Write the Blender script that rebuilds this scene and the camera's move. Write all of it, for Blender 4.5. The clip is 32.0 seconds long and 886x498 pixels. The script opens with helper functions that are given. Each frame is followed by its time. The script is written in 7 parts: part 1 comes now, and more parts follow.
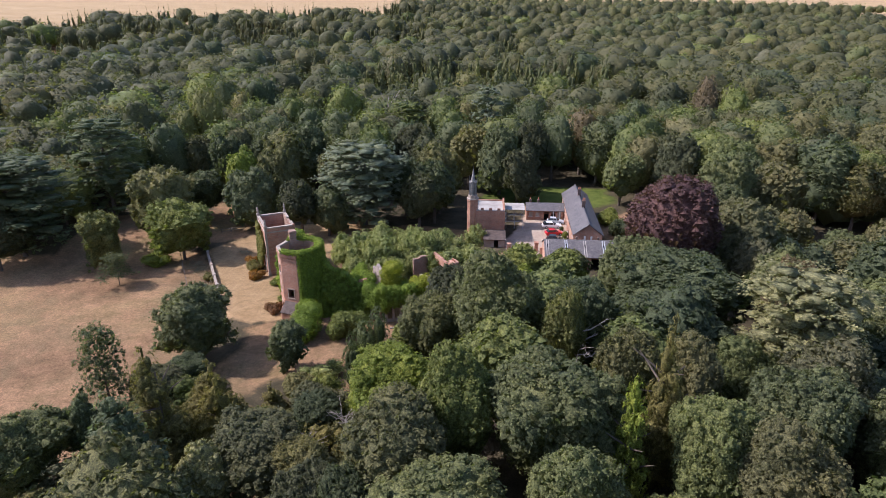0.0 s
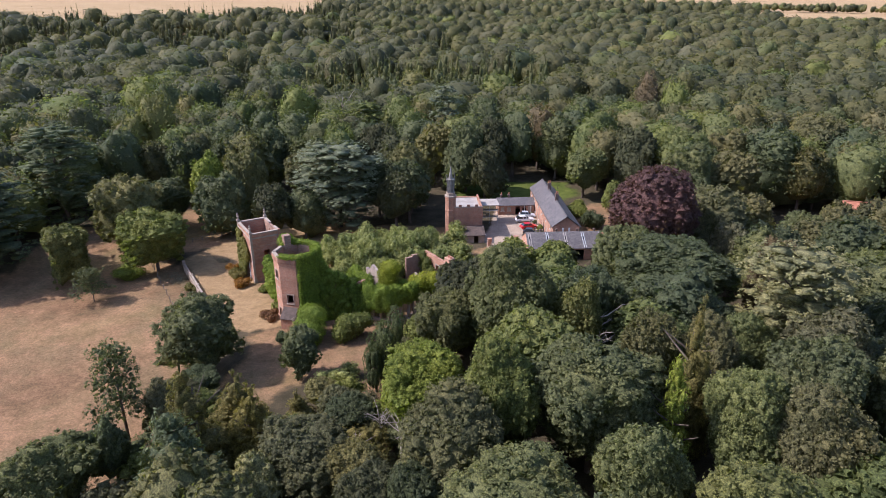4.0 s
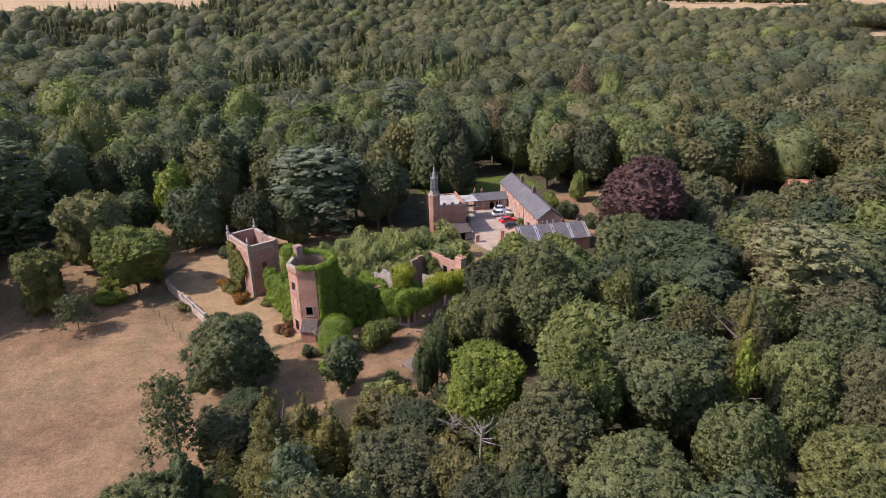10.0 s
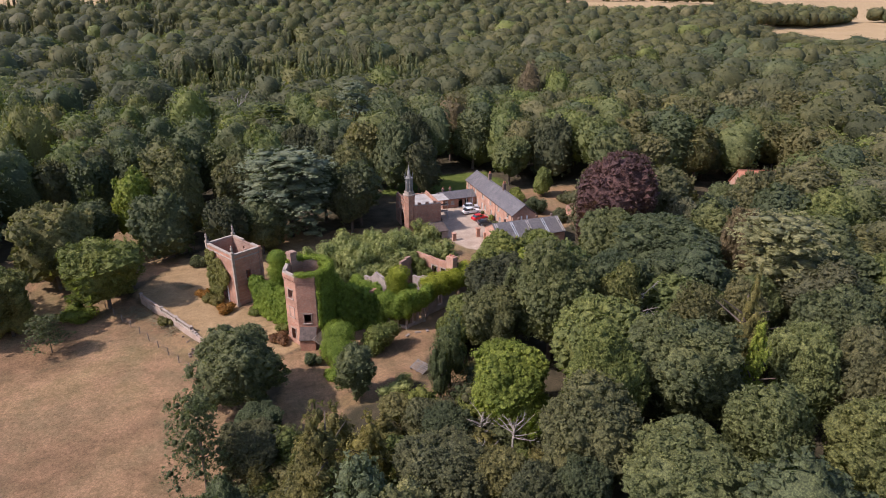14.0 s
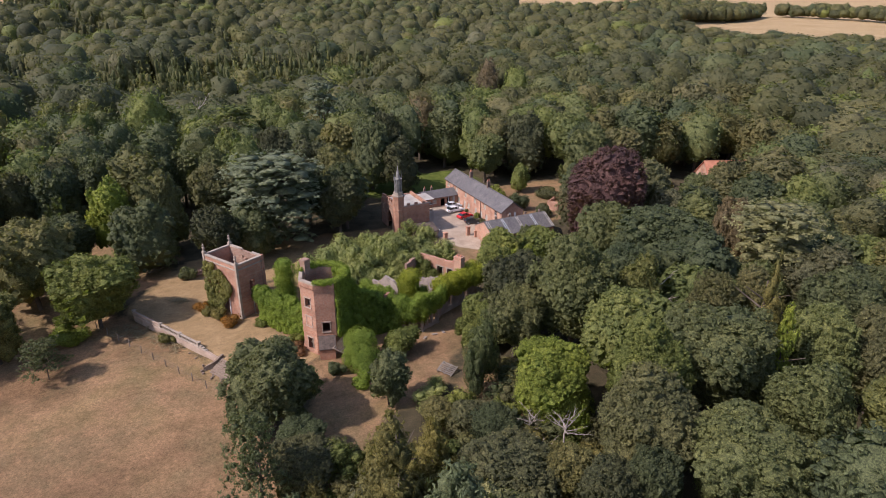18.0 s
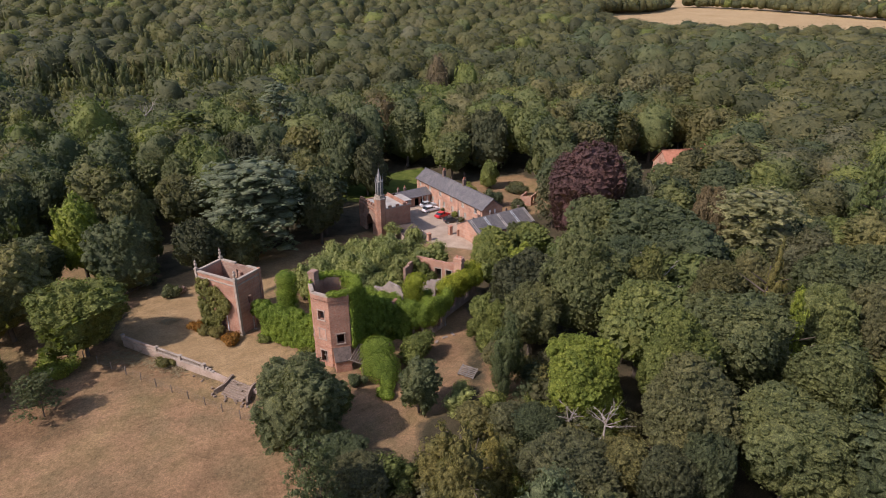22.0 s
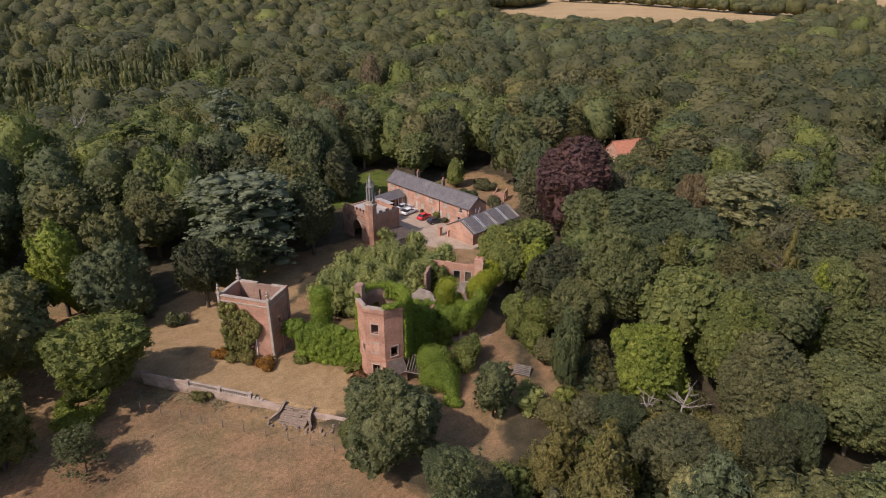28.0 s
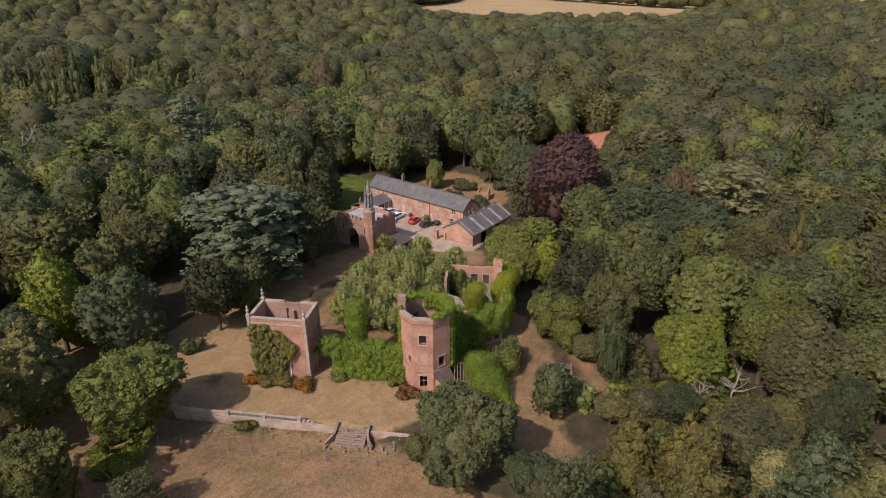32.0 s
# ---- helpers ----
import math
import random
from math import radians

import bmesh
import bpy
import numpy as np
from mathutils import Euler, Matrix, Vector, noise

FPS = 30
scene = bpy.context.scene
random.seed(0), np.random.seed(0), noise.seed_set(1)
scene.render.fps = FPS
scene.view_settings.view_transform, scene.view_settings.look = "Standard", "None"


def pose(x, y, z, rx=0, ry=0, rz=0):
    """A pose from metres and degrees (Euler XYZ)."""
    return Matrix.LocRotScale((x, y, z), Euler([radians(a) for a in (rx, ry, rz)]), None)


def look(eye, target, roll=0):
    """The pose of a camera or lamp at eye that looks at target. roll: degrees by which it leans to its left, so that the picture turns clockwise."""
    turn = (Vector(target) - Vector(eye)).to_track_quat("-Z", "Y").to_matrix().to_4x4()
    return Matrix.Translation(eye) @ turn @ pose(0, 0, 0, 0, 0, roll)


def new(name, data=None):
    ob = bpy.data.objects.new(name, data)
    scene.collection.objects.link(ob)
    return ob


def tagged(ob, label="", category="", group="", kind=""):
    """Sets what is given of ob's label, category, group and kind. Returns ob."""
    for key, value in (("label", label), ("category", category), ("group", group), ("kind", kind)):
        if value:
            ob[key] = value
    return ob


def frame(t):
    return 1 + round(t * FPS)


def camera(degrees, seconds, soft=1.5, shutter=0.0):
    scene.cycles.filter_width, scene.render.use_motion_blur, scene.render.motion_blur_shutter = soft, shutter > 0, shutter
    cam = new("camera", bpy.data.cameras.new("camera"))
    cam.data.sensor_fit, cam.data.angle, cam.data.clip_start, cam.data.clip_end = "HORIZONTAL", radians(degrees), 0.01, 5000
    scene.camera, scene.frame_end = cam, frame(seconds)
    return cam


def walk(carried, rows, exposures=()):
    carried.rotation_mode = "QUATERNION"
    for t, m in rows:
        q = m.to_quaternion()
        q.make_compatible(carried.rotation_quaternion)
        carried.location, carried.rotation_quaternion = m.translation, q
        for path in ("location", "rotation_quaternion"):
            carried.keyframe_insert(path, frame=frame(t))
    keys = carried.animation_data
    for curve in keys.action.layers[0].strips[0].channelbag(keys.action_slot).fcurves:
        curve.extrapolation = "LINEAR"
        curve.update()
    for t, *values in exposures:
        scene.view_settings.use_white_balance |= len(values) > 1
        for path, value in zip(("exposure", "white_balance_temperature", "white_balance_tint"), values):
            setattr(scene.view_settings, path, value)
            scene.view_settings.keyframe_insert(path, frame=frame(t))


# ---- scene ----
cam = camera(70.9, 32.0, 0.9)
PATH = [
    (0, (-5.792, 3.193, 51.181), (-5.858, 5.05, 50.443), 0.2),
    (1, (-8.983, 2.706, 51.058), (-8.989, 4.565, 50.321), 0.3),
    (2, (-12.02, 2.619, 50.804), (-11.963, 4.478, 50.069), 0.1),
    (3, (-15.11, 2.395, 51.078), (-14.992, 4.25, 50.339), 0.1),
    (3.5, (-16.504, 2.34, 51.232), (-16.362, 4.193, 50.492), 0.1),
    (5.5, (-22.262, 2.829, 51.316), (-22.005, 4.668, 50.572), -0.2),
    (6, (-23.778, 3.08, 51.383), (-23.48, 4.912, 50.637), -0.2),
    (7, (-26.97, 3.65, 51.605), (-26.595, 5.466, 50.855), -0.2),
    (7.5, (-28.665, 3.969, 51.842), (-28.272, 5.779, 51.089), -0.2),
    (8, (-30.342, 4.376, 51.912), (-29.944, 6.185, 51.157), -0.2),
    (9, (-33.319, 5.103, 52.268), (-32.9, 6.905, 51.509), -0.3),
    (10, (-36.338, 5.683, 52.573), (-35.876, 7.474, 51.812), -0.3),
    (11, (-39.29, 6.429, 52.654), (-38.773, 8.205, 51.893), -0.1),
    (12, (-41.988, 7.308, 52.808), (-41.415, 9.065, 52.043), 0.0),
    (13, (-44.527, 8.356, 52.843), (-43.895, 10.092, 52.077), 0.1),
    (14, (-47.322, 9.474, 53.079), (-46.637, 11.188, 52.309), 0.2),
    (14.5, (-48.526, 10.046, 53.18), (-47.813, 11.748, 52.408), 0.3),
    (16.5, (-54.164, 12.78, 53.535), (-53.361, 14.438, 52.757), 0.2),
    (17, (-55.838, 13.665, 53.567), (-55.013, 15.313, 52.789), 0.2),
    (18, (-59.053, 15.505, 53.496), (-58.178, 17.126, 52.718), 0.2),
    (19, (-61.87, 17.411, 53.787), (-60.948, 19.004, 53.005), 0.1),
    (20, (-64.542, 19.246, 54.222), (-63.574, 20.809, 53.434), 0.1),
    (21, (-67.339, 21.145, 54.605), (-66.321, 22.673, 53.811), 0.1),
    (22, (-69.59, 23.122, 54.803), (-68.522, 24.613, 54.006), -0.1),
    (23, (-72.138, 24.971, 55.015), (-71.021, 26.424, 54.215), -0.1),
    (24, (-74.696, 27.204, 55.178), (-73.531, 28.617, 54.376), 0.0),
    (25, (-77.617, 29.615, 55.38), (-76.399, 30.984, 54.577), 0.2),
    (25.5, (-79.12, 30.924, 55.388), (-77.879, 32.271, 54.584), 0.2),
    (27.5, (-85.449, 37.433, 55.826), (-84.129, 38.7, 55.016), 0.2),
    (28, (-87.084, 39.306, 56.039), (-85.751, 40.557, 55.228), 0.1),
    (29, (-90.101, 43.195, 56.331), (-88.744, 44.418, 55.518), 0.1),
    (30, (-92.994, 46.98, 56.746), (-91.613, 48.174, 55.928), 0.2),
    (30.5, (-94.031, 48.484, 56.878), (-92.633, 49.657, 56.06), 0.1),
    (31, (-95.077, 50.283, 56.853), (-93.641, 51.409, 56.035), -0.0),
    (32, (-97.019, 53.604, 57.059), (-95.532, 54.66, 56.238), -0.3),
]
LIGHT = [(0, 0.47, 5450, 23), (9, 0.41, 5600, 24), (17, 0.18, 5800, 22), (25, -0.04, 5980, 21), (32, -0.15, 6120, 21)]
walk(cam, [(t, look(eye, target, roll)) for t, eye, target, roll in PATH], LIGHT)

# ---- light ----
world = bpy.data.worlds.new("sky")
scene.world = world
world.use_nodes = True
wn = world.node_tree
sky = wn.nodes.new("ShaderNodeTexSky")
sky.sky_type = "NISHITA"
sky.sun_disc = False
sky.sun_elevation = radians(45)
sky.sun_rotation = radians(275)
sky.air_density = 1.2
sky.dust_density = 2.0
wn.links.new(sky.outputs[0], wn.nodes["Background"].inputs[0])
wn.nodes["Background"].inputs[1].default_value = 0.146
sun_data = bpy.data.lights.new("sun", "SUN")
sun_data.energy = 4.6
sun_data.angle = radians(0.6)
sun_data.color = (1.0, 0.90, 0.76)
sun = new("sun", sun_data)
sun.matrix_world = look((-99.6, 8.7, 103), (0, 0, 0))


# ---- materials ----
def material(name, rough=0.8, spec=0.3):
    m = bpy.data.materials.new(name)
    m.use_nodes = True
    b = m.node_tree.nodes["Principled BSDF"]
    b.inputs["Roughness"].default_value = rough
    b.inputs["Specular IOR Level"].default_value = spec
    return m, m.node_tree, b


def node(tree, kind, **values):
    n = tree.nodes.new(kind)
    for key, value in values.items():
        n.inputs[key.replace("_", " ")].default_value = value
    return n


def ramp(tree, source, stops):
    r = tree.nodes.new("ShaderNodeValToRGB")
    while len(r.color_ramp.elements) < len(stops):
        r.color_ramp.elements.new(0.5)
    for e, (p, c) in zip(r.color_ramp.elements, stops):
        e.position, e.color = p, (*c, 1)
    tree.links.new(source, r.inputs[0])
    return r.outputs[0]


def mix(tree, fac, a, b, how="MIX"):
    n = tree.nodes.new("ShaderNodeMix")
    n.data_type, n.blend_type = "RGBA", how
    for slot, value in ((0, fac), (6, a), (7, b)):
        if isinstance(value, (int, float)):
            n.inputs[slot].default_value = value
        elif isinstance(value, tuple):
            n.inputs[slot].default_value = (*value, 1)
        else:
            tree.links.new(value, n.inputs[slot])
    return n.outputs[2]


def noise_of(tree, scale, detail=4.0, space="Object", rough=0.6):
    c = tree.nodes.new("ShaderNodeTexCoord")
    n = node(tree, "ShaderNodeTexNoise", Scale=scale, Detail=detail, Roughness=rough)
    tree.links.new(c.outputs[space], n.inputs["Vector"])
    return n.outputs["Fac"]


def world_noise(tree, scale, detail=4.0, rough=0.6):
    c = tree.nodes.new("ShaderNodeNewGeometry")
    n = node(tree, "ShaderNodeTexNoise", Scale=scale, Detail=detail, Roughness=rough)
    tree.links.new(c.outputs["Position"], n.inputs["Vector"])
    return n.outputs["Fac"]


def bump(tree, shader, height, strength=0.3, distance=0.05):
    n = node(tree, "ShaderNodeBump", Strength=strength, Distance=distance)
    tree.links.new(height, n.inputs["Height"])
    tree.links.new(n.outputs[0], shader.inputs["Normal"])


def leaf_material(name, dark, light, vary=0.5):
    """Foliage: leaf to leaf by island, tree to tree by object or by its own tone, patches by place; some light passes through."""
    m, t, b = material(name, 0.65, 0.2)
    geo = t.nodes.new("ShaderNodeNewGeometry")
    info = t.nodes.new("ShaderNodeObjectInfo")
    own = t.nodes.new("ShaderNodeAttribute")
    own.attribute_name = "tone"
    dark, light = (tuple(k * v for k, v in zip((2.2, 1.64, 2.36), c)) for c in (dark, light))
    mid = tuple((p + q) / 2 for p, q in zip(dark, light))
    dim, lit = (tuple(0.45 * p + 0.55 * q for p, q in zip(e, mid)) for e in (dark, light))
    c = ramp(t, geo.outputs["Random Per Island"], ((0.0, dim), (0.55, mid), (1.0, lit)))
    patch = ramp(t, world_noise(t, 0.16, 3.0), ((0.3, (0.74, 0.80, 0.84)), (0.7, (1.2, 1.13, 0.98))))
    c = mix(t, 0.8, c, patch, "MULTIPLY")
    add = t.nodes.new("ShaderNodeMath")
    add.operation = "ADD"
    t.links.new(info.outputs["Random"], add.inputs[0])
    t.links.new(own.outputs["Fac"], add.inputs[1])
    part_of = t.nodes.new("ShaderNodeMath")
    part_of.operation = "FRACT"
    t.links.new(add.outputs[0], part_of.inputs[0])
    v = vary
    tone = ramp(t, part_of.outputs[0], ((0.0, (1 - v * 0.7, 1 - v * 0.6, 1 - v * 0.5)), (0.35, (1 - v * 0.25, 1.0 - v * 0.12, 1.0)), (0.6, (1.0, 1.0, 1.0)), (0.8, (1 + v * 0.22, 1 + v * 0.18, 0.95)), (1.0, (1 + v * 0.5, 1 + v * 0.55, 1 + v * 0.15))))
    c = mix(t, 1.0, c, tone, "MULTIPLY")
    # noise darkens the colour in specks, for shaded gaps between leaf clumps
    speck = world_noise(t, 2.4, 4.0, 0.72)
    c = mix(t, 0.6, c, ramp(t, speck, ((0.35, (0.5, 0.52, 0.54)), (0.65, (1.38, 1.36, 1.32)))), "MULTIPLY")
    # finer noise puts lit flecks and small dark gaps into the colour
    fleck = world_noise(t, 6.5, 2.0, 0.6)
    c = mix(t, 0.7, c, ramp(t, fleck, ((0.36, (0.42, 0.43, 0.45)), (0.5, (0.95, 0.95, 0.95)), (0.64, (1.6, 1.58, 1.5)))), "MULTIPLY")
    bump(t, b, speck, 0.9, 0.25)
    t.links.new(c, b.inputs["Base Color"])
    tr = t.nodes.new("ShaderNodeBsdfTranslucent")
    t.links.new(mix(t, 1.0, c, (1.1, 1.25, 0.5), "MULTIPLY"), tr.inputs[0])
    ms = t.nodes.new("ShaderNodeMixShader")
    ms.inputs[0].default_value = 0.38
    t.links.new(b.outputs[0], ms.inputs[1])
    t.links.new(tr.outputs[0], ms.inputs[2])
    t.links.new(ms.outputs[0], t.nodes["Material Output"].inputs[0])
    return m


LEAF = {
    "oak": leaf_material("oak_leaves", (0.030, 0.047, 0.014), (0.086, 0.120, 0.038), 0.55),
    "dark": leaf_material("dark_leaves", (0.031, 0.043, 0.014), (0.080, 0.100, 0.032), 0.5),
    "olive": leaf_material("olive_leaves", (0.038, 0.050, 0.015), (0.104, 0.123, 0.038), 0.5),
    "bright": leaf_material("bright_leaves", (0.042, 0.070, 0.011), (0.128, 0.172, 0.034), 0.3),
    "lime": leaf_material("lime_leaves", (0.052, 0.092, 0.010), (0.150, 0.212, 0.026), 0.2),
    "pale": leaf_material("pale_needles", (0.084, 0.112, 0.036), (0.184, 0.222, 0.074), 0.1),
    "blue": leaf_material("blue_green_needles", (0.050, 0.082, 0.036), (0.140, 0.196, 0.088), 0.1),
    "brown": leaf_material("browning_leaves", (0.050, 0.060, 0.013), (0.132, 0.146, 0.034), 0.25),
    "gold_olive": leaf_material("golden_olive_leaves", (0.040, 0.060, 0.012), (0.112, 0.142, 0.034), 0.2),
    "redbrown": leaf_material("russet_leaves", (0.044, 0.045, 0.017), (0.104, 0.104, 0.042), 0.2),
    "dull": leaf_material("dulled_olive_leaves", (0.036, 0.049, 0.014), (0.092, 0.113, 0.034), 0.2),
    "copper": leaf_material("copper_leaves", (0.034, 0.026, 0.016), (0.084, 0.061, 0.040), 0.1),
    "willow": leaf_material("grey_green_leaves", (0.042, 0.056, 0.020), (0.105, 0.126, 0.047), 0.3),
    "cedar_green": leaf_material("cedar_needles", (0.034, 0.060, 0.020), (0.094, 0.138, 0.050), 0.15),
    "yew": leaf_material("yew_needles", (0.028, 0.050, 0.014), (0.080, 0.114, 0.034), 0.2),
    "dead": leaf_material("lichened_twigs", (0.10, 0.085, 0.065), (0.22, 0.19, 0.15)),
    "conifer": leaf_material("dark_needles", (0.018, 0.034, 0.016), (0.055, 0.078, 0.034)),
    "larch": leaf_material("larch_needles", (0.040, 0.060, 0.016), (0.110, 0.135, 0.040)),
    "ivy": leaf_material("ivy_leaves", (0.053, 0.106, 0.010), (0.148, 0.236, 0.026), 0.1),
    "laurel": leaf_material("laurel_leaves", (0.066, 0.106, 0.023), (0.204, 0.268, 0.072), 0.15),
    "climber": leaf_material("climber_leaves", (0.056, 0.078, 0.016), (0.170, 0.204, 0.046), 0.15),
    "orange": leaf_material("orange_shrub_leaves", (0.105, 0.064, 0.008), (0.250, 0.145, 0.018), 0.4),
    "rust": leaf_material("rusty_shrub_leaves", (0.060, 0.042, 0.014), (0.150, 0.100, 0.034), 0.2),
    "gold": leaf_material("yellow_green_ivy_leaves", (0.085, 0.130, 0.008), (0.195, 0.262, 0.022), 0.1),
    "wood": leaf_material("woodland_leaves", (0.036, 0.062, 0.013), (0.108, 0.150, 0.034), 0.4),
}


def bark_material(name, dark, light):
    m, t, b = material(name, 0.9, 0.15)
    n = noise_of(t, 6.0, 6.0)
    t.links.new(ramp(t, n, ((0.3, dark), (0.7, light))), b.inputs["Base Color"])
    bump(t, b, n, 0.6, 0.05)
    return m


BARK = bark_material("bark", (0.06, 0.045, 0.035), (0.17, 0.135, 0.10))
PALE_BARK = bark_material("bleached_dead_wood", (0.22, 0.18, 0.14), (0.48, 0.42, 0.35))


def brick_material(name, low, high, mortar, stain=0.8):
    """Brickwork in real courses, with soot, bleached patches and green at two scales."""
    m, t, b = material(name, 0.88, 0.2)
    c = t.nodes.new("ShaderNodeTexCoord")
    br = node(t, "ShaderNodeTexBrick", Scale=1.0)
    br.inputs["Brick Width"].default_value, br.inputs["Row Height"].default_value = 0.23, 0.075
    br.inputs["Mortar Size"].default_value = 0.008
    br.inputs["Color1"].default_value, br.inputs["Color2"].default_value, br.inputs["Mortar"].default_value = (*low, 1), (*high, 1), (*mortar, 1)
    mp = t.nodes.new("ShaderNodeMapping")
    mp.inputs["Rotation"].default_value = (radians(90), 0, radians(20))
    t.links.new(c.outputs["Object"], mp.inputs[0])
    t.links.new(mp.outputs[0], br.inputs["Vector"])
    big = ramp(t, noise_of(t, 0.35, 5.0), ((0.3, (0.55, 0.54, 0.55)), (0.5, (0.95, 0.95, 0.95)), (0.72, (1.3, 1.34, 1.34))))
    col = mix(t, stain, br.outputs["Color"], big, "MULTIPLY")
    fine = ramp(t, noise_of(t, 3.5, 5.0), ((0.3, (0.7, 0.7, 0.72)), (0.7, (1.2, 1.15, 1.1))))
    col = mix(t, 0.6, col, fine, "MULTIPLY")
    t.links.new(col, b.inputs["Base Color"])
    bump(t, b, br.outputs["Fac"], 0.25, 0.01)
    return m


BRICK = brick_material("weathered_red_brick", (0.345, 0.158, 0.100), (0.445, 0.225, 0.144), (0.385, 0.285, 0.205))
ORANGE_BRICK = brick_material("orange_red_brick", (0.39, 0.19, 0.118), (0.50, 0.27, 0.178), (0.45, 0.35, 0.27))
# darker copy of BRICK, with shade as well as soot in its colour
SHADE_BRICK = brick_material("shaded_sooty_brick", (0.24, 0.132, 0.092), (0.36, 0.215, 0.152), (0.33, 0.27, 0.21), 0.7)
SOOT_BRICK = brick_material("soot_blackened_brick", (0.15, 0.095, 0.072), (0.24, 0.16, 0.125), (0.22, 0.18, 0.15), 0.7)


def rough_material(name, dark, light, scale=1.2, rough=0.85, fine=9.0, spec=0.25):
    m, t, b = material(name, rough, spec)
    a = noise_of(t, scale, 6.0)
    f = noise_of(t, fine, 5.0)
    c = ramp(t, a, ((0.3, dark), (0.7, light)))
    c = mix(t, 0.7, c, ramp(t, f, ((0.3, (0.75, 0.75, 0.76)), (0.7, (1.2, 1.18, 1.15)))), "MULTIPLY")
    t.links.new(c, b.inputs["Base Color"])
    bump(t, b, f, 0.35, 0.03)
    return m


STONE = rough_material("weathered_limestone", (0.235, 0.188, 0.145), (0.43, 0.355, 0.285), 0.8)
PINK_STONE = rough_material("pinkish_render", (0.28, 0.198, 0.148), (0.47, 0.365, 0.29), 0.7)
LICHEN_STONE = rough_material("lichened_grey_stone", (0.15, 0.14, 0.125), (0.32, 0.30, 0.27), 1.2)
PLASTER = rough_material("old_lime_plaster", (0.20, 0.16, 0.13), (0.40, 0.33, 0.28), 0.9)
WHITE = rough_material("white_paint", (0.70, 0.69, 0.66), (0.84, 0.83, 0.80), 1.0, 0.5)
CREAM = rough_material("faded_cream_paint", (0.34, 0.31, 0.27), (0.50, 0.47, 0.42), 1.5, 0.55)
LEAD = rough_material("grey_lead", (0.30, 0.32, 0.33), (0.50, 0.52, 0.53), 1.5, 0.5)
FELT = rough_material("pale_flat_roofing", (0.28, 0.25, 0.22), (0.44, 0.40, 0.35), 0.5)
TIMBER = rough_material("grey_timber", (0.13, 0.10, 0.08), (0.30, 0.24, 0.19), 2.0)
# near-black floor colour that stands for the darkness of unlit rooms
DARK = rough_material("dark_room", (0.012, 0.011, 0.010), (0.03, 0.027, 0.024), 1.0)
RUBBER = rough_material("black_rubber", (0.015, 0.015, 0.015), (0.03, 0.03, 0.03), 3.0)
OLD_TILE = rough_material("weathered_brown_tiles", (0.06, 0.045, 0.037), (0.135, 0.10, 0.082), 1.5)
TILE = rough_material("orange_clay_tiles", (0.36, 0.14, 0.08), (0.52, 0.23, 0.14), 1.0)
IRON = rough_material("rusty_iron", (0.06, 0.045, 0.04), (0.14, 0.10, 0.08), 2.0, 0.6)


def slate_material(name, dark, light):
    m, t, b = material(name, 0.55, 0.4)
    c = t.nodes.new("ShaderNodeTexCoord")
    br = node(t, "ShaderNodeTexBrick", Scale=1.0)
    br.inputs["Brick Width"].default_value, br.inputs["Row Height"].default_value = 0.3, 0.22
    br.inputs["Mortar Size"].default_value = 0.006
    br.inputs["Color1"].default_value, br.inputs["Color2"].default_value = (*dark, 1), (*light, 1)
    br.inputs["Mortar"].default_value = (0.05, 0.05, 0.055, 1)
    t.links.new(c.outputs["Object"], br.inputs["Vector"])
    col = mix(t, 0.75, br.outputs["Color"], ramp(t, noise_of(t, 0.5, 5.0), ((0.3, (0.7, 0.7, 0.72)), (0.7, (1.3, 1.27, 1.2)))), "MULTIPLY")
    t.links.new(col, b.inputs["Base Color"])
    bump(t, b, br.outputs["Fac"], 0.3, 0.01)
    return m


SLATE = slate_material("grey_slate", (0.090, 0.080, 0.078), (0.158, 0.142, 0.136))
PALE_PANE = rough_material("pale_window_pane", (0.30, 0.26, 0.20), (0.46, 0.41, 0.33), 2.0, 0.3)
GLASS, gt, gb = material("window_glass", 0.08, 0.5)
gb.inputs["Base Color"].default_value = (0.02, 0.022, 0.024, 1)
gb.inputs["Metallic"].default_value = 0.0


def paint(name, colour, rough=0.3):
    m, t, b = material(name, rough, 0.5)
    n = ramp(t, noise_of(t, 2.0), ((0.3, tuple(v * 0.85 for v in colour)), (0.7, colour)))
    t.links.new(n, b.inputs["Base Color"])
    b.inputs["Coat Weight"].default_value = 0.5
    return m


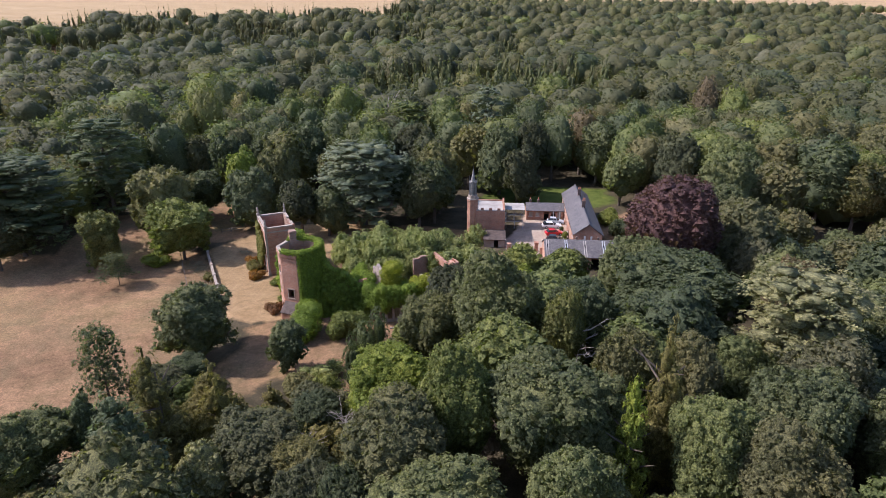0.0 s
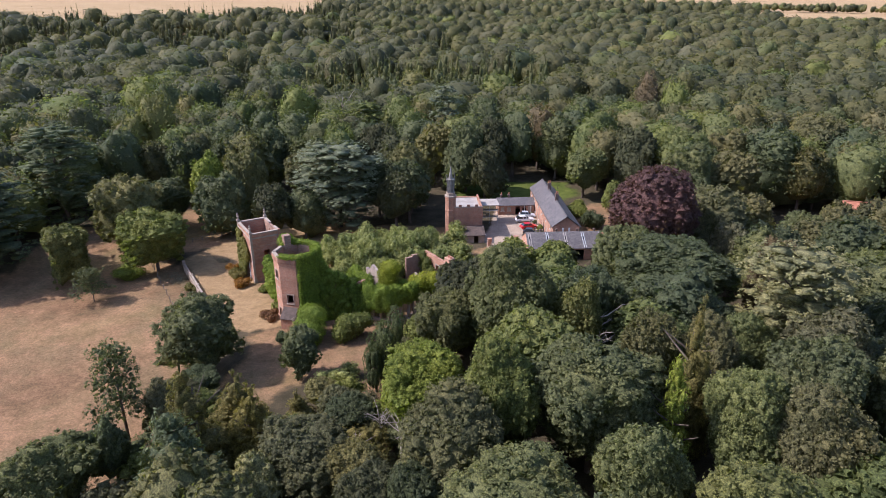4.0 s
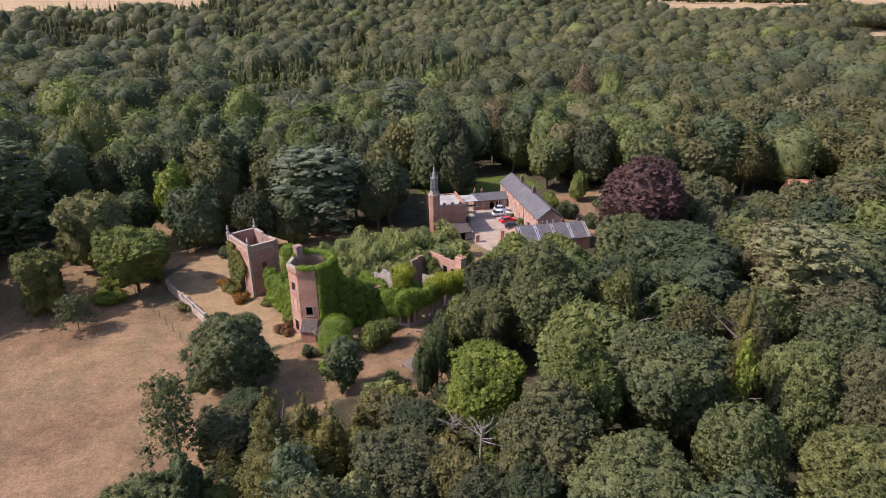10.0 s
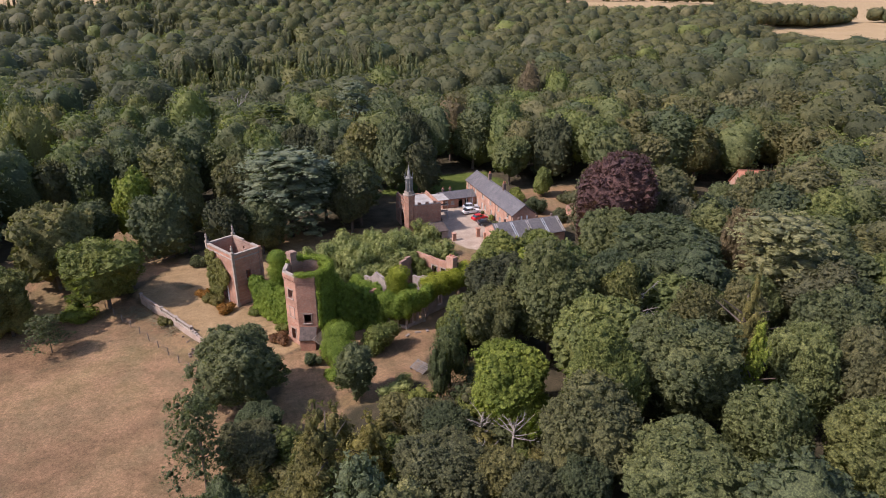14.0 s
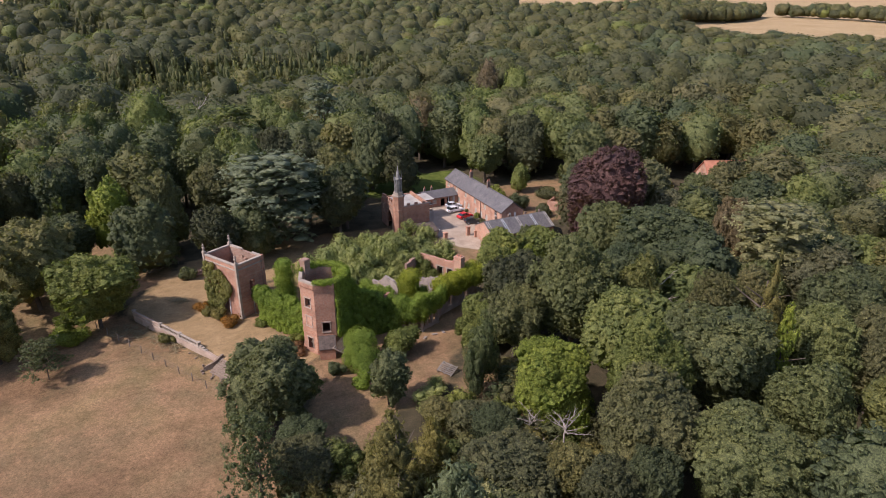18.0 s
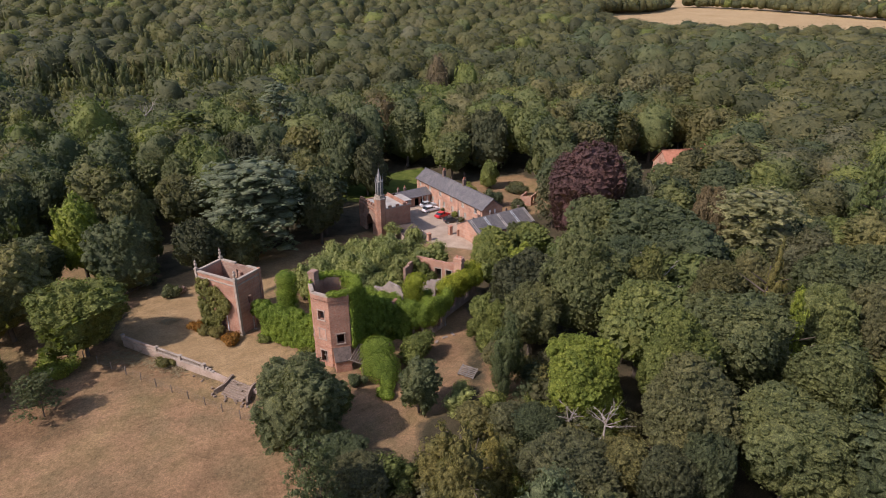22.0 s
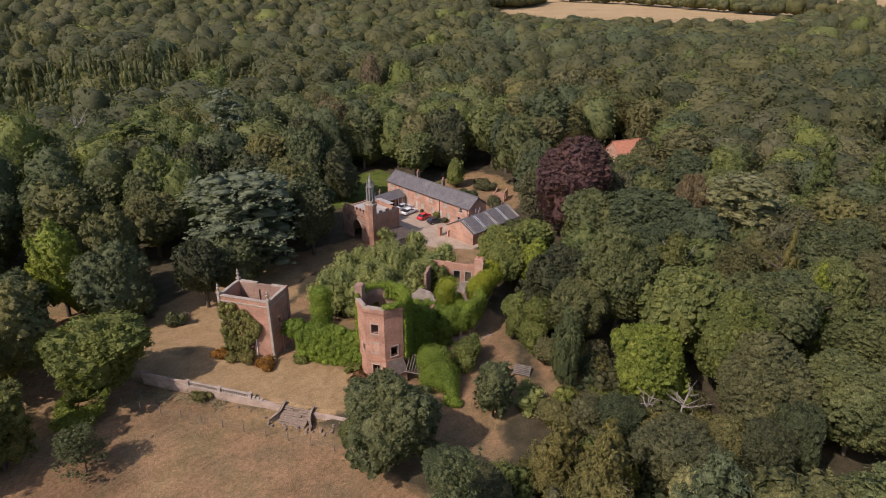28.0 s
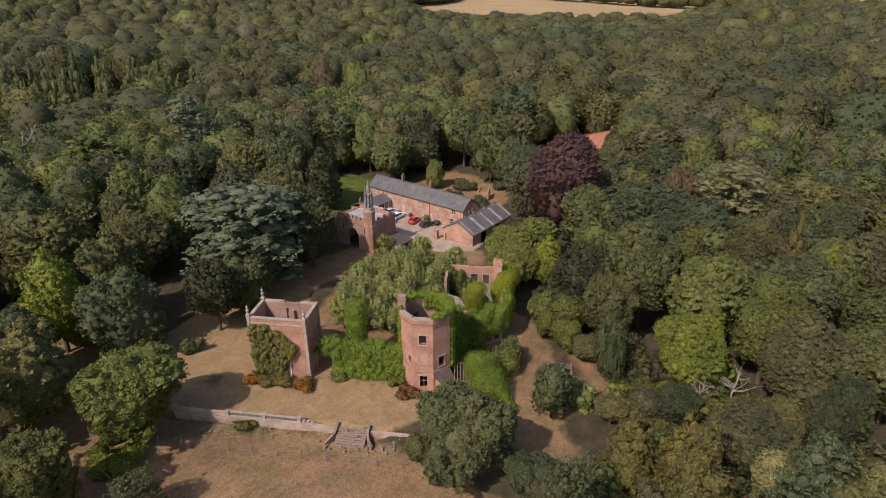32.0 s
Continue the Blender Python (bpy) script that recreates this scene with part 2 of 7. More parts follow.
def ground_material():
    """Woodland floor, dry grass, worn gravel and green lawn, blended by where each grows."""
    m, t, b = material("ground_cover", 0.95, 0.1)

    def zone(name):
        a = t.nodes.new("ShaderNodeAttribute")
        a.attribute_name = name
        s = t.nodes.new("ShaderNodeMath")
        s.operation = "ADD"
        t.links.new(a.outputs["Fac"], s.inputs[0])
        w = t.nodes.new("ShaderNodeMath")
        w.operation = "MULTIPLY_ADD"
        w.inputs[1].default_value, w.inputs[2].default_value = 0.7, -0.35
        t.links.new(world_noise(t, 0.45, 5.0), w.inputs[0])
        t.links.new(w.outputs[0], s.inputs[1])
        r = t.nodes.new("ShaderNodeMapRange")
        r.inputs[1].default_value, r.inputs[2].default_value = 0.38, 0.62
        t.links.new(s.outputs[0], r.inputs[0])
        return r.outputs[0]

    big, mid, fine = world_noise(t, 0.05, 4.0), world_noise(t, 0.35, 5.0), world_noise(t, 5.0, 6.0, 0.85)
    floor = ramp(t, mid, ((0.3, (0.045, 0.040, 0.022)), (0.7, (0.105, 0.082, 0.050))))
    dry = ramp(t, big, ((0.35, (0.200, 0.128, 0.073)), (0.5, (0.275, 0.179, 0.101)), (0.65, (0.240, 0.182, 0.089))))
    dry = mix(t, 0.85, dry, ramp(t, mid, ((0.3, (0.70, 0.70, 0.62)), (0.7, (1.28, 1.16, 1.12)))), "MULTIPLY")
    dry = mix(t, ramp(t, world_noise(t, 0.11, 5.0, 0.65), ((0.48, (0.0, 0.0, 0.0)), (0.62, (0.4, 0.4, 0.4)))), dry, (0.175, 0.140, 0.074))
    dry = mix(t, 0.9, dry, ramp(t, world_noise(t, 1.6, 6.0, 0.8), ((0.34, (0.66, 0.68, 0.62)), (0.5, (1.0, 1.0, 1.0)), (0.66, (1.30, 1.27, 1.22)))), "MULTIPLY")
    lawn = ramp(t, mid, ((0.3, (0.060, 0.085, 0.016)), (0.7, (0.135, 0.155, 0.034))))
    straw = ramp(t, world_noise(t, 0.02, 5.0), ((0.3, (0.33, 0.225, 0.110)), (0.7, (0.42, 0.30, 0.160))))
    turf = ramp(t, mid, ((0.3, (0.275, 0.182, 0.092)), (0.7, (0.375, 0.254, 0.136))))
    turf = mix(t, 0.8, turf, ramp(t, world_noise(t, 1.0, 6.0, 0.75), ((0.3, (0.66, 0.68, 0.62)), (0.7, (1.25, 1.22, 1.2)))), "MULTIPLY")
    gravel = ramp(t, mid, ((0.3, (0.33, 0.245, 0.180)), (0.7, (0.47, 0.37, 0.28))))
    c = mix(t, zone("dry"), floor, dry)
    c = mix(t, zone("turf"), c, turf)
    c = mix(t, zone("straw"), c, straw)
    c = mix(t, zone("lawn"), c, lawn)
    c = mix(t, zone("gravel"), c, gravel)
    c = mix(t, 0.9, c, ramp(t, fine, ((0.34, (0.50, 0.50, 0.48)), (0.66, (1.5, 1.48, 1.44)))), "MULTIPLY")
    t.links.new(c, b.inputs["Base Color"])
    bump(t, b, fine, 0.8, 0.2)
    return m


GROUND = ground_material()


# ---- mesh helpers ----
def mesh_of(name, verts, faces, mat, smooth=False):
    me = bpy.data.meshes.new(name)
    me.from_pydata(verts, [], faces)
    me.materials.append(mat)
    if smooth:
        me.polygons.foreach_set("use_smooth", [True] * len(me.polygons))
    me.update()
    return me


def tri_mesh(name, verts, tris, mats, slots=None, tone=None):
    """A mesh from arrays of triangles."""
    me = bpy.data.meshes.new(name)
    verts, tris = np.asarray(verts, np.float32), np.asarray(tris, np.int32)
    me.vertices.add(len(verts))
    me.vertices.foreach_set("co", verts.ravel())
    me.loops.add(len(tris) * 3)
    me.loops.foreach_set("vertex_index", tris.ravel())
    me.polygons.add(len(tris))
    me.polygons.foreach_set("loop_start", np.arange(0, len(tris) * 3, 3, dtype=np.int32))
    me.polygons.foreach_set("use_smooth", np.ones(len(tris), bool))
    for m in mats:
        me.materials.append(m)
    if slots is not None:
        me.polygons.foreach_set("material_index", np.asarray(slots, np.int32))
    me.update(calc_edges=True)
    me.validate()
    if tone is not None:
        me.attributes.new("tone", "FLOAT", "FACE").data.foreach_set("value", np.asarray(tone, np.float32))
    return me


def thing(name, m=None, label="", category="", group="", kind=""):
    ob = new(name)
    ob.empty_display_size = 0.3
    if m is not None:
        ob.matrix_world = m
    return tagged(ob, label, category, group, kind)


def part(name, bm, mat, parent, label="", m=None):
    me = bpy.data.meshes.new(name)
    bmesh.ops.recalc_face_normals(bm, faces=bm.faces)
    bm.to_mesh(me)
    bm.free()
    me.materials.append(mat)
    return part_mesh(name, me, parent, label, m)


def part_mesh(name, me, parent, label="", m=None):
    ob = new(name, me)
    ob.parent = parent
    if m is not None:
        ob.matrix_basis = m
    if label:
        ob["label"] = label
    return ob


def box(bm, x0, x1, y0, y1, z0, z1, m=None):
    v = [bm.verts.new(p) for p in ((x0, y0, z0), (x1, y0, z0), (x1, y1, z0), (x0, y1, z0), (x0, y0, z1), (x1, y0, z1), (x1, y1, z1), (x0, y1, z1))]
    if m is not None:
        for q in v:
            q.co = m @ q.co
    for f in ((3, 2, 1, 0), (4, 5, 6, 7), (0, 1, 5, 4), (1, 2, 6, 5), (2, 3, 7, 6), (3, 0, 4, 7)):
        bm.faces.new([v[i] for i in f])


def boxes(*dims):
    bm = bmesh.new()
    for d in dims:
        box(bm, *d)
    return bm


def prism(bm, ring, z0, z1, top=1.0, m=None):
    """An upright prism on a ring of points, drawn in or out at its top about the ring's middle."""
    cx, cy = sum(p[0] for p in ring) / len(ring), sum(p[1] for p in ring) / len(ring)
    a = [bm.verts.new((x, y, z0)) for x, y in ring]
    b = [bm.verts.new((cx + (x - cx) * top, cy + (y - cy) * top, z1)) for x, y in ring]
    if m is not None:
        for q in a + b:
            q.co = m @ q.co
    n = len(ring)
    bm.faces.new(a[::-1])
    bm.faces.new(b)
    for i in range(n):
        bm.faces.new((a[i], a[(i + 1) % n], b[(i + 1) % n], b[i]))


def ring(cx, cy, r, n, turn=0.0):
    return [(cx + r * math.cos(turn + 2 * math.pi * i / n), cy + r * math.sin(turn + 2 * math.pi * i / n)) for i in range(n)]


def lathe(bm, profile, n=8, m=None):
    """A turned shape from (radius, height) pairs."""
    rows = [[bm.verts.new((r * math.cos(2 * math.pi * i / n), r * math.sin(2 * math.pi * i / n), z)) for i in range(n)] for r, z in profile]
    if m is not None:
        for row in rows:
            for q in row:
                q.co = m @ q.co
    for a, b in zip(rows, rows[1:]):
        for i in range(n):
            bm.faces.new((a[i], a[(i + 1) % n], b[(i + 1) % n], b[i]))
    bm.faces.new(rows[0][::-1])
    bm.faces.new(rows[-1])


def wall(bm, length, height, thick, openings=(), m=None, top=None):
    """A wall along x from 0, its outer face at y = 0, with openings (x0, x1, z0, z1) cut through it. top(x): a broken top edge."""
    xs = sorted({0.0, length, *[o[0] for o in openings], *[o[1] for o in openings]} | (set(np.arange(0, length, 0.7).tolist()) if top else set()))
    for a, b in zip(xs, xs[1:]):
        if b - a < 1e-4:
            continue
        z, mid = 0.0, (a + b) / 2
        roof = top(mid) if top else height
        for o in sorted((o for o in openings if o[0] < mid < o[1]), key=lambda o: o[2]):
            if o[2] > z + 1e-4:
                box(bm, a, b, 0, thick, z, min(o[2], roof), m)
            z = o[3]
        if roof > z + 1e-3:
            box(bm, a, b, 0, thick, z, roof, m)
    bmesh.ops.remove_doubles(bm, verts=bm.verts, dist=1e-4)


def rafter(bm, p, q, w):
    """A square bar from p to q."""
    p, q = Vector(p), Vector(q)
    m = Matrix.Translation(p) @ (q - p).to_track_quat("X", "Z").to_matrix().to_4x4()
    box(bm, 0, (q - p).length, -w / 2, w / 2, -w / 2, w / 2, m)


# ---- foliage ----
def icosphere(level):
    bm = bmesh.new()
    bmesh.ops.create_icosphere(bm, subdivisions=level, radius=1.0)
    v = np.array([q.co[:] for q in bm.verts])
    f = np.array([[q.index for q in g.verts] for g in bm.faces])
    bm.free()
    return v, f


ICO1, ICO2 = icosphere(1), icosphere(2)


def foliage(rng, lobes, per_area, size, core=0.86, flat=0.0, coarse=False, jitter=0.55, floor=None):
    """Leaf clumps over lobes (x, y, z, rx, ry, rz): dark inner bodies and many small bent leaf sprays facing outwards."""
    lobes = np.asarray(lobes, float)
    vs, fs, count = [], [], 0
    base_v, base_f = ICO1 if coarse else ICO2
    if coarse == "fine":
        base_v, base_f = ICO2
    for x, y, z, rx, ry, rz in lobes:
        bumpy = 1 + rng.normal(0, 0.10, (len(base_v), 1))
        vs.append(base_v * bumpy * core * (rx, ry, rz) + (x, y, z))
        fs.append(base_f + count)
        count += len(base_v)
    area = 4 * np.pi * ((lobes[:, 3] * lobes[:, 4] * lobes[:, 5]) ** (2 / 3))
    cards = np.maximum((area * per_area).astype(int), 4)
    owner = np.repeat(np.arange(len(lobes)), cards)
    n = rng.normal(size=(len(owner), 3))
    n /= np.linalg.norm(n, axis=1, keepdims=True)
    L = lobes[owner]
    depth = 1 + rng.normal(0, 0.085, (len(owner), 1))
    p = L[:, :3] + n * L[:, 3:] * depth
    keep = np.ones(len(p), bool)
    for i, (x, y, z, rx, ry, rz) in enumerate(lobes):
        inside = (((p - (x, y, z)) / (rx, ry, rz)) ** 2).sum(1) < 0.72
        keep &= ~(inside & (owner != i))
    if floor is not None:
        keep &= p[:, 2] > floor
    p, n = p[keep], n[keep]
    n = n + rng.normal(0, jitter, n.shape)
    n[:, 2] += flat
    n /= np.linalg.norm(n, axis=1, keepdims=True)
    a = np.cross(n, rng.normal(size=n.shape))
    a /= np.linalg.norm(a, axis=1, keepdims=True)
    b = np.cross(n, a)
    s = (size * rng.uniform(0.55, 1.3, (len(p), 1)))
    w = s * rng.uniform(0.55, 1.0, (len(p), 1))
    droop = n * s * rng.uniform(-0.35, 0.1, (len(p), 1))
    tri = np.stack([p - a * s * 0.7 - b * w * 0.45, p + a * s * 0.75 - b * w * 0.3 + droop, p + b * w * 0.85 + droop * 0.5], 1).reshape(-1, 3)
    vs.append(tri)
    fs.append(np.arange(len(p))[:, None] * 3 + count + (0, 1, 2))
    return np.concatenate(vs), np.concatenate(fs)


def oak_lobes(rng, R, H, low=0.05, count=12, spread=1.0):
    """Lobes of a broad rounded crown of radius R on a tree of height H, its skirts near the ground."""
    out, mid, half = [], H * (1 + low) / 2, H * (1 - low) / 2
    for i in range(count):
        u = (i + 0.5) / count
        a, z = 2.39996 * i + rng.uniform(-0.35, 0.35), -0.9 + 1.72 * u
        rr = (max(0.0, 1 - abs(z) ** 2.4) ** 0.5 * 0.70 + 0.02) * spread * rng.uniform(0.82, 1.08)
        r = R * rng.uniform(0.62, 1.35) * (1.15 / count ** 0.42)
        out.append((math.cos(a) * rr * R, math.sin(a) * rr * R, mid + z * half * 0.86, r, r, r * rng.uniform(0.75, 1.0) * min(1.3, half / R)))
    out.append((0, 0, mid * 0.95, R * 0.66 * spread, R * 0.66 * spread, half * 0.8))
    return out


def conifer_lobes(rng, R, H, low=0.1, rows=7):
    out = []
    for i in range(rows):
        u = i / (rows - 1)
        r = R * (1 - u) ** 0.85 * 0.9 + 0.25
        z = H * (low + (1 - low) * u * 0.96)
        for j in range(max(1, int(4 - 3 * u))):
            a = rng.uniform(0, 6.3)
            out.append((math.cos(a) * r * 0.42, math.sin(a) * r * 0.42, z, r * 0.66, r * 0.66, H / rows * 0.85))
    return out


def cedar_lobes(rng, R, H):
    """Flat spreading plates of a cedar, tier over tier, closing to a broad table at the top."""
    out = []
    for z, reach, count, wide in ((0.18, 0.8, 10, 0.22), (0.34, 0.95, 13, 0.24), (0.5, 1.0, 15, 0.25), (0.68, 0.98, 16, 0.27), (0.84, 0.92, 18, 0.28), (0.95, 0.66, 13, 0.28)):
        start = rng.uniform(0, 6.3)
        for i in range(count):
            a = start + 2.39996 * i
            d = reach * math.sqrt((i + 0.6) / count) * rng.uniform(0.85, 1.05)
            w = wide * R * rng.uniform(0.7, 1.25)
            out.append((math.cos(a) * R * d * 0.86, math.sin(a) * R * d * 0.86, H * (z - 0.05 * d * d + rng.uniform(-0.025, 0.025)), w * rng.uniform(0.85, 1.25), w * rng.uniform(0.85, 1.25), H * rng.uniform(0.014, 0.026)))
    out.append((0, 0, H * 0.42, R * 0.16, R * 0.16, H * 0.36))
    return out


def pine_lobes(rng, R, H):
    """Uneven tufted boughs round a conifer's stem, drooping at their ends."""
    out = []
    for i in range(46):
        u = i / 45
        a = 2.39996 * i + rng.uniform(-0.4, 0.4)
        reach = R * (0.95 * (1 - u) ** 0.75 + 0.06)
        d = reach * rng.uniform(0.45, 0.9)
        w = (0.16 + 0.2 * (1 - u)) * R * rng.uniform(0.75, 1.2)
        out.append((math.cos(a) * d, math.sin(a) * d, H * (0.1 + 0.87 * u) - 0.05 * H * d / R, w, w, H * rng.uniform(0.025, 0.05)))
    for u in np.linspace(0.08, 0.93, 9):
        out.append((0, 0, H * u, R * (0.5 * (1 - u) + 0.08), R * (0.5 * (1 - u) + 0.08), H * 0.08))
    return out


def bar_tris(p, q, r0, r1, n=6):
    """A tapered limb from p to q."""
    p, q = np.array(p, float), np.array(q, float)
    d = (q - p) / np.linalg.norm(q - p)
    a = np.cross(d, (0.3, 0.9, 0.2) if abs(d[2]) > 0.7 else (0, 0, 1.0))
    a /= np.linalg.norm(a)
    b = np.cross(d, a)
    t = np.arange(n) * 2 * np.pi / n
    c = np.cos(t)[:, None] * a + np.sin(t)[:, None] * b
    v = np.concatenate([p + c * r0, q + c * r1])
    i = np.arange(n)
    j = (i + 1) % n
    return v, np.concatenate([np.stack([i, j, j + n], 1), np.stack([i, j + n, i + n], 1)])


def trunk_arrays(rng, H, r, reach, limbs=6, top=0.75):
    """A tapered trunk with limbs that reach into the crown."""
    vs, fs, c = [], [], 0
    bend = rng.normal(0, 0.02 * H, 2)
    knee = np.array([bend[0], bend[1], H * 0.38])
    tip = np.array([bend[0] * 1.6, bend[1] * 1.6, H * top])
    bars = [((0, 0, -0.4), knee, r, r * 0.7), (knee, tip, r * 0.7, r * 0.18)]
    for i in range(limbs):
        u = rng.uniform(0.05, 0.75)
        a = 2.4 * i + rng.uniform(-0.5, 0.5)
        s = knee + (tip - knee) * u
        e = s + np.array([math.cos(a), math.sin(a), rng.uniform(0.35, 0.9)]) * reach * rng.uniform(0.45, 0.8) * (1 - 0.4 * u)
        bars.append((s, e, r * 0.36 * (1 - 0.4 * u), r * 0.07))
    for p, q, r0, r1 in bars:
        v, f = bar_tris(p, q, r0, r1)
        vs.append(v)
        fs.append(f + c)
        c += len(v)
    return np.concatenate(vs), np.concatenate(fs)


def leaf_clumps(rng, lobes, per_area, cards, reach, size, core=0.84, flat=0.2, jitter=0.35, spray=0.0, body=None):
    """A crown: inner bodies for each lobe, and over them many small clumps, each a tuft of bent leaf sprays. spray: sprays drawn long, hanging outwards."""
    lobes = np.asarray(lobes, float)
    base_v, base_f = body or ICO1
    vs, fs, count = [], [], 0
    for x, y, z, rx, ry, rz in lobes:
        vs.append(base_v * (1 + rng.normal(0, 0.12, (len(base_v), 1))) * core * (rx, ry, rz) + (x, y, z))
        fs.append(base_f + count)
        count += len(base_v)
    area = 4 * np.pi * ((lobes[:, 3] * lobes[:, 4] + lobes[:, 3] * lobes[:, 5] + lobes[:, 4] * lobes[:, 5]) / 3)
    owner = np.repeat(np.arange(len(lobes)), np.maximum((area * per_area).astype(int), 2))
    n = rng.normal(size=(len(owner), 3))
    n[:, 2] += 0.3
    n /= np.linalg.norm(n, axis=1, keepdims=True)
    L = lobes[owner]
    p = L[:, :3] + n * L[:, 3:] * (1 + rng.normal(0, 0.06, (len(owner), 1)))
    keep = p[:, 2] > 0.1
    for i, (x, y, z, rx, ry, rz) in enumerate(lobes):
        keep &= ~(((((p - (x, y, z)) / (rx, ry, rz)) ** 2).sum(1) < 0.75) & (owner != i))
    p, n, L = p[keep], n[keep], L[keep]
    out = n / L[:, 3:]
    out /= np.linalg.norm(out, axis=1, keepdims=True)
    wide = reach * rng.uniform(0.6, 1.4, (len(p), 1))
    p, out, wide = (np.repeat(q, cards, axis=0) for q in (p, out, wide))
    k = len(p)
    m = out + rng.normal(0, 0.62, (k, 3))
    m /= np.linalg.norm(m, axis=1, keepdims=True)
    q = p + m * wide * rng.uniform(0.45, 1.05, (k, 1))
    face = m * 0.8 + out * 0.4 + rng.normal(0, jitter, (k, 3))
    face[:, 2] += flat
    face /= np.linalg.norm(face, axis=1, keepdims=True)
    a = rng.normal(size=(k, 3)) + (spray * 3 * (out + (0, 0, -0.7)) if spray else 0)
    a -= face * (a * face).sum(1, keepdims=True)
    a /= np.linalg.norm(a, axis=1, keepdims=True)
    b = np.cross(face, a)
    s = size * rng.uniform(0.55, 1.35, (k, 1)) * (1 + 0.7 * spray)
    w = s * rng.uniform(0.6, 1.0, (k, 1)) / (1 + 1.3 * spray)
    droop = face * s * rng.uniform(-0.4, 0.1, (k, 1))
    tri = np.stack([q - a * s * 0.7 - b * w * 0.5, q + a * s * 0.75 - b * w * 0.25 + droop, q + b * w * 0.8 - a * s * 0.1 + droop * 0.5], 1).reshape(-1, 3)
    tri[:, 2] = np.maximum(tri[:, 2], 0.05)
    vs.append(tri)
    fs.append(np.arange(k)[:, None] * 3 + count + (0, 1, 2))
    return np.concatenate(vs), np.concatenate(fs)


ICO3 = icosphere(3)


def round_crown(rng, R, H, fine, heads, swell, taper=0.0, skirt=0.55):
    """A full crown: one uneven rounded body with swollen heads, covered with leafy clumps of small bent sprays."""
    dirs = rng.normal(size=(heads, 3))
    dirs[:, 2] += 0.35
    dirs /= np.linalg.norm(dirs, axis=1, keepdims=True)
    wide = rng.uniform(0.3, 0.72, heads) * (18 / heads) ** 0.35
    lift = rng.uniform(0.35, 1.0, heads)
    lean = rng.normal(0, 0.07, 2)
    grow = rng.uniform(-0.10, 0.16, 6)

    def surface(n):
        big = (np.maximum(0, 1 - (np.linalg.norm(n[:, None] - dirs[None], axis=2) / wide) ** 2) * lift).max(1)
        slow = (np.exp(-(np.linalg.norm(n[:, None] - dirs[None, :6], axis=2) / 0.7) ** 2) * grow).sum(1)
        k = 1.02 - swell + swell * big + slow
        z = n[:, 2]
        side = np.minimum(np.sqrt(np.maximum(0, 1 - np.abs(z) ** np.where(z > 0, 2.0, 3.0))) / np.maximum(np.sqrt(np.maximum(1e-6, 1 - z ** 2)), 1e-3), 1.5) * (1 - taper * np.maximum(z, 0))
        p = np.stack([n[:, 0] * side * k * R, n[:, 1] * side * k * R, H * (0.58 + z * k * np.where(z > 0, 0.42, skirt))], 1)
        p[:, :2] += lean * R * (p[:, 2:3] / H)
        return p

    def normal_at(n):
        a = surface(n + np.array([0.03, 0, 0])) - surface(n - np.array([0.03, 0, 0]))
        b = surface(n + np.array([0, 0.03, 0.01])) - surface(n - np.array([0, 0.03, 0.01]))
        up = np.cross(a, b)
        up /= np.maximum(np.linalg.norm(up, axis=1, keepdims=True), 1e-6)
        return up * np.sign((up * (surface(n) - middle)).sum(1, keepdims=True))

    middle = np.array([0, 0, H * 0.55])
    base_v, base_f = (ICO3, ICO3, ICO3, ICO3, ICO2)[fine]
    body = surface(base_v / np.linalg.norm(base_v, axis=1, keepdims=True))
    body = middle + (body - middle) * ((0.9, 0.9, 0.9, 0.92, 0.94)[fine] + rng.normal(0, (0.06, 0.06, 0.05, 0.035, 0.03)[fine], (len(body), 1)))
    body[:, 2] = np.maximum(body[:, 2], 0.02)
    # clumps, evenly strewn: each a small leafy mound
    clumps, cards, size = ((430, 24, 0.25), (300, 9, 0.36), (190, 5, 0.52), (150, 3, 0.6), (90, 2, 0.72))[fine]
    i = np.arange(clumps) + 0.5
    z, a = 0.99 - 1.72 * i / clumps, 2.39996 * i
    n = np.stack([np.sqrt(np.maximum(0, 1 - z * z)) * np.cos(a), np.sqrt(np.maximum(0, 1 - z * z)) * np.sin(a), z], 1) + rng.normal(0, 0.8 / math.sqrt(clumps), (clumps, 3))
    n /= np.linalg.norm(n, axis=1, keepdims=True)
    p, up = surface(n), normal_at(n)
    wide_by = 0.68 * math.sqrt(600 / clumps) * rng.uniform(0.45, 1.3, (clumps, 1))
    p = p + up * wide_by * rng.uniform(-0.35, 0.12, (clumps, 1))
    u = np.cross(up, rng.normal(size=(clumps, 3)))
    u /= np.linalg.norm(u, axis=1, keepdims=True)
    v = np.cross(up, u)
    turns = 6
    rim = [p + (u * math.cos(6.2832 * t / turns) + v * math.sin(6.2832 * t / turns)) * wide_by * rng.uniform(0.5, 0.85, (clumps, 1)) - up * wide_by * 0.35 for t in range(turns)]
    mound = np.stack([p + up * wide_by * 0.45] + rim, 1).reshape(-1, 3)
    fan = np.array([(0, 1 + t, 1 + (t + 1) % turns) for t in range(turns)])
    mounds = (np.arange(clumps)[:, None, None] * (turns + 1) + fan[None]).reshape(-1, 3)
    if fine > 1:
        mound, mounds = mound[:0], mounds[:0]
    p, up, wide_by = (np.repeat(q, cards, axis=0) for q in (p, up, wide_by))
    k = len(p)
    m = up * 0.55 + rng.normal(0, 0.6, (k, 3))
    m /= np.linalg.norm(m, axis=1, keepdims=True)
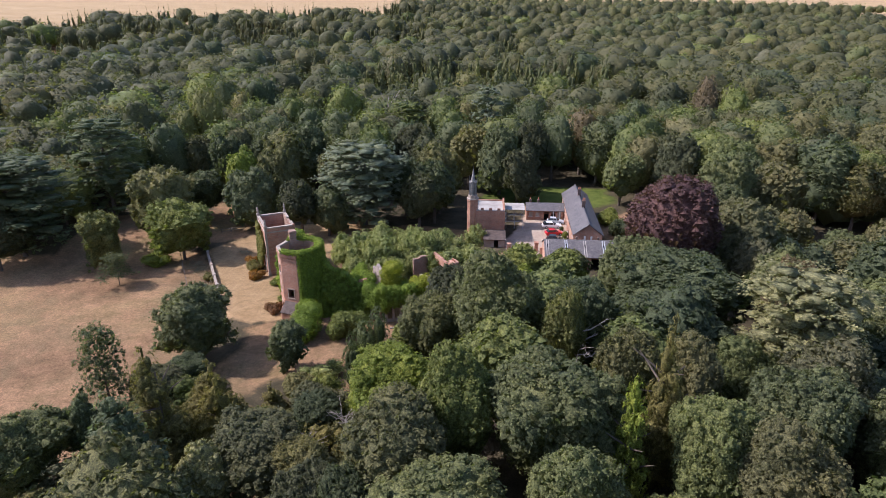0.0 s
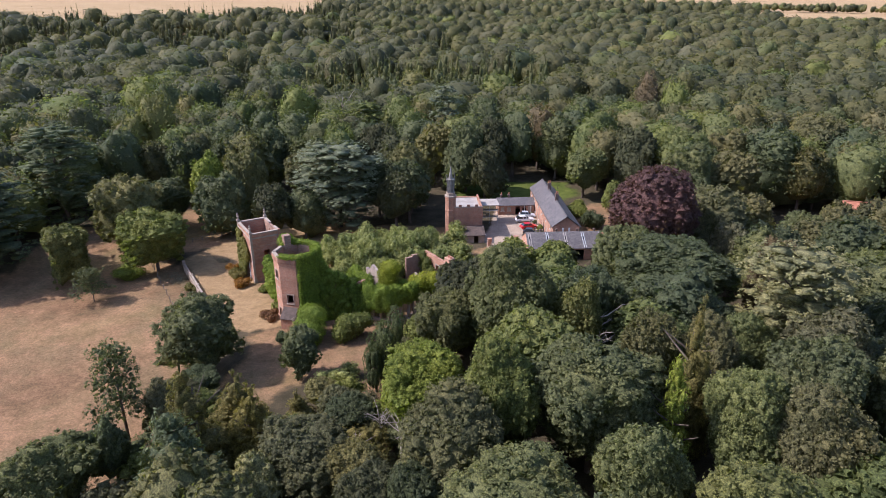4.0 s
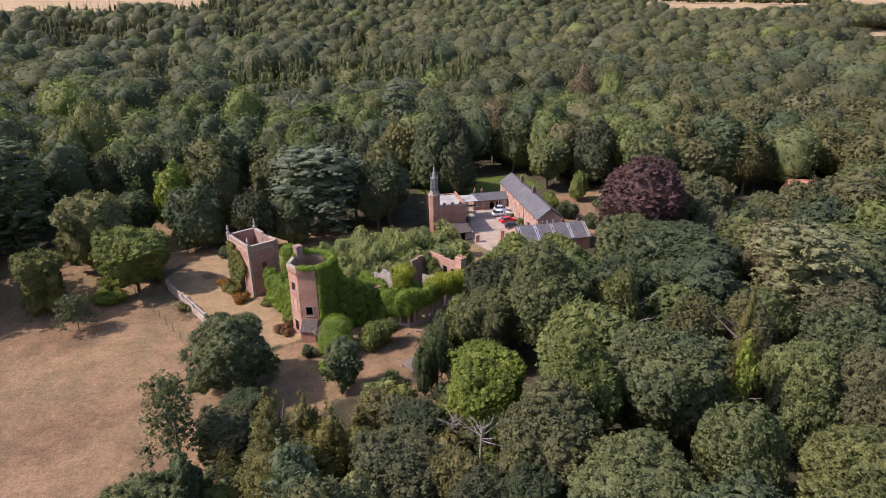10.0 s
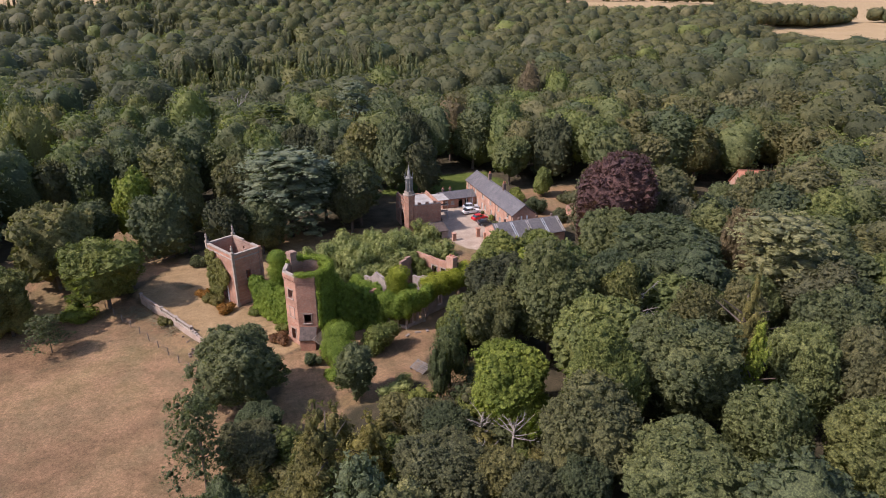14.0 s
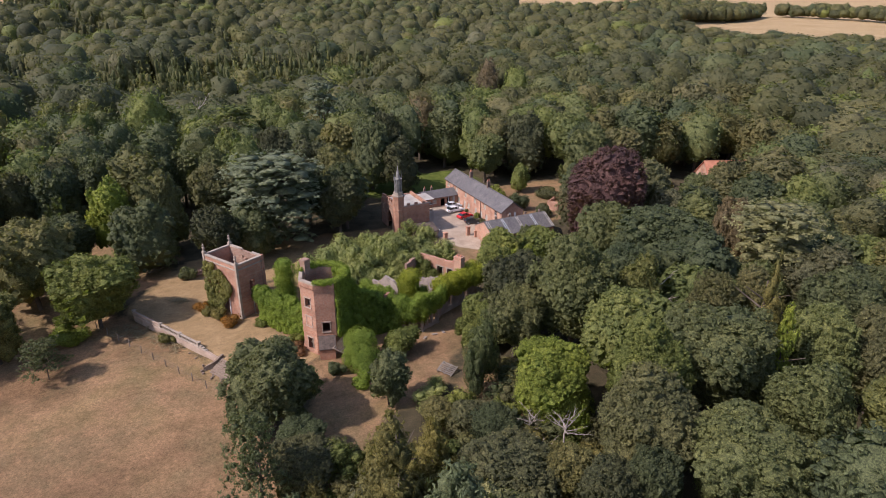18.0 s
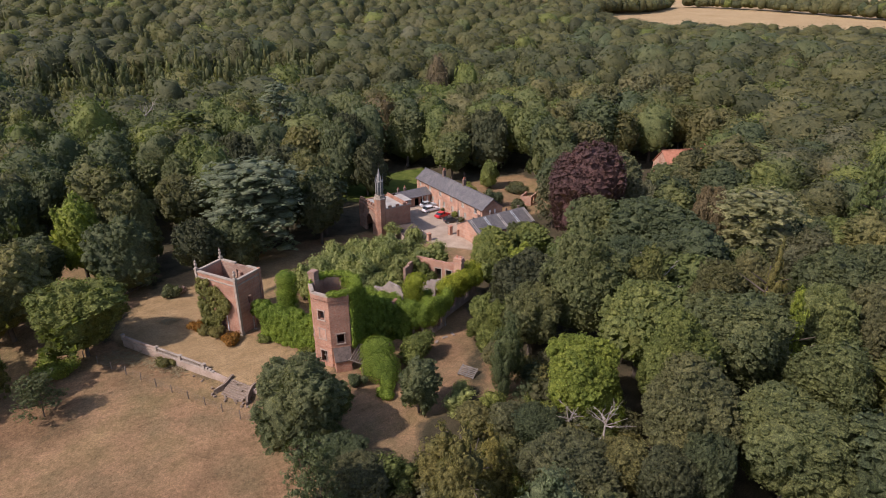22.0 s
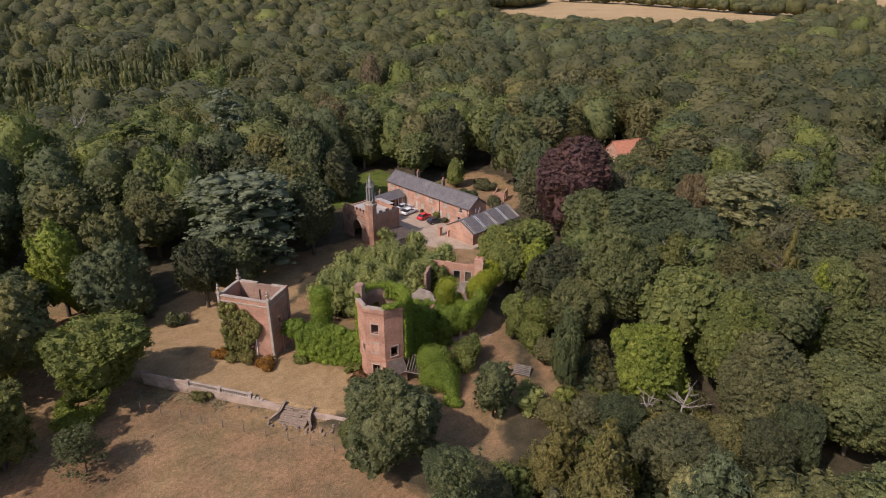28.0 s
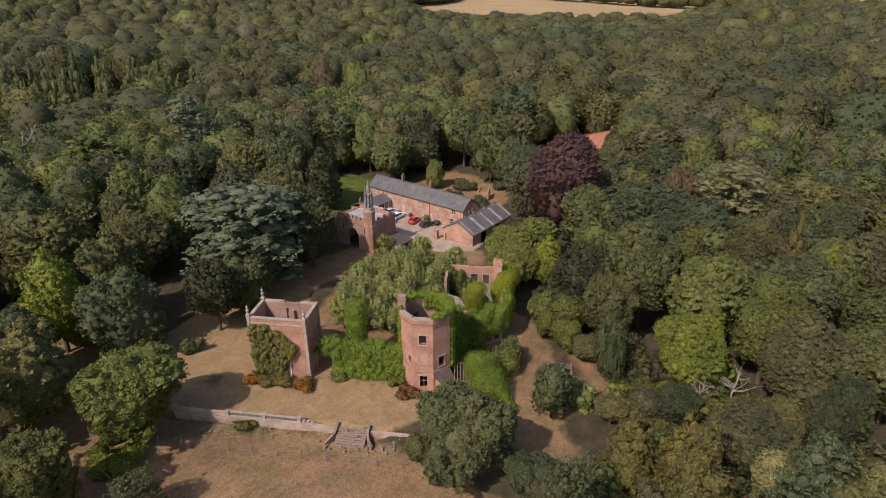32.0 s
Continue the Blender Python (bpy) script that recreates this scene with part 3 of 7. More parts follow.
    q = p + m * wide_by * rng.uniform(0.62, 1.02, (k, 1)) - up * wide_by * 0.15
    face = m * 0.8 + up * 0.3 + rng.normal(0, 0.42, (k, 3))
    face[:, 2] += 0.1
    face /= np.linalg.norm(face, axis=1, keepdims=True)
    a = np.cross(face, rng.normal(size=(k, 3)))
    a /= np.linalg.norm(a, axis=1, keepdims=True)
    b = np.cross(face, a)
    s = size * rng.uniform(0.55, 1.35, (k, 1))
    w = s * rng.uniform(0.6, 1.0, (k, 1))
    droop = face * s * rng.uniform(-0.35, 0.1, (k, 1))
    tri = np.stack([q - a * s * 0.7 - b * w * 0.5, q + a * s * 0.75 - b * w * 0.25 + droop, q + b * w * 0.8 - a * s * 0.1 + droop * 0.5], 1).reshape(-1, 3)
    tri[:, 2] = np.maximum(tri[:, 2], 0.05)
    return np.concatenate([body, mound, tri]), np.concatenate([base_f, mounds + len(body), np.arange(k)[:, None] * 3 + len(body) + len(mound) + (0, 1, 2)])


SHAPES = {}


def crown_shape(shape, seed, fine):
    """Crowns of unit size: radius 1 and height 1, kept for reuse. fine: 0 the nearest trees to 4 the farthest."""
    key = (shape, seed, fine)
    if key not in SHAPES:
        rng = np.random.default_rng(100 + seed * 7 + fine * 31 + len(shape))
        R, H = 5.0, 15.0
        per, cards, reach, size = ((1.5, 11, 0.5, 0.21), (1.15, 7, 0.55, 0.26), (0.75, 4, 0.62, 0.36), (0.42, 2, 0.75, 0.55), (0.3, 1, 0.8, 0.75))[fine]
        core, flat, spray = 0.74, 0.2, 0.0
        if shape in ("dome", "oak", "open", "tall"):
            R, H = 6.5, 17.0
            heads, swell, taper, skirt = {"dome": (30, 0.14, 0.0, 0.55), "oak": (20, 0.34, 0.0, 0.55), "open": (34, 0.42, 0.0, 0.74), "tall": (18, 0.34, 0.12, 0.55)}[shape]
            v, f = round_crown(rng, R, H, fine, heads, swell * (1.0, 1.0, 0.9, 1.15, 1.1)[fine], taper, skirt)
            SHAPES[key] = (v / (R, R, H), f)
            return SHAPES[key]
        if shape == "loose":
            lobes, core = oak_lobes(rng, R, H, 0.1, 95)[:-1], 0.55
        elif shape == "column":
            lobes, spray = [(math.cos(2.4 * i) * R * 0.5, math.sin(2.4 * i) * R * 0.5, H * (0.28 + 0.45 * (i % 5) / 4) + 0.4 * (i % 3), R * 0.4, R * 0.4, H * 0.26) for i in range(14)], 0.5
        elif shape == "conifer":
            lobes, spray, core = conifer_lobes(rng, R, H, 0.06, (13, 10, 7, 5, 4)[fine]), (0.8, 0.8, 0.6, 0.4, 0.2)[fine], 0.86
        elif shape == "pine":
            lobes, spray, flat = pine_lobes(rng, R, H), 0.7, 0.4
        elif shape == "cedar":
            lobes, flat, per = cedar_lobes(rng, R, H), 1.5, per * 0.85
        elif shape == "airy":
            lobes, core = [(math.cos(2.4 * i) * R * rng.uniform(0.1, 1.0) * (1.05 - 0.62 * u), math.sin(2.4 * i) * R * rng.uniform(0.1, 1.0) * (1.05 - 0.62 * u), H * (0.3 + 0.68 * u), R * rng.uniform(0.12, 0.3), R * rng.uniform(0.12, 0.3), H * rng.uniform(0.025, 0.06)) for i, u in enumerate(np.linspace(0, 1, 52))], 0.4
        elif shape == "bush":
            lobes = [(rng.normal(0, 0.33) * R, rng.normal(0, 0.33) * R, H * u, R * 0.46, R * 0.46, H * 0.15) for u in np.linspace(0.12, 0.86, 16)]
        elif shape == "shoots":
            lobes = [(math.cos(2.4 * i) * R * 0.62 * math.sqrt((i + 0.5) / 44), math.sin(2.4 * i) * R * 0.62 * math.sqrt((i + 0.5) / 44), H * rng.uniform(0.3, 0.84) * (1 - 0.3 * i / 44), R * rng.uniform(0.19, 0.33), R * rng.uniform(0.19, 0.33), H * rng.uniform(0.08, 0.14)) for i in range(44)]
        v, f = leaf_clumps(rng, lobes, per, cards, reach, size, core, flat, 0.35, spray)
        SHAPES[key] = (v / (R, R, H), f)
    return SHAPES[key]


TREE_MESHES = {}


def tree(name, x, y, height, radius, leaf, shape="oak", seed=0, fine=0, label="", category="tree", ground=0.0, group="", turn=0.0):
    """A tree that stands at (x, y): a trunk with limbs and a crown of leaf clumps."""
    ob = thing(name, pose(x, y, ground, 0, 0, turn), label, category, group)
    key = (shape, seed, fine, leaf)
    if key not in TREE_MESHES:
        v, f = crown_shape(shape, seed, fine)
        TREE_MESHES[key] = tri_mesh("crown", v, f, [LEAF[leaf]])
    crown = part_mesh("crown", TREE_MESHES[key], ob)
    crown.scale = (radius, radius, height)
    tkey = ("trunk", shape, seed % 3)
    girth = 0.017 if shape == "airy" else 0.028
    if tkey not in TREE_MESHES:
        v, f = trunk_arrays(np.random.default_rng(seed + 5), 1.0, girth, 0.30, 7, 0.8 if shape in ("conifer", "cedar", "pine") else 0.72)
        TREE_MESHES[tkey] = tri_mesh("trunk", v, f, [BARK])
    trunk = part_mesh("trunk", TREE_MESHES[tkey], ob)
    trunk.scale = (height, height, height)
    return ob


# ---- plan ----
CASTLE = pose(-44.5, 115.9, 0, 0, 0, -63.3)   # x along the front, y into the ruin
TO_CASTLE = CASTLE.inverted()


def castle_to_world(u, v):
    p = CASTLE @ Vector((u, v, 0))
    return p.x, p.y


def from_castle(points):
    return [castle_to_world(*p) for p in points]


FIELD = [(-52, 60), (-47.5, 80), (-48, 97), (-50, 102), (-61, 126), (-68, 133), (-80, 134), (-96, 127), (-130, 132), (-190, 120), (-190, 10), (-110, -10), (-75, 35)]
TERRACE = from_castle([(-20, -10.2), (15, -10.2), (19, -6), (20, 0), (-9, 0.5), (-9, 8), (-7, 20), (-12, 32), (-24, 30), (-29, 8)])
EAST_PATH = [(-39, 97), (-41, 88), (-44, 80), (-40, 73), (-36, 75), (-33, 80), (-27, 79), (-22, 82), (-20, 86), (-13, 92), (-9, 98), (-12, 101), (-22, 95), (-30, 98)]
GLADE = [(-96, 126), (-61, 134), (-52, 142), (-58, 152), (-76, 158), (-98, 150)]
COURT_EAST = from_castle([(20, -8), (29, -6), (34, 3), (33, 16), (30.5, 24), (27, 28), (20, 10)])
FARM = [(70, 116), (88, 119), (101, 119), (104, 134), (84, 140), (72, 128)]
SCRUB = [(-52, 50), (-12, 47), (-14, 56), (-9, 66), (-10, 78), (-14, 88), (-24, 78), (-30, 70), (-46, 78), (-50, 64)]
LANE = [(-60, 143), (-50, 148), (-72, 172), (-88, 196), (-95, 192), (-78, 166)]
YARD = [(3.5, 137), (4, 128), (9, 121), (14, 121), (14, 129), (19, 131), (19, 158), (10, 158), (7, 146)]
PINK_WAY = [(0, 117), (5, 115), (10, 119), (9, 124), (4, 131), (0, 129)]
LAWN = [(5, 163), (34, 163), (37, 182), (8, 184), (-2, 172)]
GARDEN = [(27, 130), (42, 130), (52, 138), (57, 158), (46, 160), (34, 161), (27, 150)]
SHADE_ROAD = [(-24, 137), (-6, 133), (-3, 144), (-20, 148), (-36, 136)]
RUIN = from_castle([(-9, 0), (27, 0), (29, 32), (14, 38), (-4, 34)])


def signed_distance(poly, x, y):
    """Metres inside a polygon (negative outside) for arrays of places."""
    x, y = np.asarray(x, float), np.asarray(y, float)
    best, inside = np.full(x.shape, 1e9), np.zeros(x.shape, bool)
    for (ax, ay), (bx, by) in zip(poly, poly[1:] + poly[:1]):
        dx, dy = bx - ax, by - ay
        t = np.clip(((x - ax) * dx + (y - ay) * dy) / (dx * dx + dy * dy), 0, 1)
        best = np.minimum(best, np.hypot(x - ax - t * dx, y - ay - t * dy))
        cross = ((ay > y) != (by > y)) & (x < (bx - ax) * (y - ay) / (by - ay + 1e-12) + ax)
        inside ^= cross
    return np.where(inside, best, -best)


def forest_reach(x, y):
    """How far the woods reach from the castle, by bearing."""
    a = np.degrees(np.arctan2(y - 110, x))
    return np.interp(a, (-180, 0, 11, 14, 35, 39, 54, 58, 75, 96, 99, 104, 115, 125, 132, 180), (800, 800, 800, 605, 610, 720, 760, 1000, 1130, 1130, 880, 850, 760, 715, 620, 600))


def land(x, y):
    """Height of the ground."""
    x, y = np.asarray(x, float), np.asarray(y, float)
    d = np.hypot(x, y - 110)
    rise = np.interp(np.degrees(np.arctan2(y - 110, x)), (-180, -30, 12, 36, 45, 90, 112, 180), (0.03, 0.015, 0.006, 0.006, 0.028, 0.035, 0.042, 0.042))
    z = rise * np.minimum(3400, np.maximum(0, d - 260)) * np.clip((d - 260) / 300, 0, 1)
    u = (x + 44.5) * TO_CASTLE[0][0] + (y - 115.9) * TO_CASTLE[0][1]
    v = (x + 44.5) * TO_CASTLE[1][0] + (y - 115.9) * TO_CASTLE[1][1]
    fall = np.where((u > -17) & (u < 14), np.clip((-10.05 - v) / 0.4, 0, 1), np.clip((-8.5 - v) / 4.0, 0, 1))
    low = np.clip(signed_distance(FIELD, x, y) / 6 + 1, 0, 1)
    return z - 1.3 * fall * low


def smooth_steps(*spans):
    out = []
    for a, b, s in spans:
        out += np.arange(a, b, s).tolist()
    return np.array(out)


def make_ground():
    us = smooth_steps((-4400, -1000, 200), (-1000, -300, 50), (-300, -80, 10), (-80, 70, 1.25), (70, 300, 8), (300, 1000, 50), (1000, 4401, 200))
    vs = smooth_steps((-4400, -600, 200), (-600, -140, 40), (-140, -60, 5), (-60, -10.2, 1.25), (-10.05, -10.0, 0.06), (-10.45, -10.4, 0.06), (-9.0, 70, 1.25), (70, 300, 8), (300, 1000, 50), (1000, 4401, 200))
    vs = np.unique(np.round(vs, 3))
    U, V = np.meshgrid(us, vs)
    X = -44.5 + U * CASTLE[0][0] + V * CASTLE[0][1]
    Y = 115.9 + U * CASTLE[1][0] + V * CASTLE[1][1]
    rng = np.random.default_rng(3)
    Z = land(X, Y)
    near = np.hypot(X + 30, Y - 110) < 200
    Z = Z + np.where(near, rng.normal(0, 0.03, Z.shape), 0)
    n, m = len(us), len(vs)
    i = np.arange(n * m).reshape(m, n)
    quads = np.stack([i[:-1, :-1], i[:-1, 1:], i[1:, 1:], i[1:, :-1]], -1).reshape(-1, 4)
    me = bpy.data.meshes.new("ground")
    me.from_pydata(np.stack([X, Y, Z], -1).reshape(-1, 3).tolist(), [], quads.tolist())
    me.materials.append(GROUND)
    me.polygons.foreach_set("use_smooth", [True] * len(me.polygons))
    x, y = X.ravel(), Y.ravel()

    def spread(polys, soft):
        return np.clip(np.max([signed_distance(p, x, y) for p in polys], 0) / soft + 0.5, 0, 1)

    d = np.hypot(x, y - 110)
    far = np.clip((d - forest_reach(x, y)) / 20, 0, 1)
    behind = ((y < -60) | (x < -150)) & (d > 150)
    zones = {
        "dry": np.maximum(spread([PINK_WAY, COURT_EAST, FIELD, GLADE, EAST_PATH, LANE, GARDEN, SHADE_ROAD, RUIN, SCRUB], 5), np.where(behind, 1, 0)),
        "turf": spread([TERRACE], 4),
        "straw": far,
        "lawn": spread([LAWN], 5),
        "gravel": spread([YARD], 3),
    }
    for name, values in zones.items():
        me.attributes.new(name, "FLOAT", "POINT").data.foreach_set("value", values.astype(np.float32))
    return tagged(new("ground", me), "dry grass, gravel and woodland floor reaching the fields", "ground", kind="structure")


make_ground()

# ---- trees that stand out ----
KIND = {
    "oak": ("oak_tree", "oak", "dark green broad-leaved tree with a rounded crown"),
    "dark": ("oak_tree", "oak", "very dark green broad-leaved tree in the wood"),
    "olive": ("ash_tree", "oak", "olive green broad-leaved tree with a loose crown"),
    "bright": ("lime_tree", "oak", "bright green broad-leaved tree with a full crown"),
    "lime": ("lime_tree", "oak", "yellow-green broad-leaved tree with a dense round crown"),
    "pale": ("cedar_tree", "cedar", "pale silvery cedar with flat spreading boughs"),
    "blue": ("cedar_tree", "cedar", "blue-green cedar with flat layered boughs and a table top"),
    "brown": ("thuja_tree", "conifer", "browning conifer with drooping sprays"),
    "redbrown": ("beech_tree", "tall", "drought-browned tree with russet leaves"),
    "copper": ("copper_beech", "dome", "dark purple copper beech with a domed crown"),
    "willow": ("willow_tree", "tall", "grey-green willow with a narrow crown"),
    "slim": ("poplar_tree", "airy", "slender open tree with a bare lower trunk"),
    "green_cedar": ("cedar_tree", "cedar", "broad green cedar with flat spreading boughs"),
    "yew": ("yew_tree", "column", "dark green upright Irish yew of dense form"),
    "fresh": ("ash_tree", "oak", "fresh mid-green broad-leaved tree in the wood"),
    "grey": ("willow_tree", "oak", "grey-green broad-leaved tree in the wood"),
    "loose": ("lime_tree", "open", "loose mid-green tree with feathery leaf sprays"),
    "field_oak": ("oak_tree", "open", "dark green oak with an uneven crown on the dry grass"),
    "loose_grey": ("willow_tree", "loose", "grey-green feathery tree beside the barn"),
    "olive_loose": ("ash_tree", "open", "tall olive green tree with a loose feathery crown"),
    "golden": ("oak_tree", "oak", "golden olive oak with a rounded crown"),
    "browned": ("oak_tree", "oak", "brownish olive tree dulled by drought"),
    "sapling": ("willow_tree", "airy", "thin young tree alone on the dry field"),
    "gold_conifer": ("cypress_tree", "pine", "bright yellow-green cypress with drooping sprays"),
    "deodar": ("deodar_cedar", "pine", "grey-green deodar with drooping tiered boughs"),
    "larch": ("larch_tree", "pine", "tall green larch with open tiered boughs"),
    "pale_green": ("cedar_tree", "cedar", "light green cedar with one broad flat top"),
    "whitebeam": ("whitebeam_tree", "oak", "small silvery whitebeam in the scrub"),
    "field": ("willow_tree", "open", "many-stemmed open green tree at the field edge"),
    "laurel": ("laurel_tree", "bush", "rounded light green evergreen beside the turret"),
    "conifer": ("yew_tree", "conifer", "dark green upright conifer"),
}
FORE = [  # x, y, height, radius
    ("oak", -1.2, 80.5, 20, 7.2), ("dark", -5.8, 89.4, 15.5, 6.2), ("golden", 7.6, 76.3, 17, 3.9), ("oak", 26.5, 89.5, 17.5, 10.2), ("olive", 20.5, 66, 16, 4.6), ("oak", 11.5, 82.5, 16.5, 5.4), ("oak", 29, 71, 13.5, 5.0),
    ("browned", 13.5, 67.5, 17, 4.4), ("pale", 37.5, 75, 20.5, 8.2), ("lime", -14.7, 68.3, 12.8, 5.6), ("bright", -6.6, 59.8, 17.5, 5.3), ("oak", 4.2, 58.8, 18, 8.0), ("oak", 4.8, 46.5, 16, 5.6),
    ("gold_conifer", 11.2, 54.8, 17.4, 2.8), ("brown", 16.2, 60.6, 21, 3.4), ("oak", 19.5, 54.2, 16.5, 5.0), ("olive", 24.5, 49.5, 16.5, 5.6), ("oak", 30.5, 59.5, 17, 6.2), ("grey", 36.8, 66.0, 16.5, 6.2), ("oak", 40.5, 56.5, 16.5, 5.2),
    ("browned", -12.6, 54.0, 15.5, 6.6), ("oak", -7.0, 44.5, 14.5, 7.6), ("golden", 12.3, 38.5, 17, 7.4),
]
FRONT = [
    ("olive", -28, 58, 10, 6.0), ("deodar", -38.4, 50.6, 17, 5.6), ("brown", -40.3, 60.4, 16.5, 5.0), ("brown", -34.6, 63.4, 11.5, 4.2), ("field_oak", -54.5, 57, 11, 5.2), ("oak", -50.2, 62.0, 10, 2.4), ("dark", -20.6, 50.5, 10, 4.0), ("whitebeam", -32.8, 54.0, 9, 3.0), ("olive", -22.8, 55.4, 9, 4.0), ("oak", -16.2, 48.5, 12, 3.4),
    ("field_oak", -46.3, 85.8, 13.2, 6.3), ("field_oak", -45.4, 77.8, 5.4, 3.6), ("slim", -52.0, 70.4, 14.5, 4.0), ("field_oak", -31.6, 81.8, 8.2, 3.2), ("yew", -18.5, 78.8, 11.6, 2.6), ("yew", -20.8, 77.2, 8.6, 1.6), ("olive", -46.5, 72.5, 7.0, 4.6), ("bright", -13.4, 91.2, 5.0, 2.4), ("bright", -14.6, 87.2, 5.5, 2.6), ("olive", -28.0, 74.5, 4.2, 2.6), ("brown", -30.5, 71.0, 5.0, 2.6), ("laurel", -27.0, 79.6, 2.6, 2.2), ("laurel", -24.6, 81.4, 2.2, 1.6), ("oak", -47.5, 93.0, 3.4, 2.0), ("bright", -10.6, 88.6, 8.5, 3.4), ("bright", -10.4, 93.6, 7.0, 2.8), ("olive", -16.4, 83.6, 5.0, 2.2), ("dark", -10.0, 83.0, 14.0, 5.2), ("olive", -25.6, 70.6, 5.5, 3.0), ("oak", -24.0, 67.0, 6.5, 3.6),
    ("loose", -66.6, 126.0, 14.4, 7.0), ("field", -81.0, 121.3, 14.0, 5.0), ("green_cedar", -102, 127, 22, 12.5), ("dark", -102, 118.5, 14.5, 7.0), ("sapling", -74, 113, 6.6, 3.8),
    ("brown", -37.4, 68.6, 9.8, 4.4), ("oak", -71, 149, 13, 6.5),
]
BACK = [
    ("bright", -49, 222, 26, 8), ("pale_green", -25.5, 211, 20.5, 8), ("blue", 1.2, 209, 26, 6), ("redbrown", 30.5, 198, 22.5, 7), ("redbrown", 82, 238, 27, 5.5),
    ("golden", -87, 199, 28, 6.5), ("golden", -92.7, 193.4, 22, 5.6), ("olive", -88, 230.6, 22, 5.3), ("golden", -63.6, 238.9, 22, 5.9), ("golden", -74, 248.2, 21, 5.2),
    ("olive", -94.3, 316, 24, 9.5), ("oak", -68.6, 329.4, 24, 9.5), ("olive", -76.8, 193.4, 21, 5.9), ("olive", -79.5, 171.9, 19, 4.9), ("oak", -71.3, 169.7, 18, 5),
    ("oak", -64.5, 180.4, 19, 5.2), ("oak", -52.6, 184.3, 19, 6.7), ("oak", -57.6, 210, 20, 6.5), ("oak", -46.2, 203.3, 20, 7), ("oak", -37.6, 194.1, 20, 6.2),
    ("fresh", -30.8, 183.6, 20, 5.8), ("dark", -20.5, 185.6, 20, 7), ("dark", -53.4, 155.5, 18, 5.3), ("oak", -13, 148.9, 18, 5.6), ("dark", -15.3, 167.6, 19, 5.6),
    ("olive", -4.6, 180.5, 21, 6.7), ("oak", 4.4, 174.8, 21, 6.4), ("dark", 14, 188, 21, 6.2), ("fresh", 30, 272.7, 24, 9.5), ("oak", -3.4, 237.5, 22, 8),
    ("olive", -4.1, 292.2, 23, 9.5), ("bright", 88, 226, 26, 6), ("dark", 73.3, 257.6, 24, 9.5), ("dark", 64, 283.3, 24, 9.5), ("oak", 33, 186, 20, 7.0),
    ("fresh", 48.4, 193.1, 21, 7.4), ("fresh", 40.5, 153.5, 8.5, 2.7), ("oak", 60, 151, 20, 6.5),
    ("oak", 53, 143.3, 20, 7.1), ("oak", 92.7, 214, 24, 9.5), ("olive", 95.3, 190, 23, 9.5), ("olive", 64, 142.9, 20, 7.4), ("olive", 47.7, 116, 18, 7.3),
    ("oak", 64.9, 112.5, 13.5, 5.6), ("olive", 79.2, 105.5, 18, 9.3), ("olive", 86, 146, 20, 6.3), ("olive", 83, 117.5, 13, 4.0),
    ("olive", 107.2, 173.2, 23, 9.1), ("grey", 132.3, 177, 23, 9.3), ("olive", 150.8, 170.5, 23, 9.2), ("loose_grey", 32.5, 121, 13.5, 5.0), ("olive", 61.1, 106.5, 14.5, 6.2),
    ("olive", 61.7, 124.6, 13, 5.0), ("oak", 49.6, 133.5, 17, 5.9), ("olive", 71.4, 161.2, 20, 8.1), ("olive", 115, 144.7, 19, 7.9), ("olive", 112.5, 131.1, 19, 7.5),
    ("oak", -44.7, 182.9, 17, 5.5), ("oak", -36.4, 177.9, 17, 5.4), ("dark", -39.9, 167.0, 16, 6.9), ("larch", 66, 68.4, 25, 5.0), ("larch", 72, 59.4, 21, 4.6),
    ("dark", -123.3, 168, 20, 9.5), ("oak", -126, 195, 24, 9.4), ("dark", -105.8, 190.6, 25, 6.6), ("oak", -96.9, 239.6, 26, 6.1), ("lime", -62.5, 154, 17.5, 5.2),
    ("copper", 31.6, 110.5, 22.5, 8.2), ("willow", 45.3, 106, 14, 4.2), ("redbrown", 42, 87.5, 18.5, 4.2), ("oak", -57, 146, 15, 6.1), ("dark", -43.5, 139, 15, 5.0), ("oak", -37.5, 139.0, 12.5, 4.6),
    ("dark", -16.5, 144, 16, 5.0), ("dark", -12, 157, 19, 7), ("oak", -20.5, 154, 17, 6), ("dark", 8.5, 168, 16, 5.4), ("oak", 20.7, 190, 22, 6.6), ("blue", -30.0, 147, 20.5, 11.5),
    ("oak", 36, 166, 16, 6), ("dark", 51, 168, 20, 6.5), ("oak", 62, 158, 22, 8.5), ("oak", 80, 152, 22, 9), ("olive", 54, 122, 13.5, 6.4),
    ("olive", 72.5, 113, 14.5, 4.8), ("bright", -108, 252, 27, 10), ("olive_loose", -75.5, 137.5, 18, 7.5), ("green_cedar", -94, 150, 25, 9.5),
    ("dark", -56, 170, 20, 7.5), ("bright", 12, 107.5, 11, 4.8), ("bright", 5.5, 109, 10.4, 5), ("bright", -0.5, 104, 10.5, 4.2), ("lime", 3.2, 100.6, 10, 3.6),
    ("oak", 14.5, 112.5, 9, 4), ("laurel", -2.9, 136.2, 4.5, 1.7),
]
LEAF_OF = {"sapling": "oak", "field_oak": "oak", "slim": "oak", "field": "gold_olive", "green_cedar": "cedar_green", "loose": "bright", "loose_grey": "willow", "olive_loose": "olive", "golden": "gold_olive", "yew": "yew", "gold_conifer": "lime", "deodar": "cedar_green", "larch": "wood", "pale_green": "bright", "whitebeam": "pale", "fresh": "wood", "grey": "willow", "browned": "dull"}
placed = []
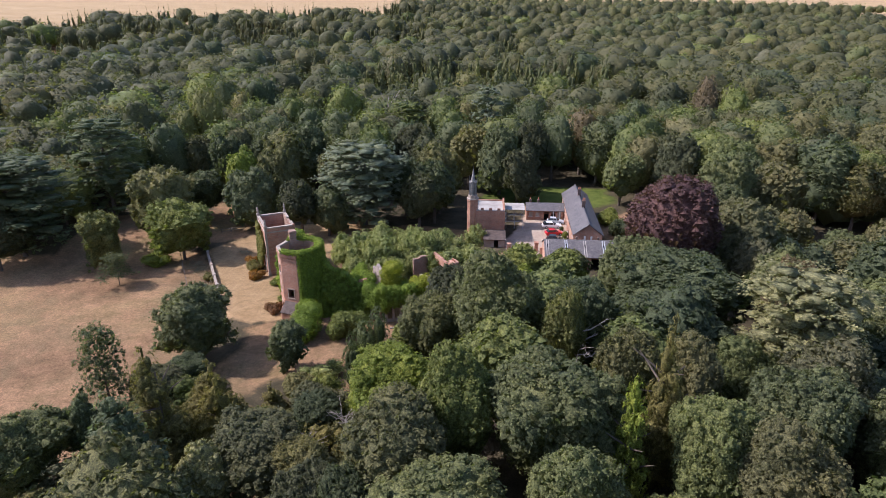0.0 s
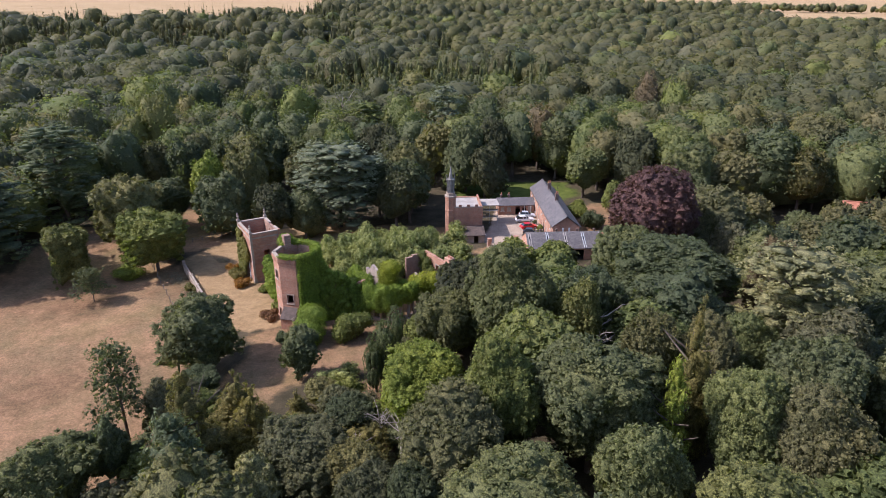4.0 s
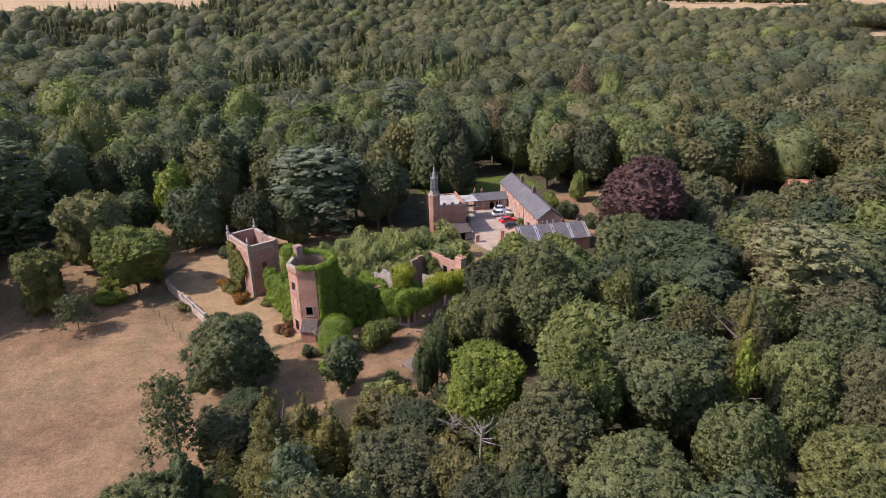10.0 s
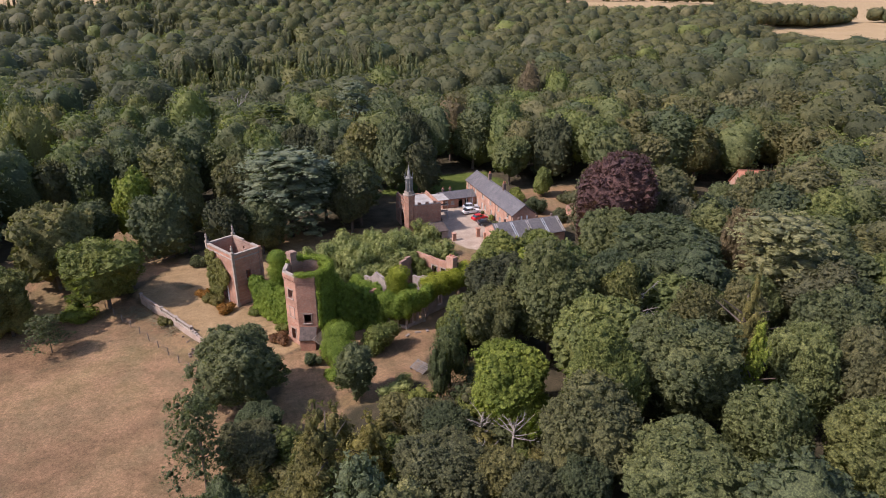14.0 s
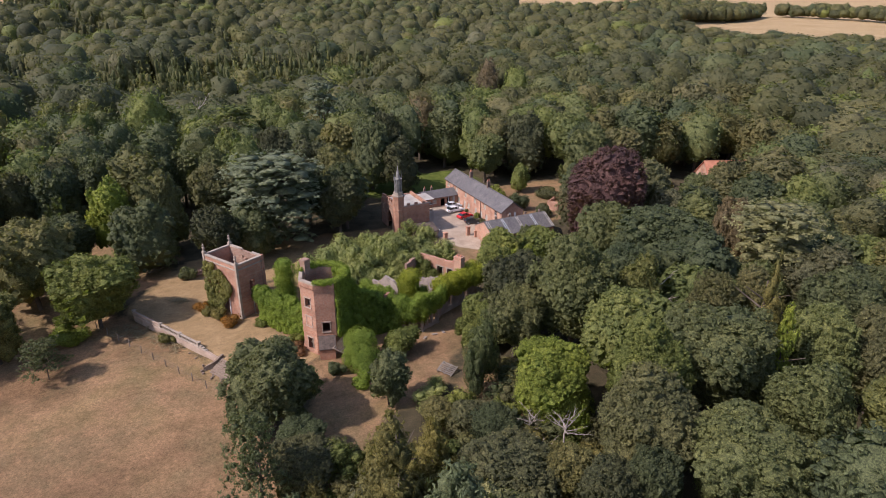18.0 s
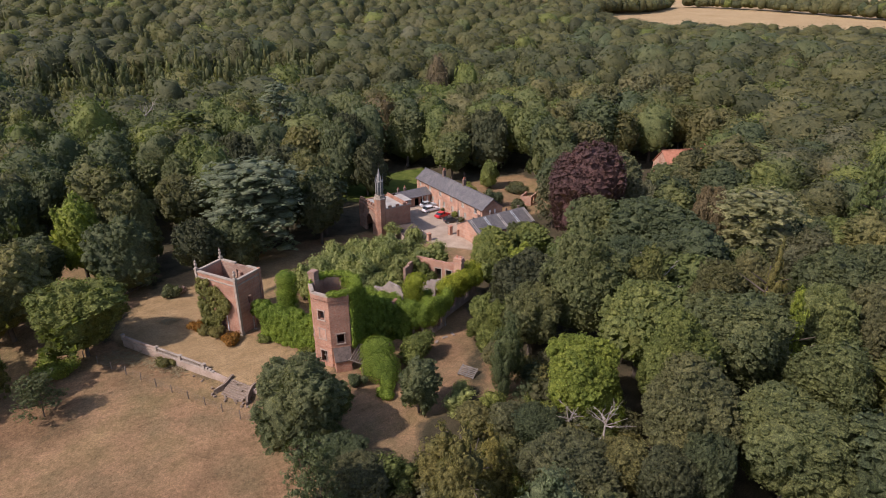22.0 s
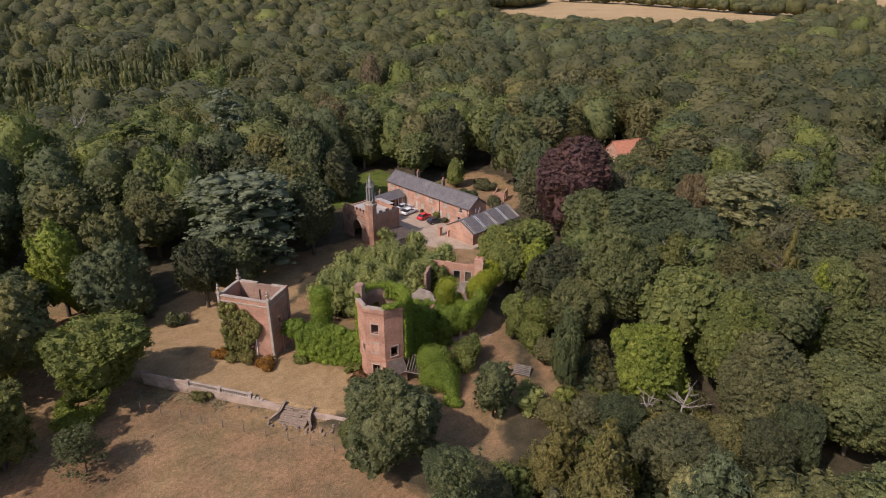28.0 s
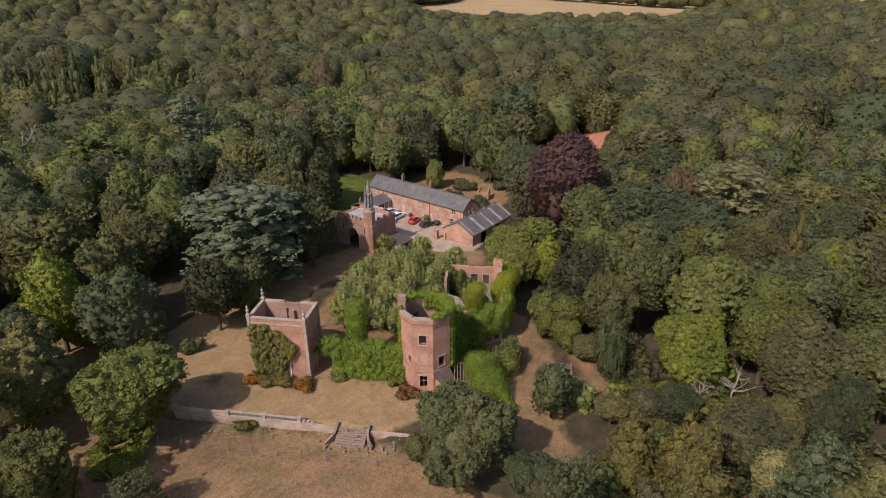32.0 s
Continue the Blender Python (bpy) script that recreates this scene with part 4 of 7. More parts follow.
for stand in (FORE, FRONT, BACK):
    for n, (kind, x, y, h, r) in enumerate(stand):
        name, shape, label = KIND[kind]
        detail = 0 if (stand is not BACK and r > 3.3) or (kind in ("blue", "copper") and y < 180) else 1 if y < 190 else 2
        tree(name, x, y, h, r, LEAF_OF.get(kind, kind), shape, (n * 5 + len(placed)) % 4, detail, label, "tree", float(land(x, y)), "trees that stand out", n * 67 % 360)
        placed.append((x, y, r))


# ---- woods ----
HOLLOW = [(8, 46.5), (13, 44.5), (18, 49), (17, 53), (12, 51.5)]
CLEAR = [HOLLOW, FARM, FIELD, GLADE, COURT_EAST, SCRUB, TERRACE, EAST_PATH, LANE, YARD, PINK_WAY, LAWN, GARDEN, SHADE_ROAD, RUIN, [(-9, 128), (2, 117), (30, 117), (33, 130), (31, 150), (36, 166), (-2, 170)]]


def clear_of(x, y):
    return np.max([signed_distance(p, x, y) for p in CLEAR], 0)


def scatter(rng, x0, x1, y0, y1, step):
    gx, gy = np.meshgrid(np.arange(x0, x1, step), np.arange(y0, y1, step * 0.87))
    gx = gx + (np.arange(gx.shape[0])[:, None] % 2) * step / 2
    return (gx + rng.uniform(-0.33, 0.33, gx.shape) * step).ravel(), (gy + rng.uniform(-0.33, 0.33, gy.shape) * step).ravel()


def sector(x, y):
    right = np.degrees(np.arctan2(y - 40, x + 108)) > -7
    left = np.degrees(np.arctan2(y + 12, x - 6)) < 131
    return right & left


def larch_stand(x, y):
    return ((x - 5) / 75) ** 2 + ((y - 330) / 75) ** 2 < 1


def make_woods():
    rng = np.random.default_rng(11)
    # the wood near by: single trees
    x, y = scatter(rng, -130, 130, 10, 235, 10.2)
    ok = (clear_of(x, y) < -3.0) & sector(x, y) & ~((x < -60) & (y < 110))
    for px, py, pr in placed:
        ok &= np.hypot(x - px, y - py) > pr * 0.72 + 3.4
    x, y = x[ok], y[ok]
    order = np.argsort(np.hypot(x - 0, y - 75))
    x, y = x[order], y[order]
    kinds = ["oak", "olive", "oak", "dark", "olive", "oak", "fresh", "oak", "olive", "oak", "dark", "oak", "fresh", "grey", "oak", "fresh"]
    singles = 240
    for n in range(min(singles, len(x))):
        kind = kinds[int(rng.integers(len(kinds)))]
        name, shape, label = KIND[kind]
        back = np.clip((y[n] - 110) / 60, 0, 1)
        h = rng.uniform(13, 17.5) + 4.0 * back
        tree(name, x[n], y[n], h, rng.uniform(5.8, 8.6), LEAF_OF.get(kind, kind), shape, int(rng.integers(4)), 1 if y[n] < 130 and x[n] < 70 else 2, label, "tree", float(land(x[n], y[n])), "woodland trees", rng.uniform(0, 360))
    # low scrub between the wood and the ruin
    sx, sy = scatter(rng, -52, -8, 46, 90, 3.0)
    ok = signed_distance(SCRUB, sx, sy) > 0.8
    for n, (qx, qy) in enumerate(zip(sx[ok], sy[ok])):
        if min(math.hypot(qx - px, qy - py) - 0.55 * pr for px, py, pr in placed) > 1.0:
            leaf = ("olive", "oak", "brown", "willow", "bright")[n % 5]
            tree("scrub_bush", qx, qy, rng.uniform(2.2, 5.2), rng.uniform(1.7, 2.7), leaf, ("bush", "shoots")[n % 2], n % 4, 2, "rough scrub bush in the neglected garden", "bush", float(land(qx, qy)), "garden scrub", n * 77 % 360)
    # the wood beyond, uncountable
    rest = np.arange(len(x)) >= singles
    bands = [(x[rest & (y < 112)], y[rest & (y < 112)], 1), (x[rest & (y >= 112)], y[rest & (y >= 112)], 3)]
    px, py = scatter(rng, -420, 520, 20, 520, 13.4)
    d = np.hypot(px, py - 110)
    inner = (px > -130) & (px < 130) & (py > 10) & (py < 235)
    ok = ~inner & sector(px, py) & (clear_of(px, py) < -3) & (d < np.minimum(forest_reach(px, py), 400)) & ~((px < -60) & (py < 125))
    for qx, qy, qr in placed:
        ok &= np.hypot(px - qx, py - qy) > qr * 0.7 + 4.5
    bands.append((px[ok & (d < 300)], py[ok & (d < 300)], 3))
    bands.append((px[ok & (d >= 300)], py[ok & (d >= 300)], 4))
    px, py = scatter(rng, -620, 1050, -40, 1260, 17.0)
    d = np.hypot(px, py - 110)
    ok = sector(px, py) & (d > 400) & (d < forest_reach(px, py))
    bands.append((px[ok], py[ok], 4))
    # hedges and copses out among the fields
    spur = [(math.cos(radians(a)) * r, math.sin(radians(a)) * r + 110) for a, r in ((44, 690), (40.9, 790), (34.6, 1030), (33.9, 1180), (38, 1200), (44, 960))]
    px, py = scatter(rng, 500, 1050, 500, 900, 13.0)
    ok = signed_distance(spur, px, py) > 0
    t = rng.uniform(0, 1, 230)
    a = np.radians(7 + 26 * t)
    r = np.interp(t, (0, 0.25, 0.4, 0.6, 0.8, 1), (870, 885, 920, 1020, 1130, 1185)) + rng.uniform(0, 34, 230)
    bands.append((np.concatenate([px[ok], np.cos(a) * r]), np.concatenate([py[ok], np.sin(a) * r + 110]), 4))
    hx, hy = [], []
    for a0, a1, d0, d1, w, k in ((12, 26, 1350, 1400, 16, 90), (44, 52, 1000, 900, 8, 110), (42, 60, 1300, 1350, 10, 140)):
        t = rng.uniform(0, 1, k)
        a, r = np.radians(a0 + (a1 - a0) * t), d0 + (d1 - d0) * t + rng.normal(0, w, k)
        hx.append(np.cos(a) * r)
        hy.append(np.sin(a) * r + 110)
    bands.append((np.concatenate(hx), np.concatenate(hy), 4))
    leaves = ["oak", "dark", "olive", "wood", "larch", "gold_olive", "willow", "dull"]
    for band, (bx, by, fine) in enumerate(bands):
        if not len(bx):
            continue
        vs, fs, slots, tones, count = [], [], [], [], 0
        pick = rng.choice(7, len(bx), p=(0.33, 0.33, 0.13, 0.11, 0.03, 0.015, 0.055))
        stand = np.array([noise.noise((a / 70, b / 70, 3.1)) for a, b in zip(bx, by)])
        pick = np.where((bx < 60) & (by > 180) & (pick == 0) & (stand < 0.0), 1, pick)
        pick = np.where((bx > 50) & (rng.uniform(0, 1, len(bx)) < 0.5), 7, pick)
        # distant crowns get darker leaves, replacing the self-shade their coarse shapes lack
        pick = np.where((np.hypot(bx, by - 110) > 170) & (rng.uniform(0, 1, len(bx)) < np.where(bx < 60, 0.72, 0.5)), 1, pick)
        low = 0.55 if band == len(bands) - 1 else 1.0
        hue = np.array([noise.noise((a / 45, b / 45, 8.6)) for a, b in zip(bx, by)])
        ground = land(bx, by)
        for n in range(len(bx)):
            larch = bool(larch_stand(bx[n], by[n]))
            conifers = larch or (bx[n] < 40 and by[n] > 200 and (stand[n] > 0.36 or stand[n] > -0.05 and math.hypot(bx[n], by[n] - 110) > 430 and bx[n] < -40))
            shape = "conifer" if conifers else ("oak", "dome", "tall", "oak")[n % 4]
            v, f = crown_shape(shape, n % 5, fine)
            edge = 0.62 if band < len(bands) - 2 and 8 < math.degrees(math.atan2(by[n] - 110, bx[n])) < 40 and bx[n] > 330 else 1.0
            h = edge * rng.uniform(14, 26) if fine > 1 or by[n] > 150 else rng.uniform(14, 18)
            h *= 1.3 if by[n] > 880 and bx[n] > -120 else 1.0
            r = (rng.uniform(5.6, 10.8) if fine > 1 else rng.uniform(5.6, 8.0)) * (1.26 if fine > 3 else 1.2 if fine > 2 else 1.0) * (0.55 if conifers else 1)
            a = rng.uniform(0, 6.28)
            ca, sa = math.cos(a) * r * low, math.sin(a) * r * low
            w = np.empty_like(v)
            w[:, 0] = v[:, 0] * ca - v[:, 1] * sa + bx[n]
            w[:, 1] = v[:, 0] * sa + v[:, 1] * ca + by[n]
            w[:, 2] = v[:, 2] * h * low + ground[n]
            vs.append(w)
            fs.append(f + count)
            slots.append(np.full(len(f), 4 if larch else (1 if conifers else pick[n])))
            # coarse crowns also get a lower tone: shade put into their colour
            tones.append(np.full(len(f), np.clip((0.44 if fine < 3 else 0.14) + 0.7 * hue[n] + rng.normal(0, 0.28), 0, 0.99)))
            count += len(w)
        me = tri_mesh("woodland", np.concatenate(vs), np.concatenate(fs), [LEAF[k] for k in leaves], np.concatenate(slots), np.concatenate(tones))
        tagged(new("woodland", me), "mixed green summer woodland canopy reaching far back" if fine > 1 else "dense broad-leaved wood around the ruin", "woodland", kind="stuff")


make_woods()


# ---- the ruined house ----
def opening_frame(bm, x0, x1, z0, z1, proud=0.06, w=0.16, m=None):
    """Stone dressings round an opening in a wall whose face is at y = 0."""
    box(bm, x0 - w, x0, -proud, 0.12, z0, z1, m)
    box(bm, x1, x1 + w, -proud, 0.12, z0, z1, m)
    box(bm, x0 - w - 0.08, x1 + w + 0.08, -proud - 0.02, 0.12, z1, z1 + 0.22, m)
    box(bm, x0 - w - 0.08, x1 + w + 0.08, -proud - 0.06, 0.14, z0 - 0.16, z0, m)


def finial(parent, x, y, z, h=1.6):
    bm = bmesh.new()
    box(bm, x - 0.3, x + 0.3, y - 0.3, y + 0.3, z, z + 0.3)
    lathe(bm, [(0.2, 0), (0.26, 0.08), (0.15, 0.22), (0.22, 0.5), (0.27, 0.72), (0.13, 0.95), (0.2, 1.08), (0.17, 1.25), (0.05, 1.4), (0.02, h)], 8, pose(x, y, z + 0.3))
    part("finial", bm, STONE, parent, "turned stone urn finial")


def broken(base, seed, amount=0.5, lift=0.0):
    """A ragged wall top."""
    return lambda x: base + lift * x + amount * noise.noise((x * 0.6, seed, 0.3)) + 0.4 * amount * noise.noise((x * 2.1, seed, 7.0))


def make_gatehouse():
    ob = thing("gatehouse", CASTLE, "roofless red brick gate pavilion with stone parapet and urns", "ruin")
    W, D, H, T = 8.8, 5.6, 9.9, 0.5
    bm = bmesh.new()
    wall(bm, W, H, T, [(1.6, 2.8, 5.2, 7.4), (3.4, 5.4, 0.0, 3.0)], pose(-W, 0, 0))
    part("front_wall", bm, BRICK, ob)
    bm = bmesh.new()
    wall(bm, D - 2 * T, H, T, [(1.8, 2.9, 4.6, 6.4), (2.2, 3.4, 0.0, 2.5)], pose(0, T, 0, 0, 0, 90))
    part("side_wall", bm, BRICK, ob)
    bm = bmesh.new()
    wall(bm, D - 2 * T, H, T, [(1.2, 2.2, 4.8, 6.8)], pose(-W + T, T, 0, 0, 0, 90))
    part("side_wall", bm, BRICK, ob)
    bm = bmesh.new()
    wall(bm, W, H, T, [(3.9, 4.25, 5.8, 9.0), (1.2, 2.4, 1.0, 3.2), (6.2, 7.4, 1.0, 3.2)], pose(-W, D - T, 0))
    part("rear_wall", bm, SHADE_BRICK, ob)
    for a, b, c, d in ((-W - 0.12, 0.12, -0.12, T - 0.1), (-W - 0.12, -5.2, D - T + 0.1, D + 0.12), (-2.6, 0.12, D - T + 0.1, D + 0.12)):
        part("coping", boxes((a, b, c, d, H, H + 0.2)), STONE, ob, "pale stone coping")
    for x in (-W - 0.12, -T + 0.1):
        part("coping", boxes((x, x + T + 0.02, T - 0.1, D - T + 0.1, H, H + 0.2)), STONE, ob, "pale stone coping")
    part("string_course", boxes((-W - 0.1, 0.1, -0.12, 0, 9.0, 9.22), (0, 0.12, -0.12, D, 9.0, 9.22)), STONE, ob, "pale stone string course")
    for x, y in ((-W - 0.16, -0.16), (-0.26, -0.16), (-W - 0.16, D - 0.26), (-0.26, D - 0.26)):
        bm = boxes((x, x + 0.42, y, y + 0.42, 0, H + 0.3), (x - 0.1, x + 0.52, y - 0.1, y + 0.52, 0, 0.6))
        part("corner_pier", bm, STONE if y < 0 else BRICK, ob, "worn slender corner pier")
    finial(ob, -W + 0.05, 0.1, H + 0.29, 1.7)
    finial(ob, -W + 0.05, D - 0.1, H + 0.29, 1.7)
    finial(ob, -0.05, 0.05, H + 0.29, 1.2)
    bm = bmesh.new()
    for x0, x1 in ((1.6, 2.8),):
        opening_frame(bm, x0, x1, 5.2, 7.4, m=pose(-W, 0, 0))
    part("window_dressing", bm, STONE, ob, "pale stone window surround")
    part("floor", boxes((-W + T, -T, T, D - T, 0.02, 0.25), (-W + T, -W + T + 2.2, T, D - T, 4.0, 4.2)), SHADE_BRICK, ob, "rubble-strewn floor")
    part("drainpipe", boxes((-3.0, -2.88, -0.14, 0, 0, 5.2)), WHITE, ob, "white-painted downpipe")
    # flue left standing against the rear wall
    part("flue", boxes((-4.1, -3.5, D - T - 0.5, D - T, 0.25, 8.8)), SHADE_BRICK, ob)
    bm = bmesh.new()
    rng = random.Random(4)
    for _ in range(40):
        x, y, s = rng.uniform(-W + 0.8, -0.9), rng.uniform(0.8, D - 0.9), rng.uniform(0.15, 0.4)
        box(bm, -s, s, -s * 0.6, s * 0.6, 0, s * 0.8, pose(x, y, 0.25, rng.uniform(-20, 20), rng.uniform(-20, 20), rng.uniform(0, 180)))
    part("rubble", bm, SHADE_BRICK, ob, "fallen bricks")


make_gatehouse()


def make_tower():
    ob = thing("tower", CASTLE @ pose(17.7, 3.0, 0), "octagonal red brick tower without a roof, half grown with ivy", "tower")
    A, H, T = 3.6, 12.0, 0.55
    L = 2 * A * math.tan(math.pi / 8)
    holes = {0: [(0.95, 2.05, 0.5, 2.6), (0.95, 2.05, 8.0, 9.5)], 1: [(0.95, 2.05, 4.0, 5.6)], 7: [(1.9, 2.6, 4.6, 5.7)], 3: [(0.9, 2.0, 8.2, 9.8)], 5: [(0.9, 2.0, 8.2, 9.8)]}
    for i in range(8):
        m = pose(0, 0, 0, 0, 0, 45 * i) @ pose(-L / 2, -A, 0)
        bm = bmesh.new()
        cut = holes.get(i, [])
        wall(bm, L, H, T, cut, m)
        # side and back faces take the brick that has shade in its colour
        face = part("wall", bm, BRICK if i in (0, 1, 7) else SHADE_BRICK, ob)
        part("coping", boxes((-0.03, L + 0.03, -0.1, T - 0.1, 12.0, 12.28)), STONE, ob, "weathered stone coping", m)
        if i in (0, 1, 7):
            for out, deep, z0, z1 in ((0.05, 0.1, 10.95, 11.15), (0.06, 0.16, 11.45, 12.0), (0.07, 0.14, 0, 0.7), (0.04, 0.07, 3.3, 3.5)):
                part("band", boxes((-out, L + out, -deep, 0, z0, z1)), BRICK, ob, "projecting brick band", m)
            for k in range(7):
                part("corbel", boxes((0.16 + k * 0.42, 0.36 + k * 0.42, -0.13, 0, 11.15, 11.45)), BRICK, ob, "brick corbel", m)
        for o in cut:
            if i in (0, 1, 7):
                bm = bmesh.new()
                opening_frame(bm, *o, 0.05, 0.12)
                part("window_dressing", bm, PINK_STONE, face, "stone window surround", m)
                if o[2] < 2.5:
                    part("window_bar", boxes(((o[0] + o[1]) / 2 - 0.04, (o[0] + o[1]) / 2 + 0.04, 0.3, 0.38, o[2], o[3]), (o[0], o[1], 0.3, 0.38, (o[2] + o[3]) / 2, (o[2] + o[3]) / 2 + 0.08)), TIMBER, face, "rotten timber window bar", m)
        if i == 0:
            bm = bmesh.new()
            opening_frame(bm, 0.95, 2.05, 4.7, 6.3, 0.05, 0.12)
            part("blind_window", bm, PINK_STONE, face, "surround of a bricked-up window", m)
            part("infill", boxes((0.95, 2.05, -0.004, 0.0, 4.7, 6.3)), ORANGE_BRICK, face, "brick infill", m)
    # floor added across the shaft so that the inside does not look bright
    bm = bmesh.new()
    prism(bm, ring(0, 0, 3.2, 8, math.pi / 8), 6.6, 6.8)
    part("floor", bm, SHADE_BRICK, ob, "added dark floor inside the tower")
    part("chimney", boxes((-4.05, -2.95, -0.95, 0.15, 9.0, 14.0), (-4.15, -2.85, -1.05, 0.25, 13.55, 13.85)), SHADE_BRICK, ob, "square brick chimney stack")


make_tower()


def make_porch():
    """The lean-to at the foot of the tower, and the bare rafters beside it."""
    ob = thing("lean_to", CASTLE @ pose(17.7, 3.0, 0) @ pose(0, 0, 0, 0, 0, 45) @ pose(0, -3.66, 0), "low brick lean-to with a sloping slate roof against the tower", "outbuilding")
    bm = bmesh.new()
    wall(bm, 2.4, 1.9, 0.3, [], pose(-1.2, -1.7, 0))
    box(bm, -1.2, -0.95, -1.4, 0, 0, 1.9)
    box(bm, 0.95, 1.2, -1.4, 0, 0, 1.9)
    part("wall", bm, BRICK, ob)
    bm = bmesh.new()
    v = [bm.verts.new(p) for p in ((-1.3, -1.85, 1.85), (1.3, -1.85, 1.85), (1.3, 0, 3.25), (-1.3, 0, 3.25), (-1.3, -1.85, 1.97), (1.3, -1.85, 1.97), (1.3, 0, 3.37), (-1.3, 0, 3.37))]
    for f in ((3, 2, 1, 0), (4, 5, 6, 7), (0, 1, 5, 4), (1, 2, 6, 5), (2, 3, 7, 6), (3, 0, 4, 7)):
        bm.faces.new([v[i] for i in f])
    part("roof", bm, OLD_TILE, ob, "mossy brown tiled roof")
    fr = thing("roof_frame", CASTLE, "bare grey rafters of a fallen roof beside the tower", "roof frame")
    for k in range(6):
        bm = bmesh.new()
        rafter(bm, (21.9 + 0.42 * k, 2.9, 3.1), (22.3 + 0.42 * k, -0.4, 2.2), 0.09)
        part("rafter", bm, TIMBER, fr)
    for y, z in ((2.9, 3.05), (-0.3, 2.15)):
        bm = bmesh.new()
        rafter(bm, (21.6, y, z - 0.09), (24.7, y, z - 0.09), 0.1)
        part("plate", bm, TIMBER, fr)
    for x, y, z in ((21.75, 2.9, 2.95), (24.5, 2.9, 2.95), (21.75, -0.3, 2.05), (24.5, -0.3, 2.05)):
        part("post", boxes((x - 0.06, x + 0.06, y - 0.06, y + 0.06, 0, z)), TIMBER, fr)


make_porch()


def castle_wall(name, a, b, height, thick, openings, mat, label, seed=0, ragged=0.5, lift=0.0):
    """A standing wall of the ruin from a to b."""
    (ax, ay), (bx, by) = a, b
    L = math.hypot(bx - ax, by - ay)
    ob = thing(name, CASTLE @ pose(ax, ay, 0, 0, 0, math.degrees(math.atan2(by - ay, bx - ax))), label, "ruined wall")
    bm = bmesh.new()
    wall(bm, L, height, thick, openings, None, broken(height, seed, ragged, lift))
    part("masonry", bm, mat, ob)
    bm = bmesh.new()
    for o in openings:
        opening_frame(bm, *o)
    if openings:
        part("dressing", bm, STONE, ob, "stone dressing")
    return ob


castle_wall("front_wall", (0.1, 2.6), (14.3, 2.6), 5.0, 0.5, [(0.25, 2.75, 0, 2.7), (5, 6.2, 1, 3), (9, 10.2, 1, 3)], BRICK, "ruined brick front wall buried in ivy between gatehouse and tower", 1)
castle_wall("side_wall", (21.0, 6.5), (22.6, 13.2), 6.0, 0.5, [(2.2, 3.4, 1, 3.2)], BRICK, "ruined brick side wall hung with ivy", 2)
castle_wall("side_wall", (27.6, 20.8), (28.6, 31.0), 5.4, 0.5, [(2.0, 3.3, 0.9, 3.0), (6.4, 7.6, 0.9, 3.0)], PINK_STONE, "ruined rendered side wall under a mane of ivy", 3)
castle_wall("cross_wall", (15.6, 16.6), (21.8, 16.2), 5.4, 0.45, [(1.6, 2.3, 2.6, 5.0), (3.2, 3.9, 2.6, 5.0)], PLASTER, "grey plastered inner wall with two arched openings", 4, 0.4)
castle_wall("cross_wall", (20.5, 24.0), (26.8, 24.4), 4.4, 0.45, [(3.2, 4.3, 0.5, 3.0)], PLASTER, "stepped inner wall with old plaster", 9, 0.7, 0.15)
castle_wall("rear_wall", (17.6, 28.0), (27.0, 28.3), 6.9, 0.5, [(4.0, 5.2, 2.4, 5.4), (6.2, 7.3, 2.4, 5.4)], BRICK, "standing red brick rear wall with two tall openings", 5, 0.25)
castle_wall("rear_wall", (17.6, 24.0), (17.6, 28.0), 6.4, 0.5, [], SHADE_BRICK, "broken return of the brick rear wall", 6, 0.9)
gable = thing("gable", CASTLE @ pose(15.6, 16.6, 0, 0, 0, -3.7), "pointed plaster gable on an inner wall", "ruined wall")
bm = bmesh.new()
prof = [(1.0, 5.0), (5.9, 5.0), (5.9, 5.9), (5.2, 6.6), (3.1, 7.0), (2.2, 6.0)]
lo, hi = [bm.verts.new((x, -0.003, z)) for x, z in prof], [bm.verts.new((x, 0.44, z)) for x, z in prof]
bm.faces.new(lo)
bm.faces.new(hi[::-1])
for i in range(len(prof)):
    bm.faces.new((lo[i], lo[(i + 1) % len(prof)], hi[(i + 1) % len(prof)], hi[i]))
part("masonry", bm, PLASTER, gable)
stack = thing("chimney_stack", CASTLE @ pose(26.5, 28.1, 0), "square red brick chimney stack standing at the wall's end", "chimney")
part("shaft", boxes((-0.75, 0.75, -0.6, 0.6, 0, 8.3)), ORANGE_BRICK, stack)
part("cap", boxes((-0.88, 0.88, -0.72, 0.72, 7.7, 8.0), (-0.8, 0.8, -0.66, 0.66, 8.3, 8.5)), ORANGE_BRICK, stack, "stepped brick cap")
for dx in (-0.36, 0.36):
    bm = bmesh.new()
    lathe(bm, [(0.19, 0), (0.16, 0.1), (0.15, 0.32), (0.19, 0.36)], 8, pose(dx, 0, 8.5))
    part("chimney_pot", bm, TILE, stack, "short clay pot")


